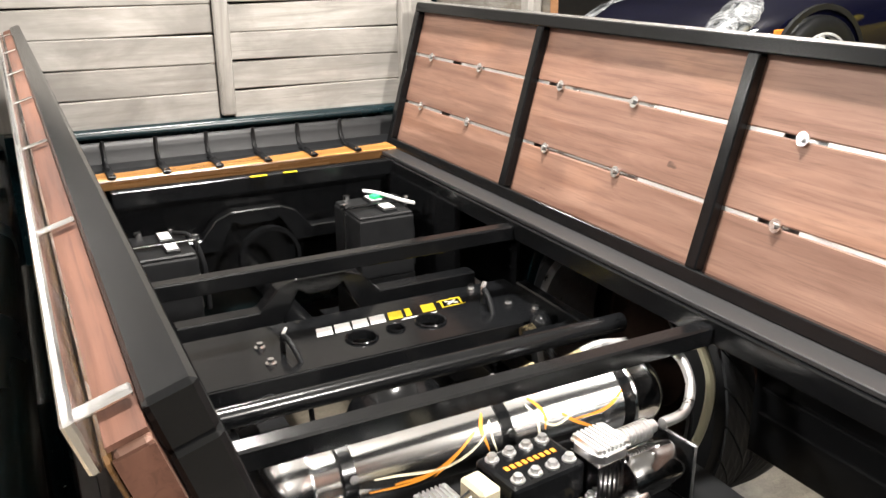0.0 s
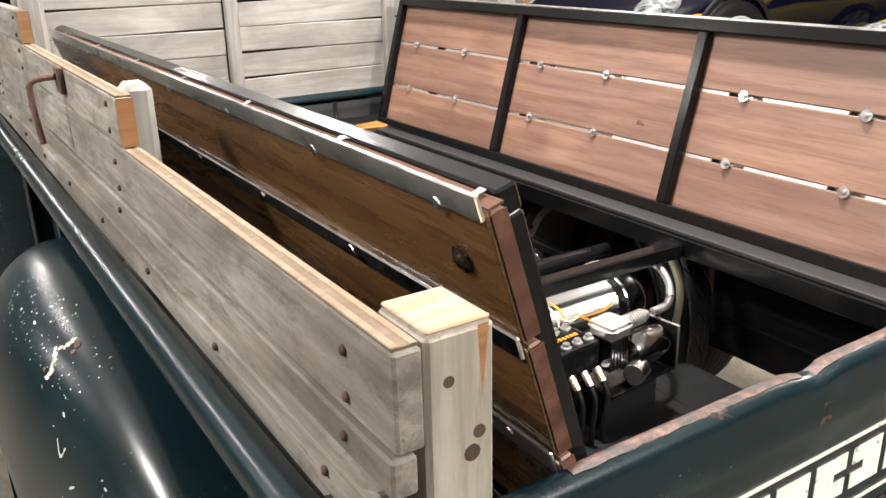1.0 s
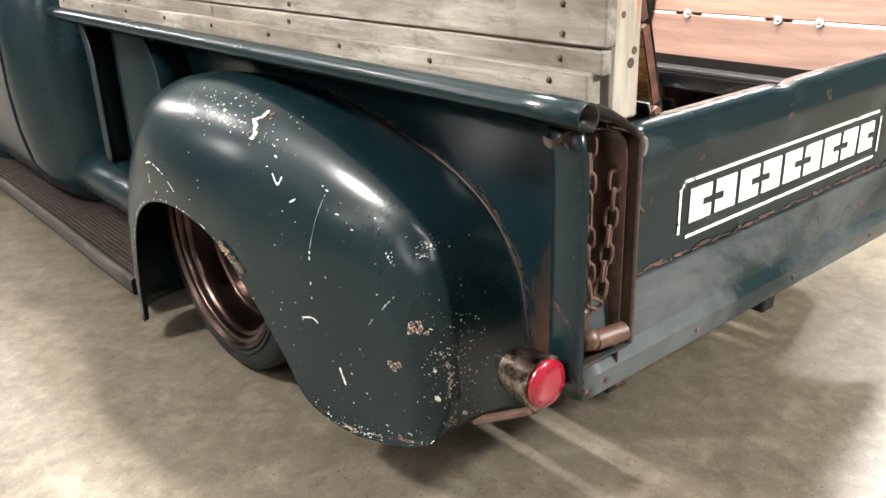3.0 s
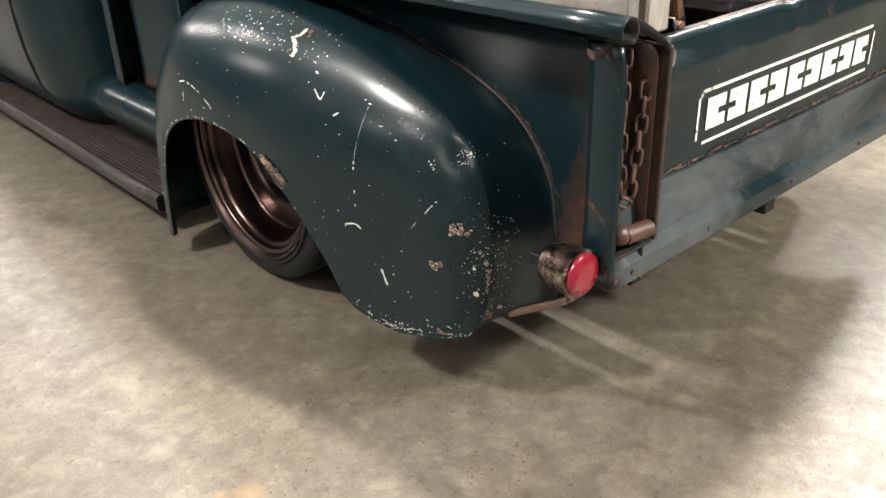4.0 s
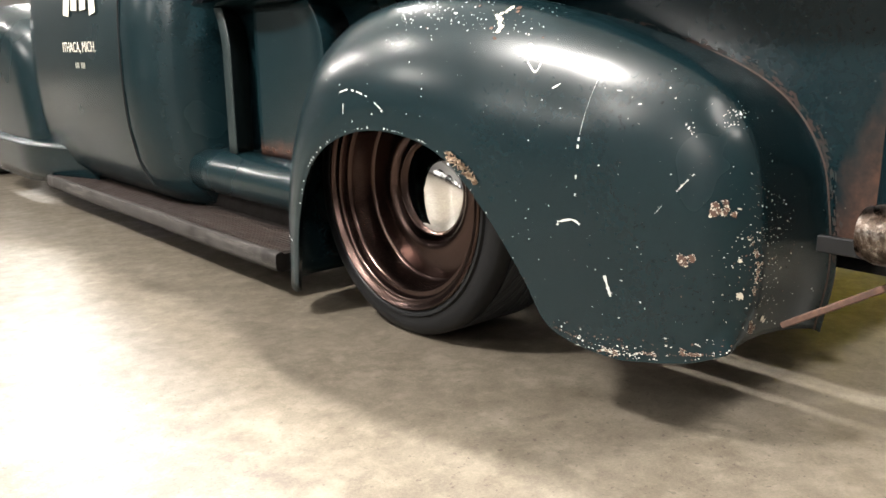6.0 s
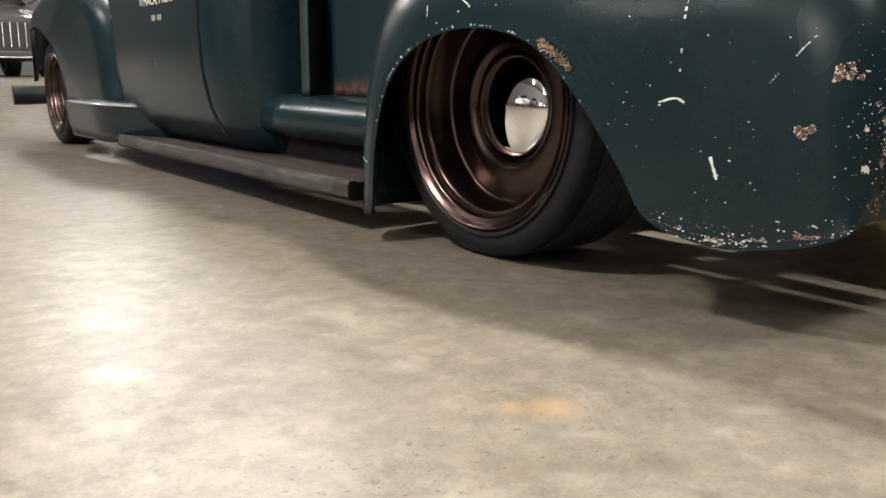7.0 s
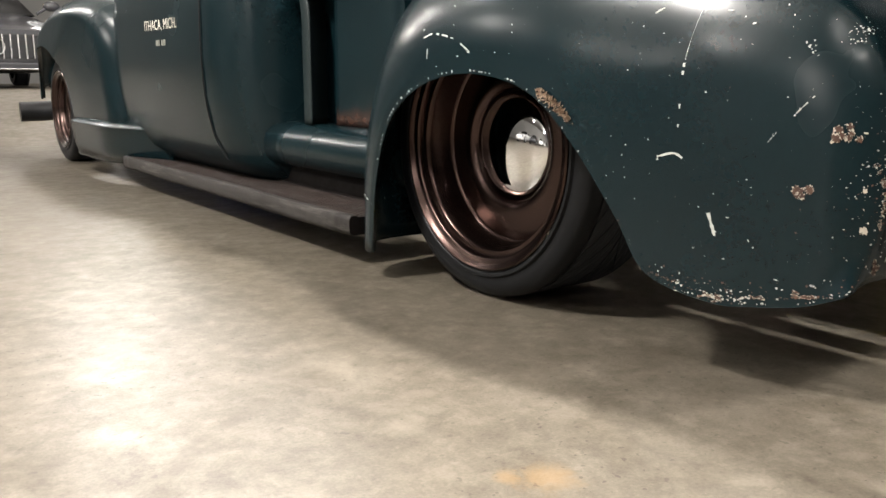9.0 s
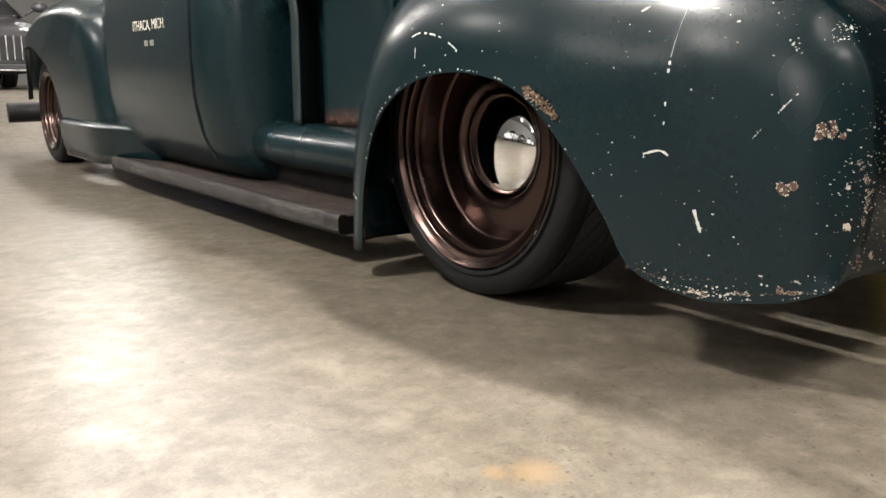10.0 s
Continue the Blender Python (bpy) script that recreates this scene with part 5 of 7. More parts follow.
def lines_and_hoses():
    def line(points, r, mat, label, cat="hose"):
        t = part("air_line", hose(points, r), mat, truck, label, smooth=True)
        return t
    for x, y, dx in ((-0.055, 1.43, 0.03), (0.50, 1.46, -0.02)):
        line([(x, y, 0.56), (x, y, 0.585), (x + dx * 0.1, y - 0.012, 0.602), (x + dx * 0.4, y - 0.05, 0.585), (x + dx * 0.8, y - 0.085, 0.53), (x + dx, y - 0.10, 0.40)], 0.0065, RUBBER, "black rubber airline from the bridge plate")
        b = rod((x, y, 0.585), (x + 0.004, y + 0.006, 0.603), 0.0085, 8)
        rod((x + 0.002, y + 0.004, 0.600), (x + 0.014, y + 0.014, 0.610), 0.0075, 6, b)
        part("elbow", b, CHROME, truck, "bright airline elbow")
    line([(0.34, 1.30, 0.50), (0.46, 1.36, 0.53), (0.56, 1.34, 0.52), (0.58, 1.22, 0.47), (0.55, 1.10, 0.42)], 0.010, RUBBER, "ribbed black conduit")
    line([(-0.26, 0.885, 0.60), (-0.20, 0.90, 0.655), (-0.13, 0.90, 0.665)], 0.016, BRAIDED, "braided steel airline with brass end")
    part("brass_nut", rod((-0.135, 0.90, 0.665), (-0.10, 0.90, 0.668), 0.014, 6), BRASS, truck)
    part("brass_nut", rod((0.375, 0.92, 0.66), (0.42, 0.925, 0.665), 0.011, 6), BRASS, truck)
    line([(0.42, 0.925, 0.665), (0.47, 0.93, 0.67), (0.54, 0.93, 0.66)], 0.012, BRAIDED, "braided steel airline")
    line([(0.03, 0.90, 0.60), (0.08, 0.915, 0.645), (0.14, 0.92, 0.655), (0.20, 0.92, 0.65)], 0.006, BRAIDED, "clear airline")
    for x in (0.03, 0.20):
        part("union", rod((x, 0.90 + 0.12 * x, 0.60 + 0.25 * (x > 0.1) * 0.2), (x + 0.02, 0.905 + 0.12 * x, 0.61 + 0.05 * (x > 0.1)), 0.010, 8), CHROME, truck)
    part("brass_nut", rod((0.265, 0.925, 0.655), (0.31, 0.93, 0.66), 0.011, 6), BRASS, truck)
    line([(0.62, 0.82, 0.72), (0.66, 0.80, 0.60), (0.665, 0.82, 0.46), (0.64, 0.86, 0.36)], 0.010, CREAM_HOSE, "pale yellowed plastic hose beside the tyre")
    part("paint_mark", box((0.055, 0.012, 0.002), (0.13, 2.243, 0.777)), YELLOW, truck, "yellow paint mark")
    part("paint_mark", box((0.045, 0.012, 0.002), (0.235, 2.246, 0.777)), YELLOW, truck)


CREAM_HOSE = material("yellowed_hose", (0.42, 0.40, 0.28), 0.4)
lines_and_hoses()


# ---------------------------------------------------------------- equipment in the bed
def air_tank():
    t = thing("air_tank", "polished aluminium air tank with orange and cream pinstripes", "air tank")
    r, c0, c1, y, z = 0.072, -0.255, 0.50, 0.842, 0.605
    prof = [(0.001, c0 - 0.035), (0.03, c0 - 0.032), (0.055, c0 - 0.02), (0.068, c0 - 0.004), (r, c0 + 0.014), (r, c0 + 0.05), (r + 0.0015, c0 + 0.052), (r + 0.0015, c0 + 0.058), (r, c0 + 0.06)]
    prof += [(a, c1 + c0 - b) for a, b in prof[::-1]]
    place = Matrix.Translation((0, y, z))
    part("shell", lathe(prof, 64, place), ALLOY, t, smooth=True, sharp=50)
    for x in (-0.14, 0.157, 0.425):
        s = part("strap", lathe([(r + 0.001, x - 0.011), (r + 0.004, x - 0.011), (r + 0.004, x + 0.011), (r + 0.001, x + 0.011)], 48, place), BLACK, t, "black tank strap", smooth=True, sharp=30)
        part("strap_bolt", rod((x + 0.004, y - r * 0.80, z + 0.03), (x + 0.004, y - r * 0.80 - 0.016, z + 0.034), 0.008, 8), CHROME, s)
        part("strap_foot", box((0.026, 0.05, 0.05), (x, y - 0.05, z - 0.075), 0.004), BLACK, s)
    def stroke(points, ink, wide=0.0045):
        """A tapered brush stroke laid on the shell through (x, degrees from the top) points."""
        path = spline([(x, a, 0) for x, a in points], 8)
        n = len(path) - 1
        rows = []
        for i, q in enumerate(path):
            d = path[min(i + 1, n)] - path[max(i - 1, 0)]
            flat = Vector((d.x, radians(d.y) * r)).normalized()
            half = wide * (0.12 + 0.88 * math.sin(math.pi * min(1.0, 0.12 + i / n * 0.88)) ** 0.8) / 2
            row = []
            for k in (-1, 0, 1):
                a = radians(q.y) + k * half * flat.x / r
                x = q.x - k * half * flat.y
                row.append(Vector((x, y - (r + 0.0009) * math.sin(a), z + (r + 0.0009) * math.cos(a))))
            rows.append(row)
        part("pinstripe", sheet(rows), ink, t)
    stroke([(-0.10, 74), (-0.062, 77), (0.028, 86), (0.096, 68), (0.129, 39)], CREAM_INK)
    stroke([(0.128, 42), (0.125, 64), (0.131, 85)], CREAM_INK)
    stroke([(-0.065, 89), (0.01, 87), (0.087, 56)], ORANGE_INK, 0.006)
    stroke([(-0.11, 90), (-0.03, 94), (0.04, 84)], ORANGE_INK)
    stroke([(0.12, 27), (0.108, 50), (0.116, 82)], ORANGE_INK, 0.007)
    stroke([(0.095, 50), (0.05, 74), (0.007, 96)], ORANGE_INK, 0.005)
    stroke([(0.208, 35), (0.226, 59), (0.262, 72), (0.329, 54), (0.414, 61)], CREAM_INK)
    stroke([(0.219, 81), (0.22, 57), (0.209, 32)], CREAM_INK, 0.006)
    stroke([(0.218, 23), (0.237, 51), (0.233, 75)], ORANGE_INK, 0.007)
    stroke([(0.34, 93), (0.293, 72), (0.265, 52)], ORANGE_INK, 0.006)
    stroke([(0.421, 48), (0.368, 70), (0.287, 72)], ORANGE_INK, 0.006)
    return t


air_tank()


def hex_bolt(p, parent, r=0.008, h=0.012, mat=None):
    b = rod(p, (p[0], p[1], p[2] + 0.003), r * 1.5, 14)
    rod((p[0], p[1], p[2] + 0.003), (p[0], p[1], p[2] + h), r, 6, b)
    return part("bolt", b, mat or CAST_ALLOY, parent)


def valve_block():
    t = thing("valve_manifold", "black air valve manifold with bright bolts and cream plug", "valve block")
    m = Matrix.Translation((0.128, 0.662, 0.62)) @ Matrix.Rotation(radians(6), 4, "Z")
    body = part("body", box((0.148, 0.106, 0.075), bevel=0.008, segments=2), BLACK_GLOSS, t)
    body.matrix_basis = m
    for i in range(4):
        for j in (-1, 1):
            q = m @ Vector((-0.052 + 0.035 * i, 0.034 * j, 0.0375))
            hex_bolt(q, t, 0.008, 0.011)
    for k in range(9):
        o = part("decal_bar", box((0.0075, 0.011, 0.001), bevel=0.0), ORANGE_INK, t)
        o.matrix_basis = m @ Matrix.Translation((-0.048 + 0.012 * k, 0.0, 0.0382))
    p = part("plug", box((0.04, 0.06, 0.05), (0.022, 0.640, 0.640), 0.006, m=Matrix.Rotation(radians(8), 4, "Z")), CONNECTOR, t, "cream electrical plug")
    for k in range(5):
        z = 0.655 - 0.007 * k
        part("wire", hose([(0.005, 0.640 - 0.006 * k, z), (-0.025, 0.625 - 0.006 * k, z - 0.005), (-0.045, 0.60, z - 0.04)], 0.0022, 4, 5), WHITE if k % 2 else BLACK_DULL, p)
    for k in range(4):
        part("fitting", rod((0.075 + 0.036 * k, 0.605, 0.60), (0.078 + 0.036 * k, 0.585, 0.575), 0.009, 8), BRASS if k % 2 else CHROME, t)
        part("tail_hose", hose([(0.078 + 0.036 * k, 0.585, 0.575), (0.08 + 0.036 * k, 0.57, 0.54), (0.085 + 0.03 * k, 0.57, 0.46), (0.10 + 0.03 * k, 0.58, 0.36)], 0.0065, 4, 8), RUBBER, t, smooth=True)
    hex_bolt((0.205, 0.600, 0.60), t, 0.006, 0.01)
    part("stand", box((0.14, 0.05, 0.33), (0.128, 0.68, 0.415)), BLACK_DULL, t)
    return t


valve_block()


def compressor():
    """Air compressor: finned head on a block, motor lying to its right; its base at the origin."""
    t = thing("air_compressor", "chrome finned air compressor with black motor", "air compressor", "air compressors")
    b = box((0.075, 0.075, 0.09), (0, 0, 0.045), 0.006)
    part("crankcase", b, DARK_CHROME, t)
    for k in range(7):
        part("fin", box((0.006, 0.080, 0.085), (-0.036 + 0.012 * k, 0, 0.045), 0.002), DARK_CHROME, t)
    o = 0.018
    oct8 = [(-0.043 + o, -0.043), (0.043 - o, -0.043), (0.043, -0.043 + o), (0.043, 0.043 - o), (0.043 - o, 0.043), (-0.043 + o, 0.043), (-0.043, 0.043 - o), (-0.043, -0.043 + o)]
    b = prism(oct8, 0.022, Matrix.Translation((0, 0, 0.088)))
    bmesh.ops.bevel(b, geom=list(b.edges), offset=0.003, segments=1, affect="EDGES")
    h = part("head", b, CAST_ALLOY, t, "polished finned cylinder head")
    for k in range(8):
        part("fin", box((0.0050, 0.062 if k in (0, 7) else 0.078, 0.014), (-0.035 + 0.010 * k, 0, 0.114), 0.002), CAST_ALLOY, h)
    for dx in (-1, 1):
        for dy in (-1, 1):
            hex_bolt((0.033 * dx, 0.033 * dy, 0.106), h, 0.006, 0.012)
    prof = [(0.012, 0.03)]
    for k in range(9):
        prof += [(0.020, 0.045 + 0.009 * k), (0.020, 0.049 + 0.009 * k), (0.014, 0.050 + 0.009 * k), (0.014, 0.053 + 0.009 * k)]
    prof += [(0.013, 0.14), (0.001, 0.14)]
    part("finned_outlet", lathe(prof, 20, Matrix.Translation((0, 0.0, 0.095))), CAST_ALLOY, t, "finned polished outlet", smooth=True, sharp=30)
    part("motor", lathe([(0.001, 0.03), (0.045, 0.03), (0.048, 0.036), (0.048, 0.155), (0.044, 0.165), (0.001, 0.165)], 36, Matrix.Translation((0, -0.03, 0.028))), DARK_CHROME, t, "dark polished motor can", smooth=True)
    e = part("end_plate", box((0.006, 0.115, 0.125), (0.168, -0.03, 0.022), 0.002), STEEL, t, "bright-edged end plate")
    part("plate_face", box((0.009, 0.107, 0.117), (0.168, -0.03, 0.022), 0.001), BLACK_GLOSS, e)
    part("base", box((0.24, 0.12, 0.012), (0.06, -0.01, -0.046), 0.003), BLACK, t)
    part("gauge", lathe([(0.001, 0.0), (0.026, 0.0), (0.028, 0.006), (0.028, 0.05), (0.001, 0.05)], 24, Matrix.Translation((0.0, -0.08, 0.0)) @ Matrix.Rotation(radians(20), 4, "Z")), CHROME, t, "bright pump end cap", smooth=True)
    part("leg", box((0.20, 0.08, 0.26), (0.05, 0.0, -0.18)), BLACK_DULL, t)
    return t


comp = compressor()
comp.matrix_basis = Matrix.Translation((0.242, 0.628, 0.580)) @ Matrix.Rotation(radians(6), 4, "Z") @ Matrix.Diagonal((0.88, 0.88, 0.9, 1))
copy_thing(comp, Matrix.Translation((-0.045, 0.648, 0.555)) @ Matrix.Rotation(radians(186), 4, "Z") @ Matrix.Diagonal((0.88, 0.88, 0.9, 1)))
tagged(part("feed_hose", hose([(0.375, 0.63, 0.672), (0.44, 0.645, 0.672), (0.50, 0.70, 0.69), (0.525, 0.77, 0.71), (0.50, 0.83, 0.70), (0.455, 0.845, 0.675)], 0.0095, 8, 10), BRAIDED, None, smooth=True), "braided steel hose from compressor to air tank", "hose")


def battery(at, size, label):
    t = thing("car_battery", label, "battery", "batteries")
    w, d, h = size
    x, y, z = at
    part("case", box((w, d, h), (x, y, z - h / 2), 0.006, segments=2), BLACK_DULL, t)
    part("top", box((w * 0.96, d * 0.96, 0.012), (x, y, z + 0.004), 0.004), BLACK_DULL, t)
    for s in (-1, 1):
        c = part("cap_strip", box((w * 0.26, d * 0.34, 0.014), (x + w * 0.12, y + s * d * 0.22, z + 0.014), 0.004), BLACK_DULL, t)
        part("sticker", box((w * 0.20, d * 0.28, 0.001), (x + w * 0.12, y + s * d * 0.22, z + 0.0215)), WHITE, c, "white printed sticker")
        part("terminal", rod((x - w * 0.30 + w * 0.6 * (s > 0), y + 0.40 * d, z), (x - w * 0.30 + w * 0.6 * (s > 0), y + 0.40 * d, z + 0.028), 0.011, 10), CHROME, t)
        part("hold_rod", rod((x + s * (w / 2 + 0.014), y - d * 0.1, z - h), (x + s * (w / 2 + 0.014), y - d * 0.1, z + 0.035), 0.004, 6), CHROME, t, "bright hold-down rod")
        part("wing_nut", rod((x + s * (w / 2 + 0.014), y - d * 0.1, z + 0.022), (x + s * (w / 2 + 0.014), y - d * 0.1, z + 0.034), 0.011, 6), CHROME, t)
    part("strap_bar", box((w + 0.05, 0.016, 0.006), (x, y - d * 0.1, z + 0.020), 0.001), BLACK, t)
    part("side_label", box((w * 0.5, 0.001, h * 0.13), (x, y - d / 2 - 0.0008, z - h * 0.55)), WHITE, t, "white printed label")
    part("cable", hose([(x + w * 0.3, y + 0.3 * d, z + 0.02), (x + w * 0.55, y + 0.1 * d, z + 0.015), (x + w * 0.70, y - 0.05 * d, z - 0.06), (x + w * 0.72, y - 0.08 * d, z - 0.2)], 0.007, 6, 8), RUBBER, t, smooth=True)
    part("stand", box((w, d, z - h - 0.25), (x, y, (z - h + 0.25) / 2)), BLACK_DULL, t)
    return t


bat = battery((0.425, 2.02, 0.685), (0.18, 0.22, 0.19), "black car battery with white stickers and green tag")
part("green_tag", box((0.045, 0.03, 0.012), (0.455, 2.06, 0.712), 0.002, m=Matrix.Rotation(radians(20), 4, "Z")), GREEN_TAPE, bat, "green tag")
part("white_lead", hose([(0.44, 2.13, 0.715), (0.46, 2.06, 0.722), (0.50, 1.98, 0.715), (0.53, 1.94, 0.71)], 0.006, 5, 6), WHITE, bat, "white lead")
battery((-0.215, 2.05, 0.650), (0.16, 0.23, 0.19), "black car battery with white stickers in the bed")


# ---------------------------------------------------------------- tailgate marks, chain, lamp
def gate_lettering():
    y, d = -0.0024, 0.0012
    def strip(x0, x1, z0, z1, name="letter_bar"):
        part(name, box((x1 - x0, d, z1 - z0), ((x0 + x1) / 2, y, (z0 + z1) / 2)), LETTER, gate)
    x0, x1, z0, z1, w = -0.358, 0.525, 0.637, 0.765, 0.007
    strip(x0 + 0.02, x1 - 0.02, z1 - w, z1, "border_line")
    strip(x0 + 0.03, x1 - 0.02, z0, z0 + w, "border_line")
    strip(x0, x0 + w, z0 + 0.015, z1 - 0.02, "border_line")
    strip(x1 - w, x1, z0 + 0.015, z1 - 0.02, "border_line")
    part("border_line", box((0.03, d, w), (x0 + 0.0115, y, z1 - 0.0115), m=Matrix.Rotation(radians(-42), 4, "Y")), LETTER, gate)
    # the maker's name as plain worn blocks
    step = 0.0915
    for k in range(9):
        a = -0.320 + step * k
        z = 0.668
        h = 0.073
        mat4 = Matrix.Translation((0, y + 0.0008, 0)) @ Matrix.Rotation(radians(90), 4, "X")
        cut = 0.046
        low = [(a, z), (a + 0.076, z), (a + 0.076, z + 0.028), (a + cut, z + 0.028), (a + cut, z + 0.044), (a + 0.076, z + 0.044), (a + 0.076, z + h), (a, z + h)]
        if k % 2:
            low = [(2 * a + 0.076 - p, q) for p, q in low][::-1]
        part("letter_bar", prism(low, 0.0014, mat4), LETTER, gate)


gate_lettering()


def chain(points, r=0.0032, long=0.021, wide=0.0085):
    """Oval links along a line, each turned against the next."""
    t = thing("tailgate_chain", "rusty brown steel chain hanging in the bed corner post", "chain", "tailgate chains")
    path = spline(points, 10)
    lens = [0.0]
    for a, b in zip(path, path[1:]):
        lens.append(lens[-1] + (b - a).length)
    pitch = (long - r) * 1.55
    k = 0
    while k * pitch < lens[-1]:
        s = k * pitch
        i = max(j for j in range(len(lens)) if lens[j] <= s)
        i = min(i, len(path) - 2)
        p = path[i].lerp(path[i + 1], (s - lens[i]) / max(1e-6, lens[i + 1] - lens[i]))
        d = (path[i + 1] - path[i]).normalized()
        turn = d.to_track_quat("Z", "Y").to_matrix().to_4x4() @ Matrix.Rotation(radians(90 * (k % 2) + 20), 4, "Z")
        ring = []
        for a in range(0, 360, 30):
            ca, sa = math.cos(radians(a)), math.sin(radians(a))
            ring.append(Vector((wide * ca, 0, (long - wide) * (1 if sa > 0.01 else -1 if sa < -0.01 else 0) * 0.55 + wide * sa)))
        b = bmesh.new()
        rings = []
        for n, q in enumerate(ring):
            dd = (ring[(n + 1) % 12] - ring[n - 1]).normalized()
            side = Vector((0, 1, 0))
            up = dd.cross(side)
            rings.append([b.verts.new(q + r * (math.cos(c) * side + math.sin(c) * up)) for c in (2 * math.pi * m / 6 for m in range(6))])
        for n in range(12):
            for m in range(6):
                b.faces.new((rings[n][m], rings[n][(m + 1) % 6], rings[(n + 1) % 12][(m + 1) % 6], rings[(n + 1) % 12][m]))
        bmesh.ops.transform(b, matrix=Matrix.Translation(p) @ turn, verts=b.verts)
        part("link", b, RUST, t, smooth=True)
        k += 1
    return t


chain([(-0.640, -0.006, 0.895), (-0.641, -0.008, 0.78), (-0.638, -0.010, 0.66), (-0.630, -0.014, 0.60), (-0.615, -0.016, 0.60), (-0.600, -0.016, 0.66), (-0.582, -0.014, 0.78), (-0.572, -0.010, 0.845)], 0.0042, 0.026, 0.0105)


def latch():
    b = rod((-0.645, -0.035, 0.530), (-0.572, -0.044, 0.528), 0.019, 14)
    bmesh.ops.create_uvsphere(b, u_segments=12, v_segments=8, radius=0.022, matrix=Matrix.Translation((-0.652, -0.03, 0.534)))
    box((0.02, 0.03, 0.06), (-0.65, -0.005, 0.56), 0.004, bm=b)
    part("gate_latch", b, RUST_PIN, truck, "worn steel tailgate hinge pin", smooth=True)
    part("gate_hook", hose([(-0.523, -0.012, 0.80), (-0.522, -0.018, 0.775), (-0.515, -0.024, 0.755), (-0.505, -0.022, 0.745)], 0.005, 5, 6), RUST, truck, smooth=True)
    part("gate_hook", hose([(-0.535, -0.02, 0.895), (-0.52, -0.03, 0.885), (-0.515, -0.025, 0.86), (-0.52, -0.012, 0.855)], 0.006, 5, 6), STEEL, truck, smooth=True)
    for x in (-0.66, -0.60, -0.30, 0.10, 0.50):
        part("sill_bolt", rod((x, -0.028, 0.428), (x, -0.034, 0.428), 0.006, 8), RUST, truck)
    part("sill_bracket", box((0.05, 0.06, 0.05), (-0.53, 0.03, 0.385), 0.004), BLACK_DULL, truck)
    part("sill_bracket", box((0.05, 0.06, 0.05), (0.02, 0.01, 0.385), 0.004), BLACK_DULL, truck)


RUST_STEEL = metal_finish("worn_rusty_steel", 0.42, 0.30, tint=(1.0, 0.92, 0.84))
RS = noise_tex(RUST_STEEL, coords(RUST_STEEL), 26, 7, 0.72, 0.5)
out(RUST_STEEL, ramp(RUST_STEEL, RS, [(0.42, (0.030, 0.020, 0.015)), (0.54, (0.11, 0.085, 0.070)), (0.66, (0.38, 0.35, 0.32))]))
RUST_PIN = rust("worn_rusty_pin")
RUST_PIN.node_tree.nodes["Principled BSDF"].inputs["Roughness"].default_value = 0.42
latch()


def tail_lamp():
    m = Matrix.Translation((-0.748, -0.008, 0.472)) @ Matrix.Rotation(radians(90), 4, "Z")
    h = part("tail_lamp", lathe([(0.026, 0.085), (0.042, 0.080), (0.050, 0.055), (0.052, 0.010), (0.054, 0.006), (0.054, -0.002), (0.046, -0.002)], 36, m), RUST_STEEL, truck, "round tail lamp in a worn bright housing", smooth=True, sharp=50)
    part("lens", lathe([(0.048, -0.001), (0.047, -0.008), (0.040, -0.014), (0.025, -0.018), (0.001, -0.019)], 36, m), LENS_RED, h, "red glass lens", smooth=True)
    for k in range(6):
        a = radians(60 * k + 20)
        part("glint", lathe([(0.004, 0.0), (0.003, -0.003), (0.001, -0.004)], 8, m @ Matrix.Translation((-0.014, 0.034 * math.cos(a), 0.034 * math.sin(a)))), LENS_RED, h)
    b = box((0.012, 0.11, 0.03), (-0.700, 0.115, 0.43), 0.002)
    box((0.06, 0.02, 0.03), (-0.72, 0.07, 0.44), 0.003, bm=b)
    part("lamp_bracket", b, BLACK_DULL, truck)
    part("rust_brace", box((0.030, 0.20, 0.012), (-0.715, 0.125, 0.325), 0.002, m=Matrix.Rotation(radians(-32), 4, "X")), RUST, truck, "rusty brace under the tail lamp")


tail_lamp()


# ---------------------------------------------------------------- door signs
def door_signs():
    def letters(text, y, z, size, mat, gap=1.0):
        cu = bpy.data.curves.new("sign", "FONT")
        cu.body, cu.size, cu.extrude, cu.align_x, cu.space_character = text, size, 0.0006, "CENTER", gap
        ob = new("door_sign", cu)
        me = bpy.data.meshes.new_from_object(ob)
        bpy.data.objects.remove(ob)
        me.materials.append(mat)
        ob = new("door_sign", me)
        ob.parent = truck
        ob.matrix_basis = Matrix.Translation((-0.8672, y, z)) @ Matrix.Rotation(radians(-90), 4, "Z") @ Matrix.Rotation(radians(90), 4, "X")
        return tagged(ob, label="cream painted town name on the cab door")
    letters("ITHACA, MICH.", 3.46, 0.774, 0.064, LETTER_FINE)
    for k in range(7):
        if k != 3:
            part("door_mark", box((0.0012, 0.012, 0.026), (-0.8665, 3.52 - 0.019 * k, 0.716)), LETTER_DIM, truck)
    arc = [(3.60, 0.985, -9), (3.49, 1.005, -3), (3.38, 1.003, 3), (3.27, 0.982, 9)]
    for y, z, a in arc:
        part("door_mark", box((0.0012, 0.075, 0.105), (-0.8560, y, z), m=Matrix.Rotation(radians(-a), 4, "X") @ Matrix.Rotation(radians(5), 4, "Y")), LETTER_FINE, truck)


LETTER_FINE = material("cream_sign_paint", (0.55, 0.53, 0.46), 0.6)
LETTER_DIM = material("dull_sign_paint", (0.22, 0.22, 0.19), 0.6)
door_signs()


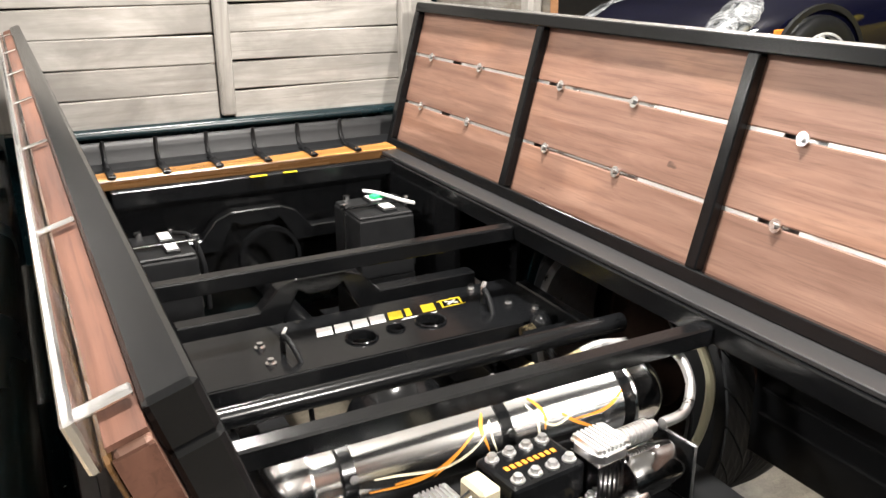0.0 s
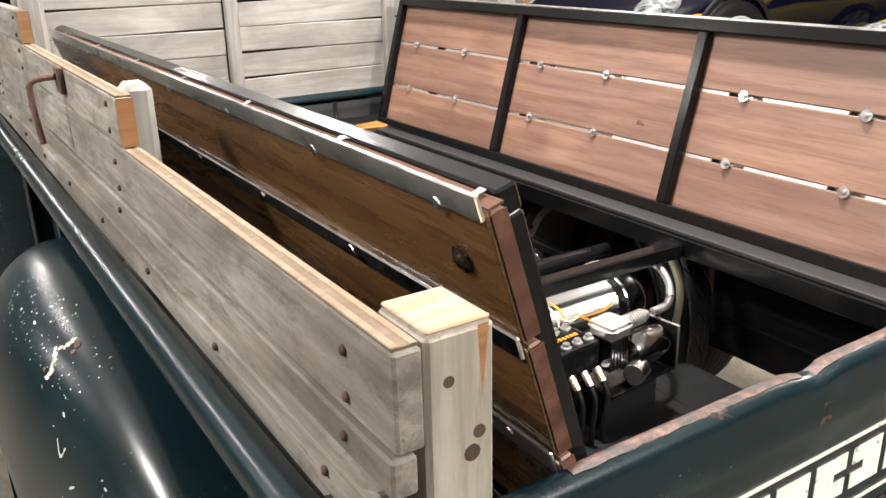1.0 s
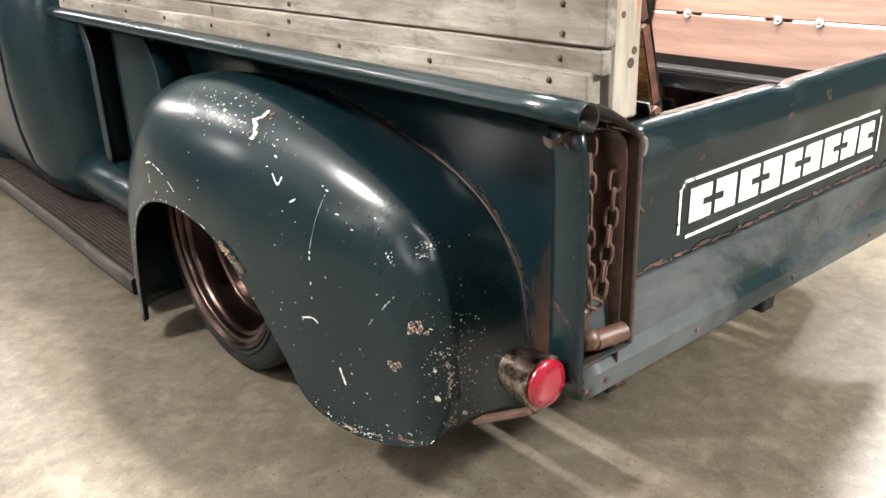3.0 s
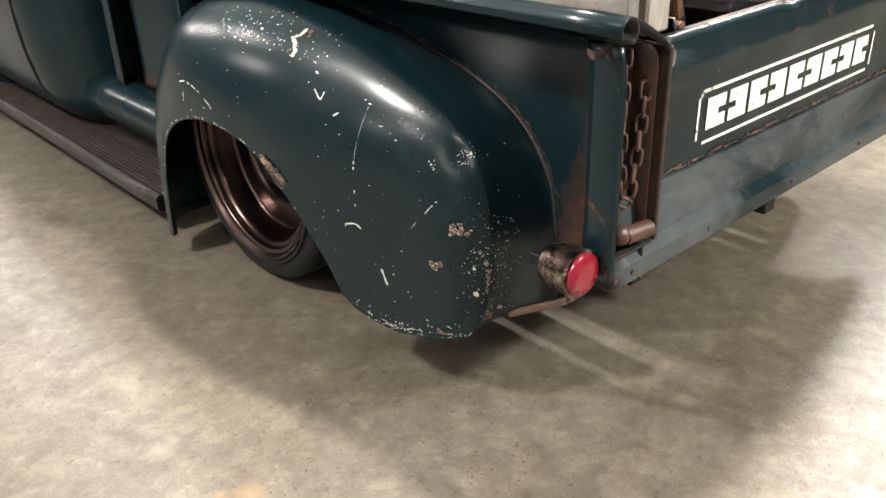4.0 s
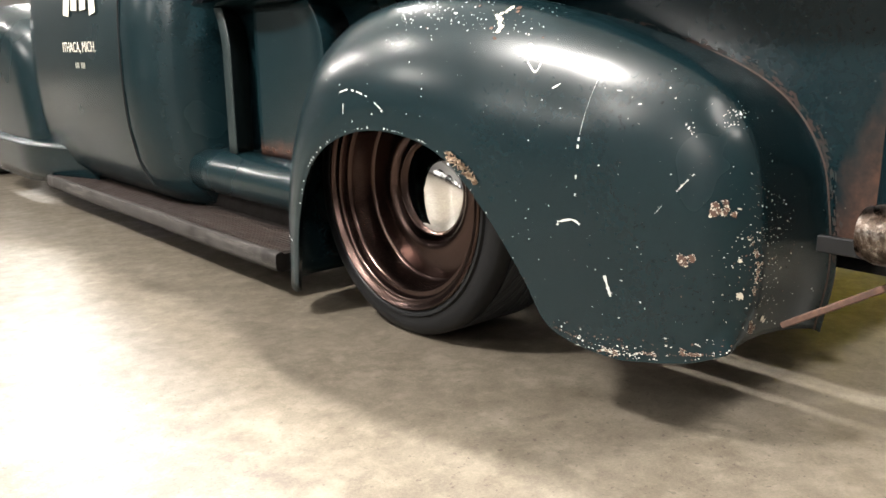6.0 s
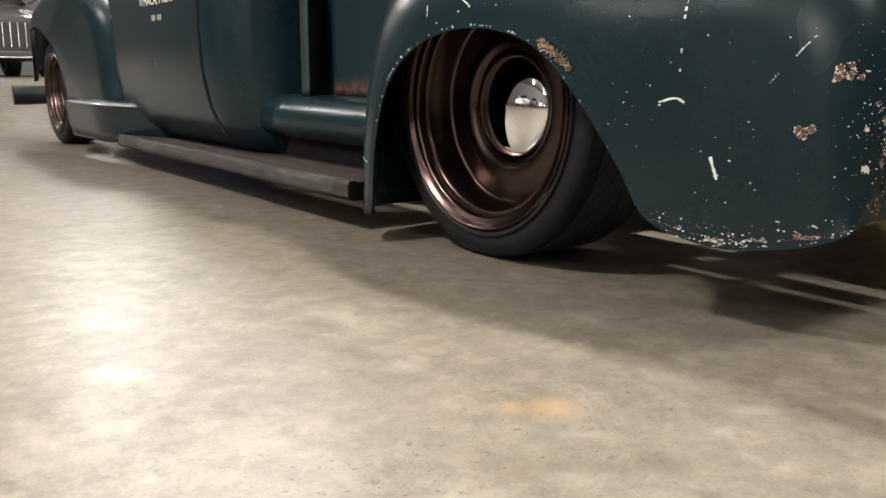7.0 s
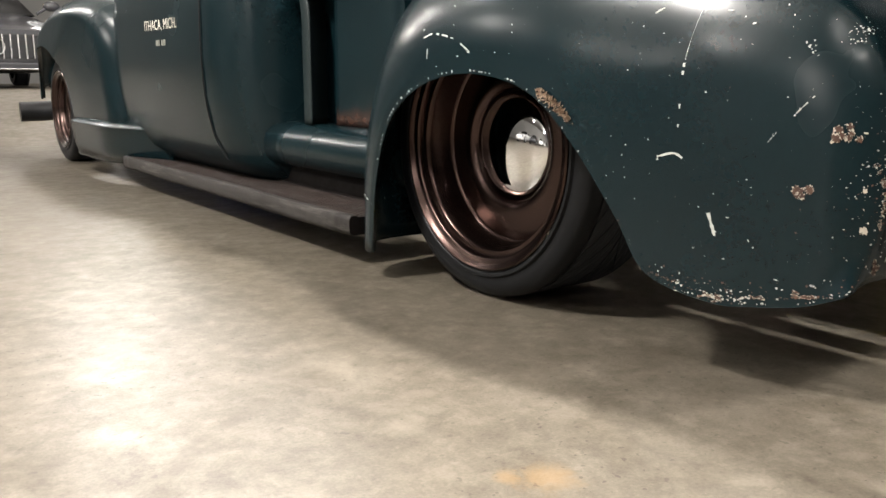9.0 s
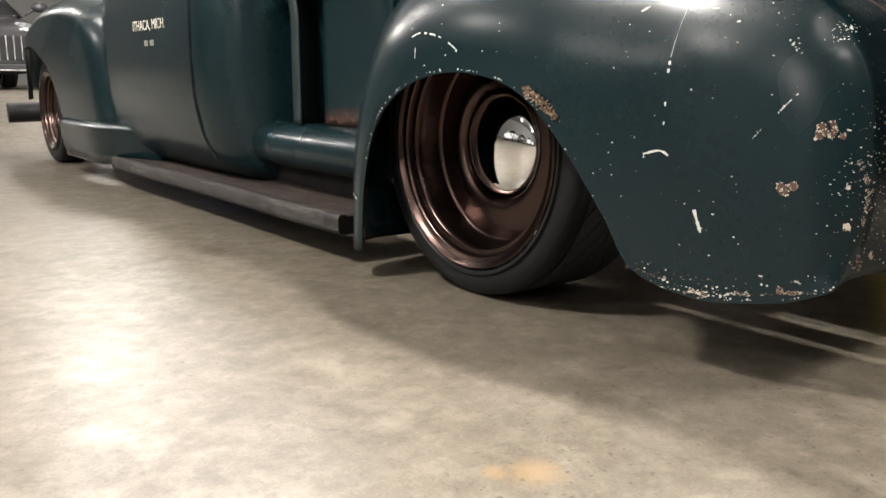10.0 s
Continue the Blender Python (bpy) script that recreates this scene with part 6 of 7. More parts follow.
# small fittings on the wooden rack and the lid
def rack_hook():
    t = thing("rack_hook", "bent rusty iron hook bolted to the side rack", "hook")
    part("plate", box((0.012, 0.045, 0.055), (-0.683, 1.30, 1.225), 0.003), RUST, t)
    part("hook", hose([(-0.69, 1.30, 1.232), (-0.715, 1.32, 1.228), (-0.735, 1.335, 1.218), (-0.738, 1.335, 1.19), (-0.735, 1.325, 1.13), (-0.733, 1.315, 1.095)], 0.0065, 6, 8), RUST, t, smooth=True)


rack_hook()
knob = part("lid_bolt", lathe([(0.001, -0.004), (0.006, -0.0035), (0.010, -0.0015), (0.012, 0.001), (0.016, 0.002), (0.016, 0.004), (0.001, 0.004)], 24), RUST_STEEL, lid_l, "domed carriage bolt head with washer", smooth=True, sharp=50)
knob.matrix_basis = at_l(0.10, w_l * 0.835, -0.020) @ Matrix.Rotation(radians(90), 4, "Y") @ Matrix.Rotation(math.pi, 4, "Z")


# ---------------------------------------------------------------- parked cars
def car(name, paint, label, m, height=1.0, grille=False, big=1.0):
    """A parked car: nose at x = 0 looking to -x, body along +x, standing on z = 0."""
    t = thing(name, label, "car", "parked cars")
    t.matrix_basis = m
    st = [(0.0, 0.50, 0.34, 0.52), (0.06, 0.70, 0.24, 0.60), (0.25, 0.82, 0.20, 0.68), (0.6, 0.88, 0.18, 0.76), (1.1, 0.90, 0.18, 0.84), (1.6, 0.90, 0.18, 0.90), (2.6, 0.90, 0.18, 0.92), (3.6, 0.90, 0.20, 0.90), (4.1, 0.84, 0.25, 0.84), (4.35, 0.66, 0.34, 0.70), (4.4, 0.5, 0.4, 0.6)]
    rows = []
    for x, w, z0, z1 in st:
        z1 *= height
        ring = []
        for k in range(28):
            a = 2 * math.pi * k / 28
            c, s = math.cos(a), math.sin(a)
            e = 0.45
            ring.append(Vector((x, w * math.copysign(abs(c) ** e, c), (z0 + z1) / 2 + (z1 - z0) / 2 * math.copysign(abs(s) ** (e * 1.3), s))))
        rows.append(ring)
    b = sheet(rows, True)
    b.faces.new([v for v in b.verts][:28])
    b.faces.new([v for v in b.verts][-28:])
    part("body", b, paint, t, smooth=True, sharp=70)
    rows = []
    for x, w, z in ((1.35, 0.74, 0.86), (1.9, 0.66, 1.22), (2.4, 0.62, 1.30), (3.0, 0.62, 1.26), (3.8, 0.70, 0.88)):
        rows.append([Vector((x, w * math.sin(radians(a)) * (1 if abs(a) > 60 else 1), 0.84 * height + (z - 0.84) * height * max(0, math.cos(radians(a))) ** 0.35)) for a in range(-90, 91, 15)])
    thick(part("cabin", sheet(rows), GLASS_DARK, t, "dark glazed cabin", smooth=True), 0.01)
    for x in (0.85, 3.35):
        for s in (-1, 1):
            mid = Matrix.Translation((x, s * 0.83, 0.33 * big)) @ Matrix.Rotation(radians(-90 * s), 4, "Z") @ Matrix.Diagonal((1, big, big, 1))
            w = part("wheel", lathe([(0.22, -0.10), (0.235, -0.108), (0.30, -0.112), (0.325, -0.09), (0.33, -0.07), (0.33, 0.08), (0.30, 0.105), (0.22, 0.10)], 36, mid), RUBBER, t, smooth=True)
            part("rim", lathe([(0.240, -0.108), (0.236, -0.114), (0.226, -0.112), (0.218, -0.06), (0.210, 0.05)], 36, mid), HEADLAMP, w, smooth=True)
            part("brake_disc", lathe([(0.15, -0.02), (0.15, -0.03), (0.001, -0.03)], 24, mid), BLACK_DULL, w)
            hub = part("hub", lathe([(0.045, -0.05), (0.045, -0.085), (0.03, -0.092), (0.001, -0.093)], 20, mid), HEADLAMP, w, smooth=True)
            for k in range(5):
                b = bmesh.new()
                rows = [[Vector((-0.082 - 0.012 * u, 0.03 + 0.195 * u, -(0.030 - 0.010 * math.sin(math.pi * u)) - 0.012 * u)), Vector((-0.094 - 0.014 * u, 0.03 + 0.195 * u, 0.0)), Vector((-0.082 - 0.012 * u, 0.03 + 0.195 * u, 0.030 - 0.010 * math.sin(math.pi * u) + 0.012 * u))] for u in (0.0, 0.25, 0.5, 0.75, 1.0)]
                sheet(rows, bm=b)
                bmesh.ops.transform(b, matrix=mid @ Matrix.Rotation(radians(72 * k + 12), 4, "X"), verts=b.verts)
                thick(part("spoke", b, HEADLAMP, w, smooth=True), 0.02)
            part("wheel_arch", lathe([(0.345, -0.02), (0.375, -0.02), (0.375, 0.012), (0.345, 0.012)], 36, Matrix.Translation((x, s * 0.90, 0.345 * big)) @ Matrix.Rotation(radians(90), 4, "Z") @ Matrix.Diagonal((1, big, big, 1))), BLACK_DULL, t, smooth=True)
    for s in (-1, 1):
        b = bmesh.new()
        bmesh.ops.create_uvsphere(b, u_segments=20, v_segments=12, radius=1.0)
        bmesh.ops.transform(b, matrix=Matrix.Translation((0.34, s * 0.62, 0.625 * height)) @ Matrix.Rotation(radians(-18 * s), 4, "Z") @ Matrix.Rotation(radians(-22), 4, "Y") @ Matrix.Diagonal((0.34, 0.17, 0.080, 1)), verts=b.verts)
        part("headlamp", b, LAMP_GLASS, t, "large clear headlamp", smooth=True)
        part("side_marker", box((0.16, 0.02, 0.05), (0.52, s * 0.872, 0.56 * height), 0.008), AMBER, t, "amber side marker")
        b = bmesh.new()
        bmesh.ops.create_uvsphere(b, u_segments=14, v_segments=8, radius=1.0)
        bmesh.ops.transform(b, matrix=Matrix.Translation((1.55, s * 1.0, 0.98 * height)) @ Matrix.Diagonal((0.06, 0.11, 0.07, 1)), verts=b.verts)
        part("mirror", b, paint, t, "door mirror", smooth=True)
        part("mirror_arm", rod((1.55, s * 0.80, 0.88 * height), (1.55, s * 0.94, 0.96 * height), 0.02, 8), paint, t)
    if grille:
        g = part("grille", box((0.05, 1.16, 0.31), (0.02, 0, 0.50), 0.02), BLACK_DULL, t, "wide dark radiator grille")
        part("badge_ring", lathe([(0.095, -0.01), (0.105, -0.016), (0.105, 0.016), (0.095, 0.01), (0.095, -0.01)], 28, Matrix.Translation((-0.025, 0, 0.50))), CHROME, g, "bright round badge ring", smooth=True)
        for k in range(13):
            part("grille_bar", box((0.03, 0.018, 0.29), (-0.012, -0.51 + 0.085 * k, 0.50), 0.005), CHROME, g, "bright upright bar")
        part("bumper", box((0.16, 1.60, 0.10), (0.06, 0, 0.27), 0.03, segments=2), paint, t)
        part("bumper_trim", box((0.03, 1.50, 0.018), (-0.03, 0, 0.235), 0.006), CHROME, t)
    return t


CAR_WHITE = material("white_car_paint", (0.7, 0.7, 0.7), 0.15)
car("sports_car", CAR_BLUE, "midnight blue sports car with clear oval headlamps", Matrix.Translation((4.3, 5.5, 0)) @ Matrix.Diagonal((1.2, 1.2, 1.2, 1)), 1.25, big=1.22)
car("coupe", CAR_YELLOW, "bright yellow coupe parked beside the blue car", Matrix.Translation((4.9, 2.55, 0)) @ Matrix.Diagonal((1.1, 1.1, 1.1, 1)))
car("saloon_car", CAR_GREY, "graphite grey saloon car with upright chrome grille bars", Matrix.Translation((-0.35, 11.0, RAMP)) @ Matrix.Rotation(radians(90), 4, "Z"), 1.12, True)
car("estate_car", CAR_NAVY, "dark blue car parked beyond the truck", Matrix.Translation((2.6, 9.4, 0)) @ Matrix.Rotation(radians(90), 4, "Z"), 1.15)
for y, paint, label in ((-4.6, CAR_GREY, "graphite car parked across the garage aisle"), (-1.5, CAR_WHITE, "white car parked across the garage aisle"), (1.5, CAR_WHITE, "white car parked across the garage aisle"), (4.6, CAR_GREY, "graphite car parked across the garage aisle"), (7.7, CAR_WHITE, "white car parked across the garage aisle")):
    car("parked_car", paint, label, Matrix.Translation((-9.0, y, 0)) @ Matrix.Rotation(math.pi, 4, "Z"))


# ---------------------------------------------------------------- chips, scratches and rust on the paint
from mathutils.bvhtree import BVHTree

bpy.context.view_layer.update()
FENDER = BVHTree.FromObject(fender_left, bpy.context.evaluated_depsgraph_get())
CHIP_RNG = random.Random(41)


def on_fender(y, z):
    """The point of the fender's outer face at (y, z) and the direction out of it."""
    hit = FENDER.ray_cast(Vector((-1.6, y, z)), Vector((1, 0, 0)))
    if hit[0] is None:
        hit = FENDER.find_nearest(Vector((-0.95, y, z)))
    n = hit[1].normalized()
    return hit[0], n if n.x < 0 else -n


def lay(p, n, lift=0.0007):
    """Lays a point on the fender's face."""
    q = FENDER.find_nearest(p + n * 0.004)
    return q[0] + n * lift


def on_corner(s, z):
    """The same round the fender's rear corner; s runs from the side to the rear wall."""
    hit = FENDER.ray_cast(Vector((-0.74 + 0.707 * s - 0.6, 0.31 - 0.707 * s - 0.6, z)), Vector((0.707, 0.707, 0)))
    return None if hit[0] is None else (hit[0], hit[1].normalized() if hit[1].x + hit[1].y < 0 else -hit[1].normalized())


def chip(b, y, z, w, h=None, ragged=0.45, turn=None, lift=0.0007, corner=False):
    """A ragged flake of missing paint, w by h metres."""
    spot = on_corner(y, z) if corner else on_fender(y, z)
    if spot is None:
        return
    p, n = spot
    e1 = n.cross(Vector((0, 0, 1))).normalized()
    e2 = n.cross(e1)
    h = w * CHIP_RNG.uniform(0.5, 1.0) if h is None else h
    t = CHIP_RNG.uniform(-0.6, 0.6) if turn is None else turn
    k = 6 if w < 0.004 else 13 if w < 0.012 else 19
    mid = b.verts.new(lay(p, n, lift))
    ring = []
    for j in range(k):
        a = 2 * math.pi * j / k
        r = 1 - ragged * CHIP_RNG.random() ** 0.8
        u, v = w / 2 * r * math.cos(a), h / 2 * r * math.sin(a)
        u, v = u * math.cos(t) - v * math.sin(t), u * math.sin(t) + v * math.cos(t)
        ring.append(b.verts.new(lay(p + e1 * u + e2 * v, n, lift)))
    for j in range(k):
        b.faces.new((mid, ring[j], ring[(j + 1) % k]))


def scratch(b, points, width, gaps=0.0, lift=0.0008):
    """A thin uneven scratch through (y, z) points, broken where gaps asks for it."""
    path = spline([(0, y, z) for y, z in points], 7)
    last = None
    for q, r in zip(path, path[1:]):
        p, n = on_fender(q.y, q.z)
        d = Vector((0, r.y - q.y, r.z - q.z)).normalized()
        across = n.cross(d).normalized() * width * CHIP_RNG.uniform(0.25, 0.75)
        pair = (b.verts.new(lay(p + across, n, lift)), b.verts.new(lay(p - across, n, lift)))
        if last is not None and CHIP_RNG.random() > gaps:
            b.faces.new((last[0], last[1], pair[1], pair[0]))
        last = pair


def fender_wear():
    def one(name, mat, make, *args, **more):
        b = bmesh.new()
        make(b, *args, **more)
        part(name, b, mat, fender_left)

    white, cream, brown = bmesh.new(), bmesh.new(), bmesh.new()
    for y, z, w in ((0.965, 0.847, 0.016), (1.004, 0.855, 0.007), (1.047, 0.847, 0.011), (1.145, 0.85, 0.007), (0.964, 0.871, 0.010), (0.934, 0.875, 0.010),
                    (1.043, 0.742, 0.006), (1.123, 0.629, 0.012), (1.032, 0.626, 0.006), (1.25, 0.597, 0.009), (1.315, 0.685, 0.008), (1.398, 0.695, 0.006),
                    (0.745, 0.754, 0.010), (0.659, 0.343, 0.007), (0.69, 0.588, 0.008), (0.53, 0.549, 0.007), (0.399, 0.607, 0.006), (0.536, 0.811, 0.010),
                    (0.616, 0.423, 0.007), (0.476, 0.327, 0.009), (0.436, 0.29, 0.008), (0.385, 0.226, 0.012), (1.164, 0.62, 0.010), (1.114, 0.852, 0.008)):
        one("paint_chip", CHIP_WHITE, chip, y, z, w, w * CHIP_RNG.uniform(0.35, 0.9), 0.7)
    for y, z, w, h in ((0.645, 0.696, 0.026, 0.006), (0.512, 0.69, 0.016, 0.003), (0.466, 0.666, 0.010, 0.004), (0.52, 0.805, 0.012, 0.005), (0.70, 0.846, 0.016, 0.006)):
        one("paint_chip", CHIP_WHITE, chip, y, z, w, h)
    crown = bmesh.new()
    for k in range(16):
        t = k / 15
        chip(crown, 0.828 + 0.010 * math.sin(5 * t) + CHIP_RNG.gauss(0, 0.004), 0.856 - 0.052 * t, CHIP_RNG.uniform(0.010, 0.022), CHIP_RNG.uniform(0.008, 0.016), 0.65, lift=0.0010)
    part("primer_patch", crown, PRIMER, fender_left, "cream primer showing on the fender's crown")
    for y, z, w in ((0.811, 0.853, 0.018), (0.806, 0.845, 0.014), (0.842, 0.812, 0.014), (0.914, 0.861, 0.010), (0.821, 0.791, 0.012), (0.842, 0.838, 0.008)):
        one("rust_spot", RUST, chip, y, z, w, lift=0.0012)
    one("scratch", CHIP_WHITE, scratch, [(1.311, 0.666), (1.265, 0.674), (1.183, 0.66), (1.115, 0.628)], 0.0035, 0.25)
    one("scratch", CHIP_WHITE, scratch, [(1.29, 0.64), (1.29, 0.61)], 0.003)
    one("scratch", CHIP_WHITE, scratch, [(0.723, 0.742), (0.70, 0.723), (0.691, 0.743)], 0.004)
    one("scratch", CHIP_WHITE, scratch, [(0.556, 0.725), (0.564, 0.68), (0.570, 0.64), (0.575, 0.60)], 0.0008, 0.12)
    one("scratch", CHIP_WHITE, scratch, [(0.575, 0.60), (0.577, 0.55), (0.578, 0.496), (0.579, 0.46)], 0.0035, 0.68)
    one("scratch", CHIP_WHITE, scratch, [(0.617, 0.428), (0.583, 0.436), (0.56, 0.424)], 0.004, 0.15)
    one("scratch", CHIP_WHITE, scratch, [(0.511, 0.332), (0.504, 0.312), (0.495, 0.288)], 0.0055, 0.05)
    one("scratch", CHIP_WHITE, scratch, [(0.381, 0.509), (0.369, 0.525), (0.350, 0.548)], 0.0022, 0.35)
    one("scratch", CHIP_WHITE, scratch, [(0.419, 0.464), (0.408, 0.478), (0.396, 0.494)], 0.0018, 0.6)
    def patch(y, z, w, h, count, corner=False):
        """A rust patch with a cream rim: broken flakes laid over paler ones."""
        for k in range(count):
            a, r = CHIP_RNG.uniform(0, 6.28), CHIP_RNG.random() ** 0.6
            py, pz = y + 0.36 * w * r * math.cos(a), z + 0.36 * h * r * math.sin(a)
            f = CHIP_RNG.uniform(0.28, 0.5)
            chip(cream, py, pz, w * f, h * f, 0.75, lift=0.0009, corner=corner)
            chip(brown, py, pz, w * f * 0.86, h * f * 0.86, 0.7, lift=0.0014, corner=corner)
    for y, z, w, h, count in ((0.303, 0.479, 0.050, 0.052, 9), (0.354, 0.38, 0.042, 0.048, 8), (0.494, 0.174, 0.06, 0.016, 6), (0.419, 0.19, 0.05, 0.014, 5), (0.337, 0.205, 0.06, 0.018, 6)):
        patch(y, z, w, h, count)
    # a long curved rust streak round the rear corner and pale flakes beside it
    for k in range(12):
        t = k / 11
        patch(0.012 + 0.022 * math.sin(2.6 * t), 0.435 - 0.105 * t, 0.020, 0.024, 2, True)
    patch(0.030, 0.262, 0.034, 0.045, 8, True)
    for a, z, w, h in ((0.0, 0.392, 0.012, 0.014), (0.004, 0.327, 0.017, 0.022), (0.055, 0.275, 0.016, 0.020), (0.06, 0.268, 0.010, 0.016), (-0.006, 0.486, 0.010, 0.006)):
        b = bmesh.new()
        chip(b, a, z, w, h, 0.6, lift=0.0016, corner=True)
        part("primer_patch", b, PRIMER, fender_left)
    one("scratch", CHIP_WHITE, scratch, [(1.595, 0.232), (1.63, 0.240), (1.66, 0.238)], 0.004, 0.3)
    for y, z, w, h in ((0.50, 0.178, 0.034, 0.008), (0.44, 0.184, 0.020, 0.007)):
        one("paint_chip", CHIP_WHITE, chip, y, z, w, h, 0.75)
    # fine specks: over the face, thick at the rear corner, along the lower edge and the arch
    for k in range(250):
        y, z = CHIP_RNG.uniform(0.22, 1.55), CHIP_RNG.uniform(0.24, 0.86)
        if z < 0.62 and 0.75 < y:
            continue
        chip(white if CHIP_RNG.random() < 0.7 else brown, y, z, CHIP_RNG.choice((0.0015, 0.002, 0.002, 0.003, 0.005)), ragged=0.7)
    for k in range(420):
        a, z = CHIP_RNG.gauss(0.045, 0.035), CHIP_RNG.gauss(0.40, 0.075)
        if 0.25 < z < 0.60:
            chip(CHIP_RNG.choice((white, white, brown, cream)), a, z, CHIP_RNG.choice((0.0015, 0.002, 0.003, 0.005)), ragged=0.6, lift=0.0009, corner=True)
    for k in range(150):
        y = CHIP_RNG.uniform(0.25, 0.62)
        z = float(np.interp(y, (0.25, 0.38, 0.50, 0.62), (0.218, 0.188, 0.173, 0.20))) + 0.03 * CHIP_RNG.random() ** 3
        chip(CHIP_RNG.choice((white, brown, brown, brown)), y, z + 0.004, CHIP_RNG.uniform(0.002, 0.007), ragged=0.6, lift=0.0009)
    for k in range(45):
        chip(white, CHIP_RNG.gauss(0.49, 0.045), 0.176 + 0.020 * CHIP_RNG.random() ** 2, CHIP_RNG.uniform(0.002, 0.008), ragged=0.7, lift=0.0010)
    for k in range(90):
        y, z = CHIP_RNG.gauss(0.93, 0.13), CHIP_RNG.gauss(0.845, 0.025)
        if z < 0.885:
            chip(white if CHIP_RNG.random() < 0.75 else brown, y, z, CHIP_RNG.uniform(0.002, 0.006))
    for k in range(120):
        y, z = CHIP_RNG.uniform(0.70, 1.16), 0.882 - 0.075 * CHIP_RNG.random() ** 1.7
        w = CHIP_RNG.choice((0.002, 0.002, 0.003, 0.007))
        chip(white if CHIP_RNG.random() < 0.85 else cream, y, z, w, w * CHIP_RNG.uniform(0.2, 0.6), 0.6, CHIP_RNG.uniform(-1.5, 1.5))
    for k in range(60):
        a, r = CHIP_RNG.uniform(0, 6.28), CHIP_RNG.gauss(0.013, 0.007)
        chip(white, 0.31 + r * math.cos(a), 0.65 + 1.25 * r * math.sin(a), CHIP_RNG.uniform(0.002, 0.006), ragged=0.6)
    arch = spline([(0, y, z) for y, z in I_LINE], 12)
    for k in range(60):
        q = CHIP_RNG.choice(arch[12:])
        chip(CHIP_RNG.choice((white, brown)), q.y, q.z + 0.006, CHIP_RNG.uniform(0.002, 0.005), lift=0.0009)
    for k in range(34):
        q = arch[CHIP_RNG.randrange(12, 76)]
        w = CHIP_RNG.uniform(0.003, 0.010)
        chip(white, q.y + 0.004, q.z + 0.007, w, w * CHIP_RNG.uniform(0.4, 1.0), 0.7, lift=0.0010)
    # a frayed tan tuft of seam filler on the edge of the arch
    tuft = bmesh.new()
    for k in range(260):
        t = CHIP_RNG.random()
        root, n = on_fender(0.905 - 0.085 * t - 0.012 * CHIP_RNG.random(), 0.540 - 0.060 * t + 0.002 + 0.020 * CHIP_RNG.random() * math.sin(0.4 + 2.4 * t))
        d = (n * CHIP_RNG.uniform(0.2, 0.9) + Vector((0, CHIP_RNG.gauss(-0.15, 0.6), CHIP_RNG.gauss(0.2, 0.6)))).normalized()
        side = n.cross(d).normalized() * CHIP_RNG.uniform(0.0010, 0.0024)
        tip = root + d * CHIP_RNG.uniform(0.004, 0.011)
        tuft.faces.new([tuft.verts.new(p) for p in (root - side + n * 0.0007, root + side + n * 0.0007, tip + side * 0.5 + n * 0.001, tip - side * 0.3 + n * 0.001)])
    tagged(part("seam_filler", tuft, FILLER, fender_left, "frayed tan seam filler on the arch edge"), kind="stuff")
    for name, b, mat, label in (("paint_specks", white, CHIP_WHITE, "pale fine specks in the fender paint"), ("primer_specks", cream, PRIMER, "cream primer specks showing through"), ("rust_specks", brown, RUST, "brown rust specks in the fender paint")):
        tagged(part(name, b, mat, fender_left), label, kind="stuff")


fender_wear()


def flake(b, p, e1, e2, w, h, ragged=0.6):
    """A ragged flat flake at p, spread along e1 and e2."""
    k = 9
    ring = [b.verts.new(p + e1 * (w / 2 * r * math.cos(a)) + e2 * (h / 2 * r * math.sin(a))) for a, r in ((2 * math.pi * j / k, 1 - ragged * CHIP_RNG.random()) for j in range(k))]
    b.faces.new(ring)


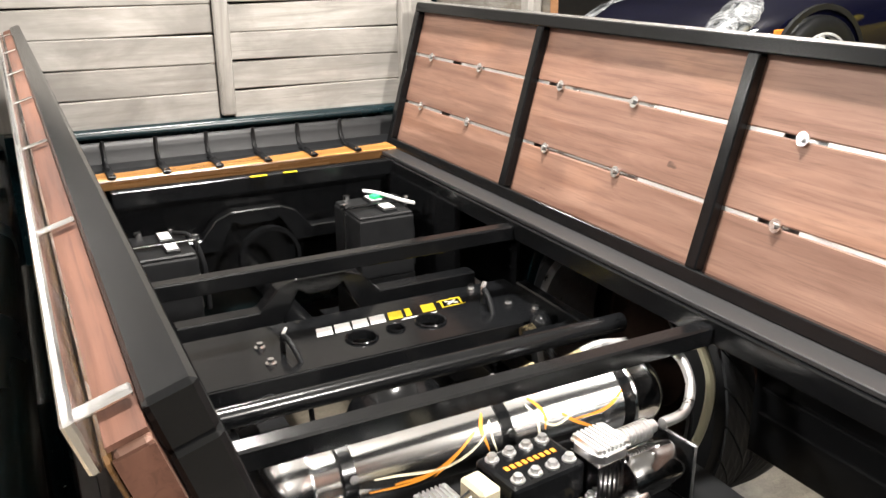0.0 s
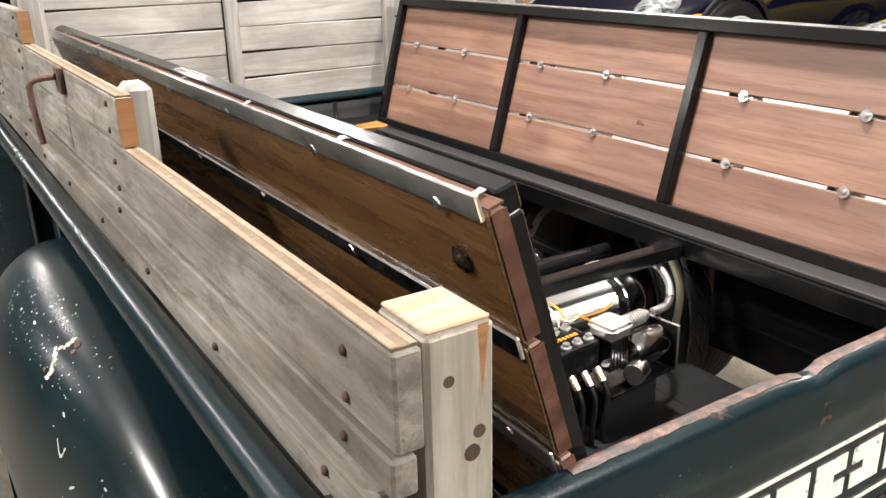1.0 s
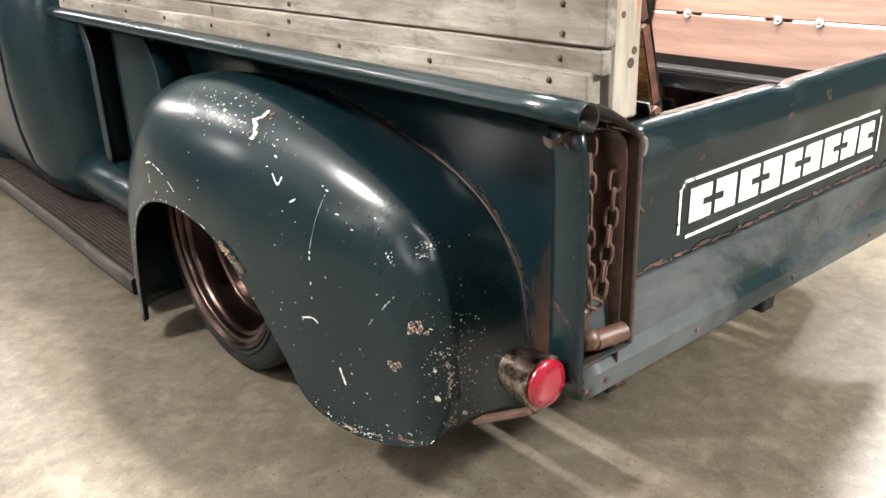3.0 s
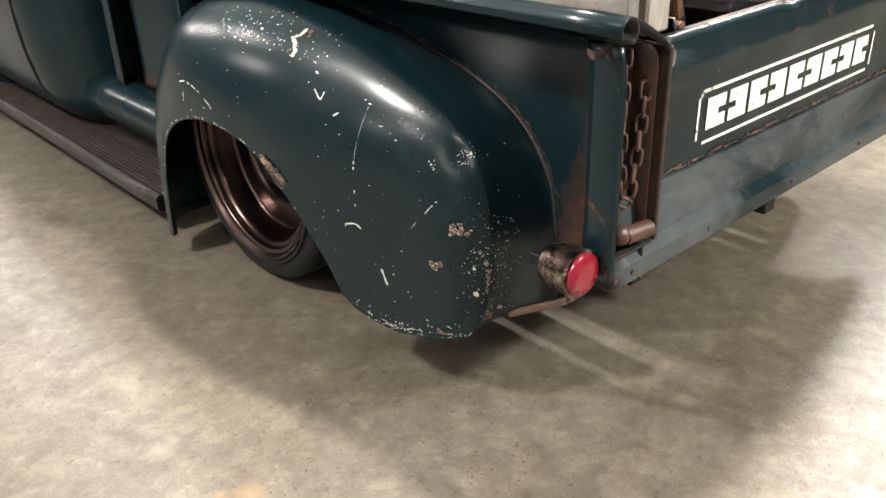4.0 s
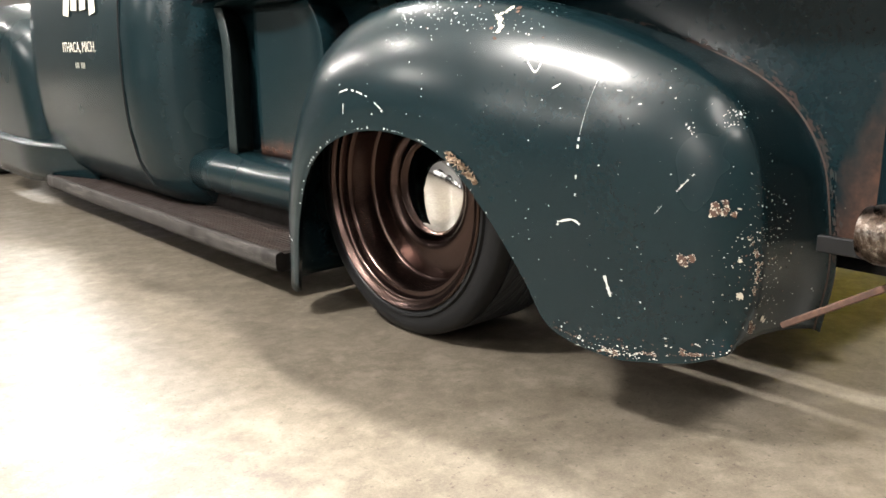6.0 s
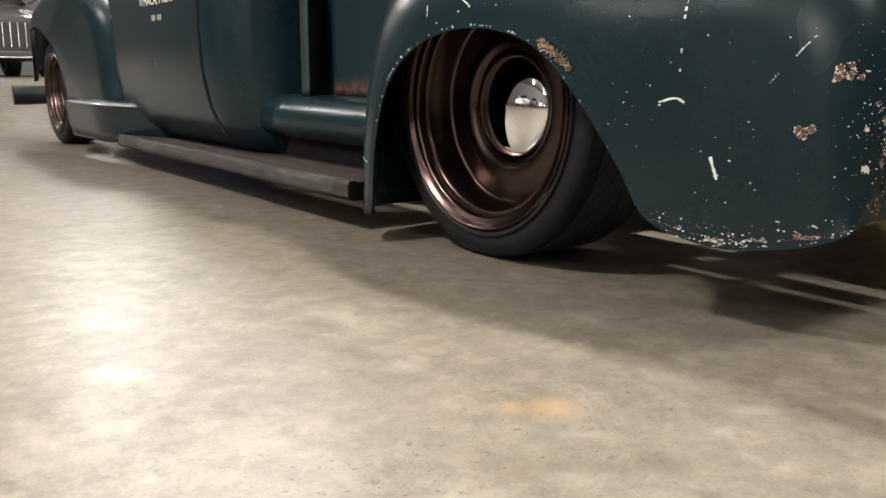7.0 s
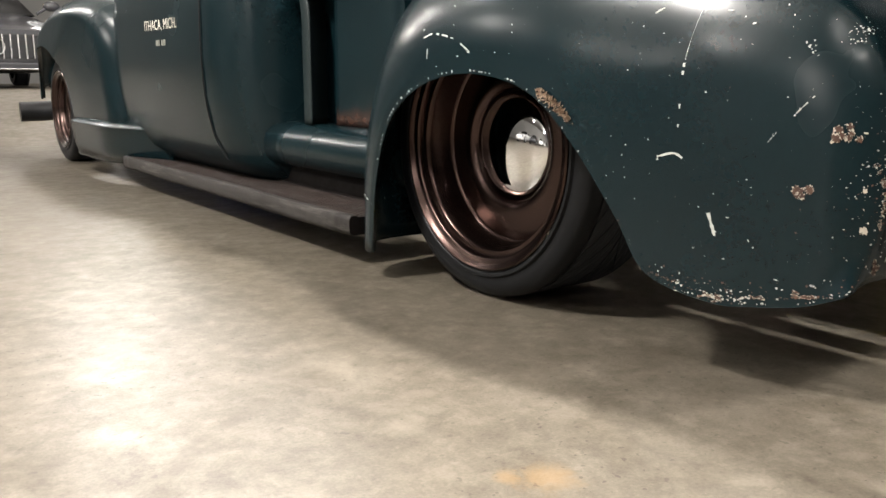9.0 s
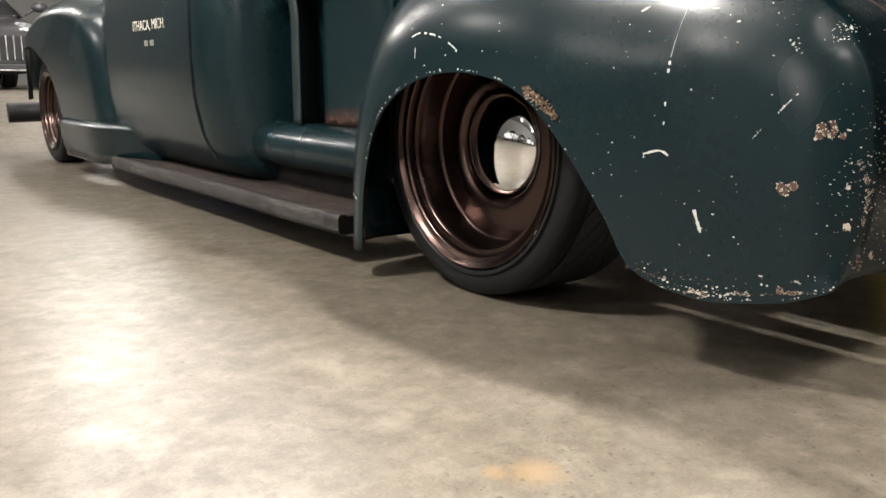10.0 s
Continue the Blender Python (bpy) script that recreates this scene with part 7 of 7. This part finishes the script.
def body_rust():
    ey, ez, ex = Vector((0, 1, 0)), Vector((0, 0, 1)), Vector((1, 0, 0))
    # rust on the tailgate: top edge, bottom seam and a pale undercoat patch on the sill
    b = bmesh.new()
    for k in range(150):
        x = CHIP_RNG.uniform(GX0 + 0.02, GX1 - 0.02)
        flake(b, Vector((x, -0.0022 + 0.00002 * (k % 10), 0.6035 + 0.008 * CHIP_RNG.random() ** 2)), ex, ez, CHIP_RNG.uniform(0.01, 0.05), CHIP_RNG.uniform(0.003, 0.010))
    tagged(part("rust_specks", b, RUST, gate), "rust along the bottom edge of the tailgate", kind="stuff")
    rows = []
    for x in np.linspace(GX0 + 0.10, GX1 - 0.03, 90):
        dent = 0.012 * math.exp(-((x - 0.02) / 0.03) ** 2)
        a0, a1 = 66 + 7 * CHIP_RNG.random(), 120 + 12 * CHIP_RNG.random()
        rows.append([Vector((x, 0.018 - 0.0228 * math.cos(radians(a)) + 0.0006 * math.sin(9 * x + 4.4), 0.885 - dent + 0.0228 * math.sin(radians(a)))) for a in np.linspace(a0, a1, 5)])
    part("edge_rust", sheet(rows), RUST_PINK, gate, "pinkish brown rust on the rolled top edge", smooth=True)
    b = bmesh.new()
    for k in range(420):
        n = CHIP_RNG.randrange(4, len(SEAM) - 6)
        p, q = Vector(SEAM[n]), Vector(SEAM[n + 1])
        p = p.lerp(q, CHIP_RNG.random())
        along = (q - Vector(SEAM[n])).normalized()
        away = Vector((0, -along.z, along.y))
        away = away if away.z > 0 or away.y < -0.5 else -away
        flake(b, Vector((SIDE - 0.0043 - 0.000001 * k, p.y, p.z)) + away * abs(CHIP_RNG.gauss(0.002, 0.009)), along, away, CHIP_RNG.uniform(0.004, 0.03), CHIP_RNG.uniform(0.002, 0.010))
    tagged(part("seam_rust", b, RUST_STAIN, side_left), "brown rust smeared along the fender seam", kind="stuff")


RUST_PINK = material("pinkish_edge_rust", (0.22, 0.11, 0.09), 0.45)
out(RUST_PINK, ramp(RUST_PINK, noise_tex(RUST_PINK, coords(RUST_PINK), 60, 6, 0.7), [(0.38, (0.014, 0.022, 0.021)), (0.50, (0.065, 0.032, 0.027)), (0.68, (0.17, 0.095, 0.08))]))
body_rust()
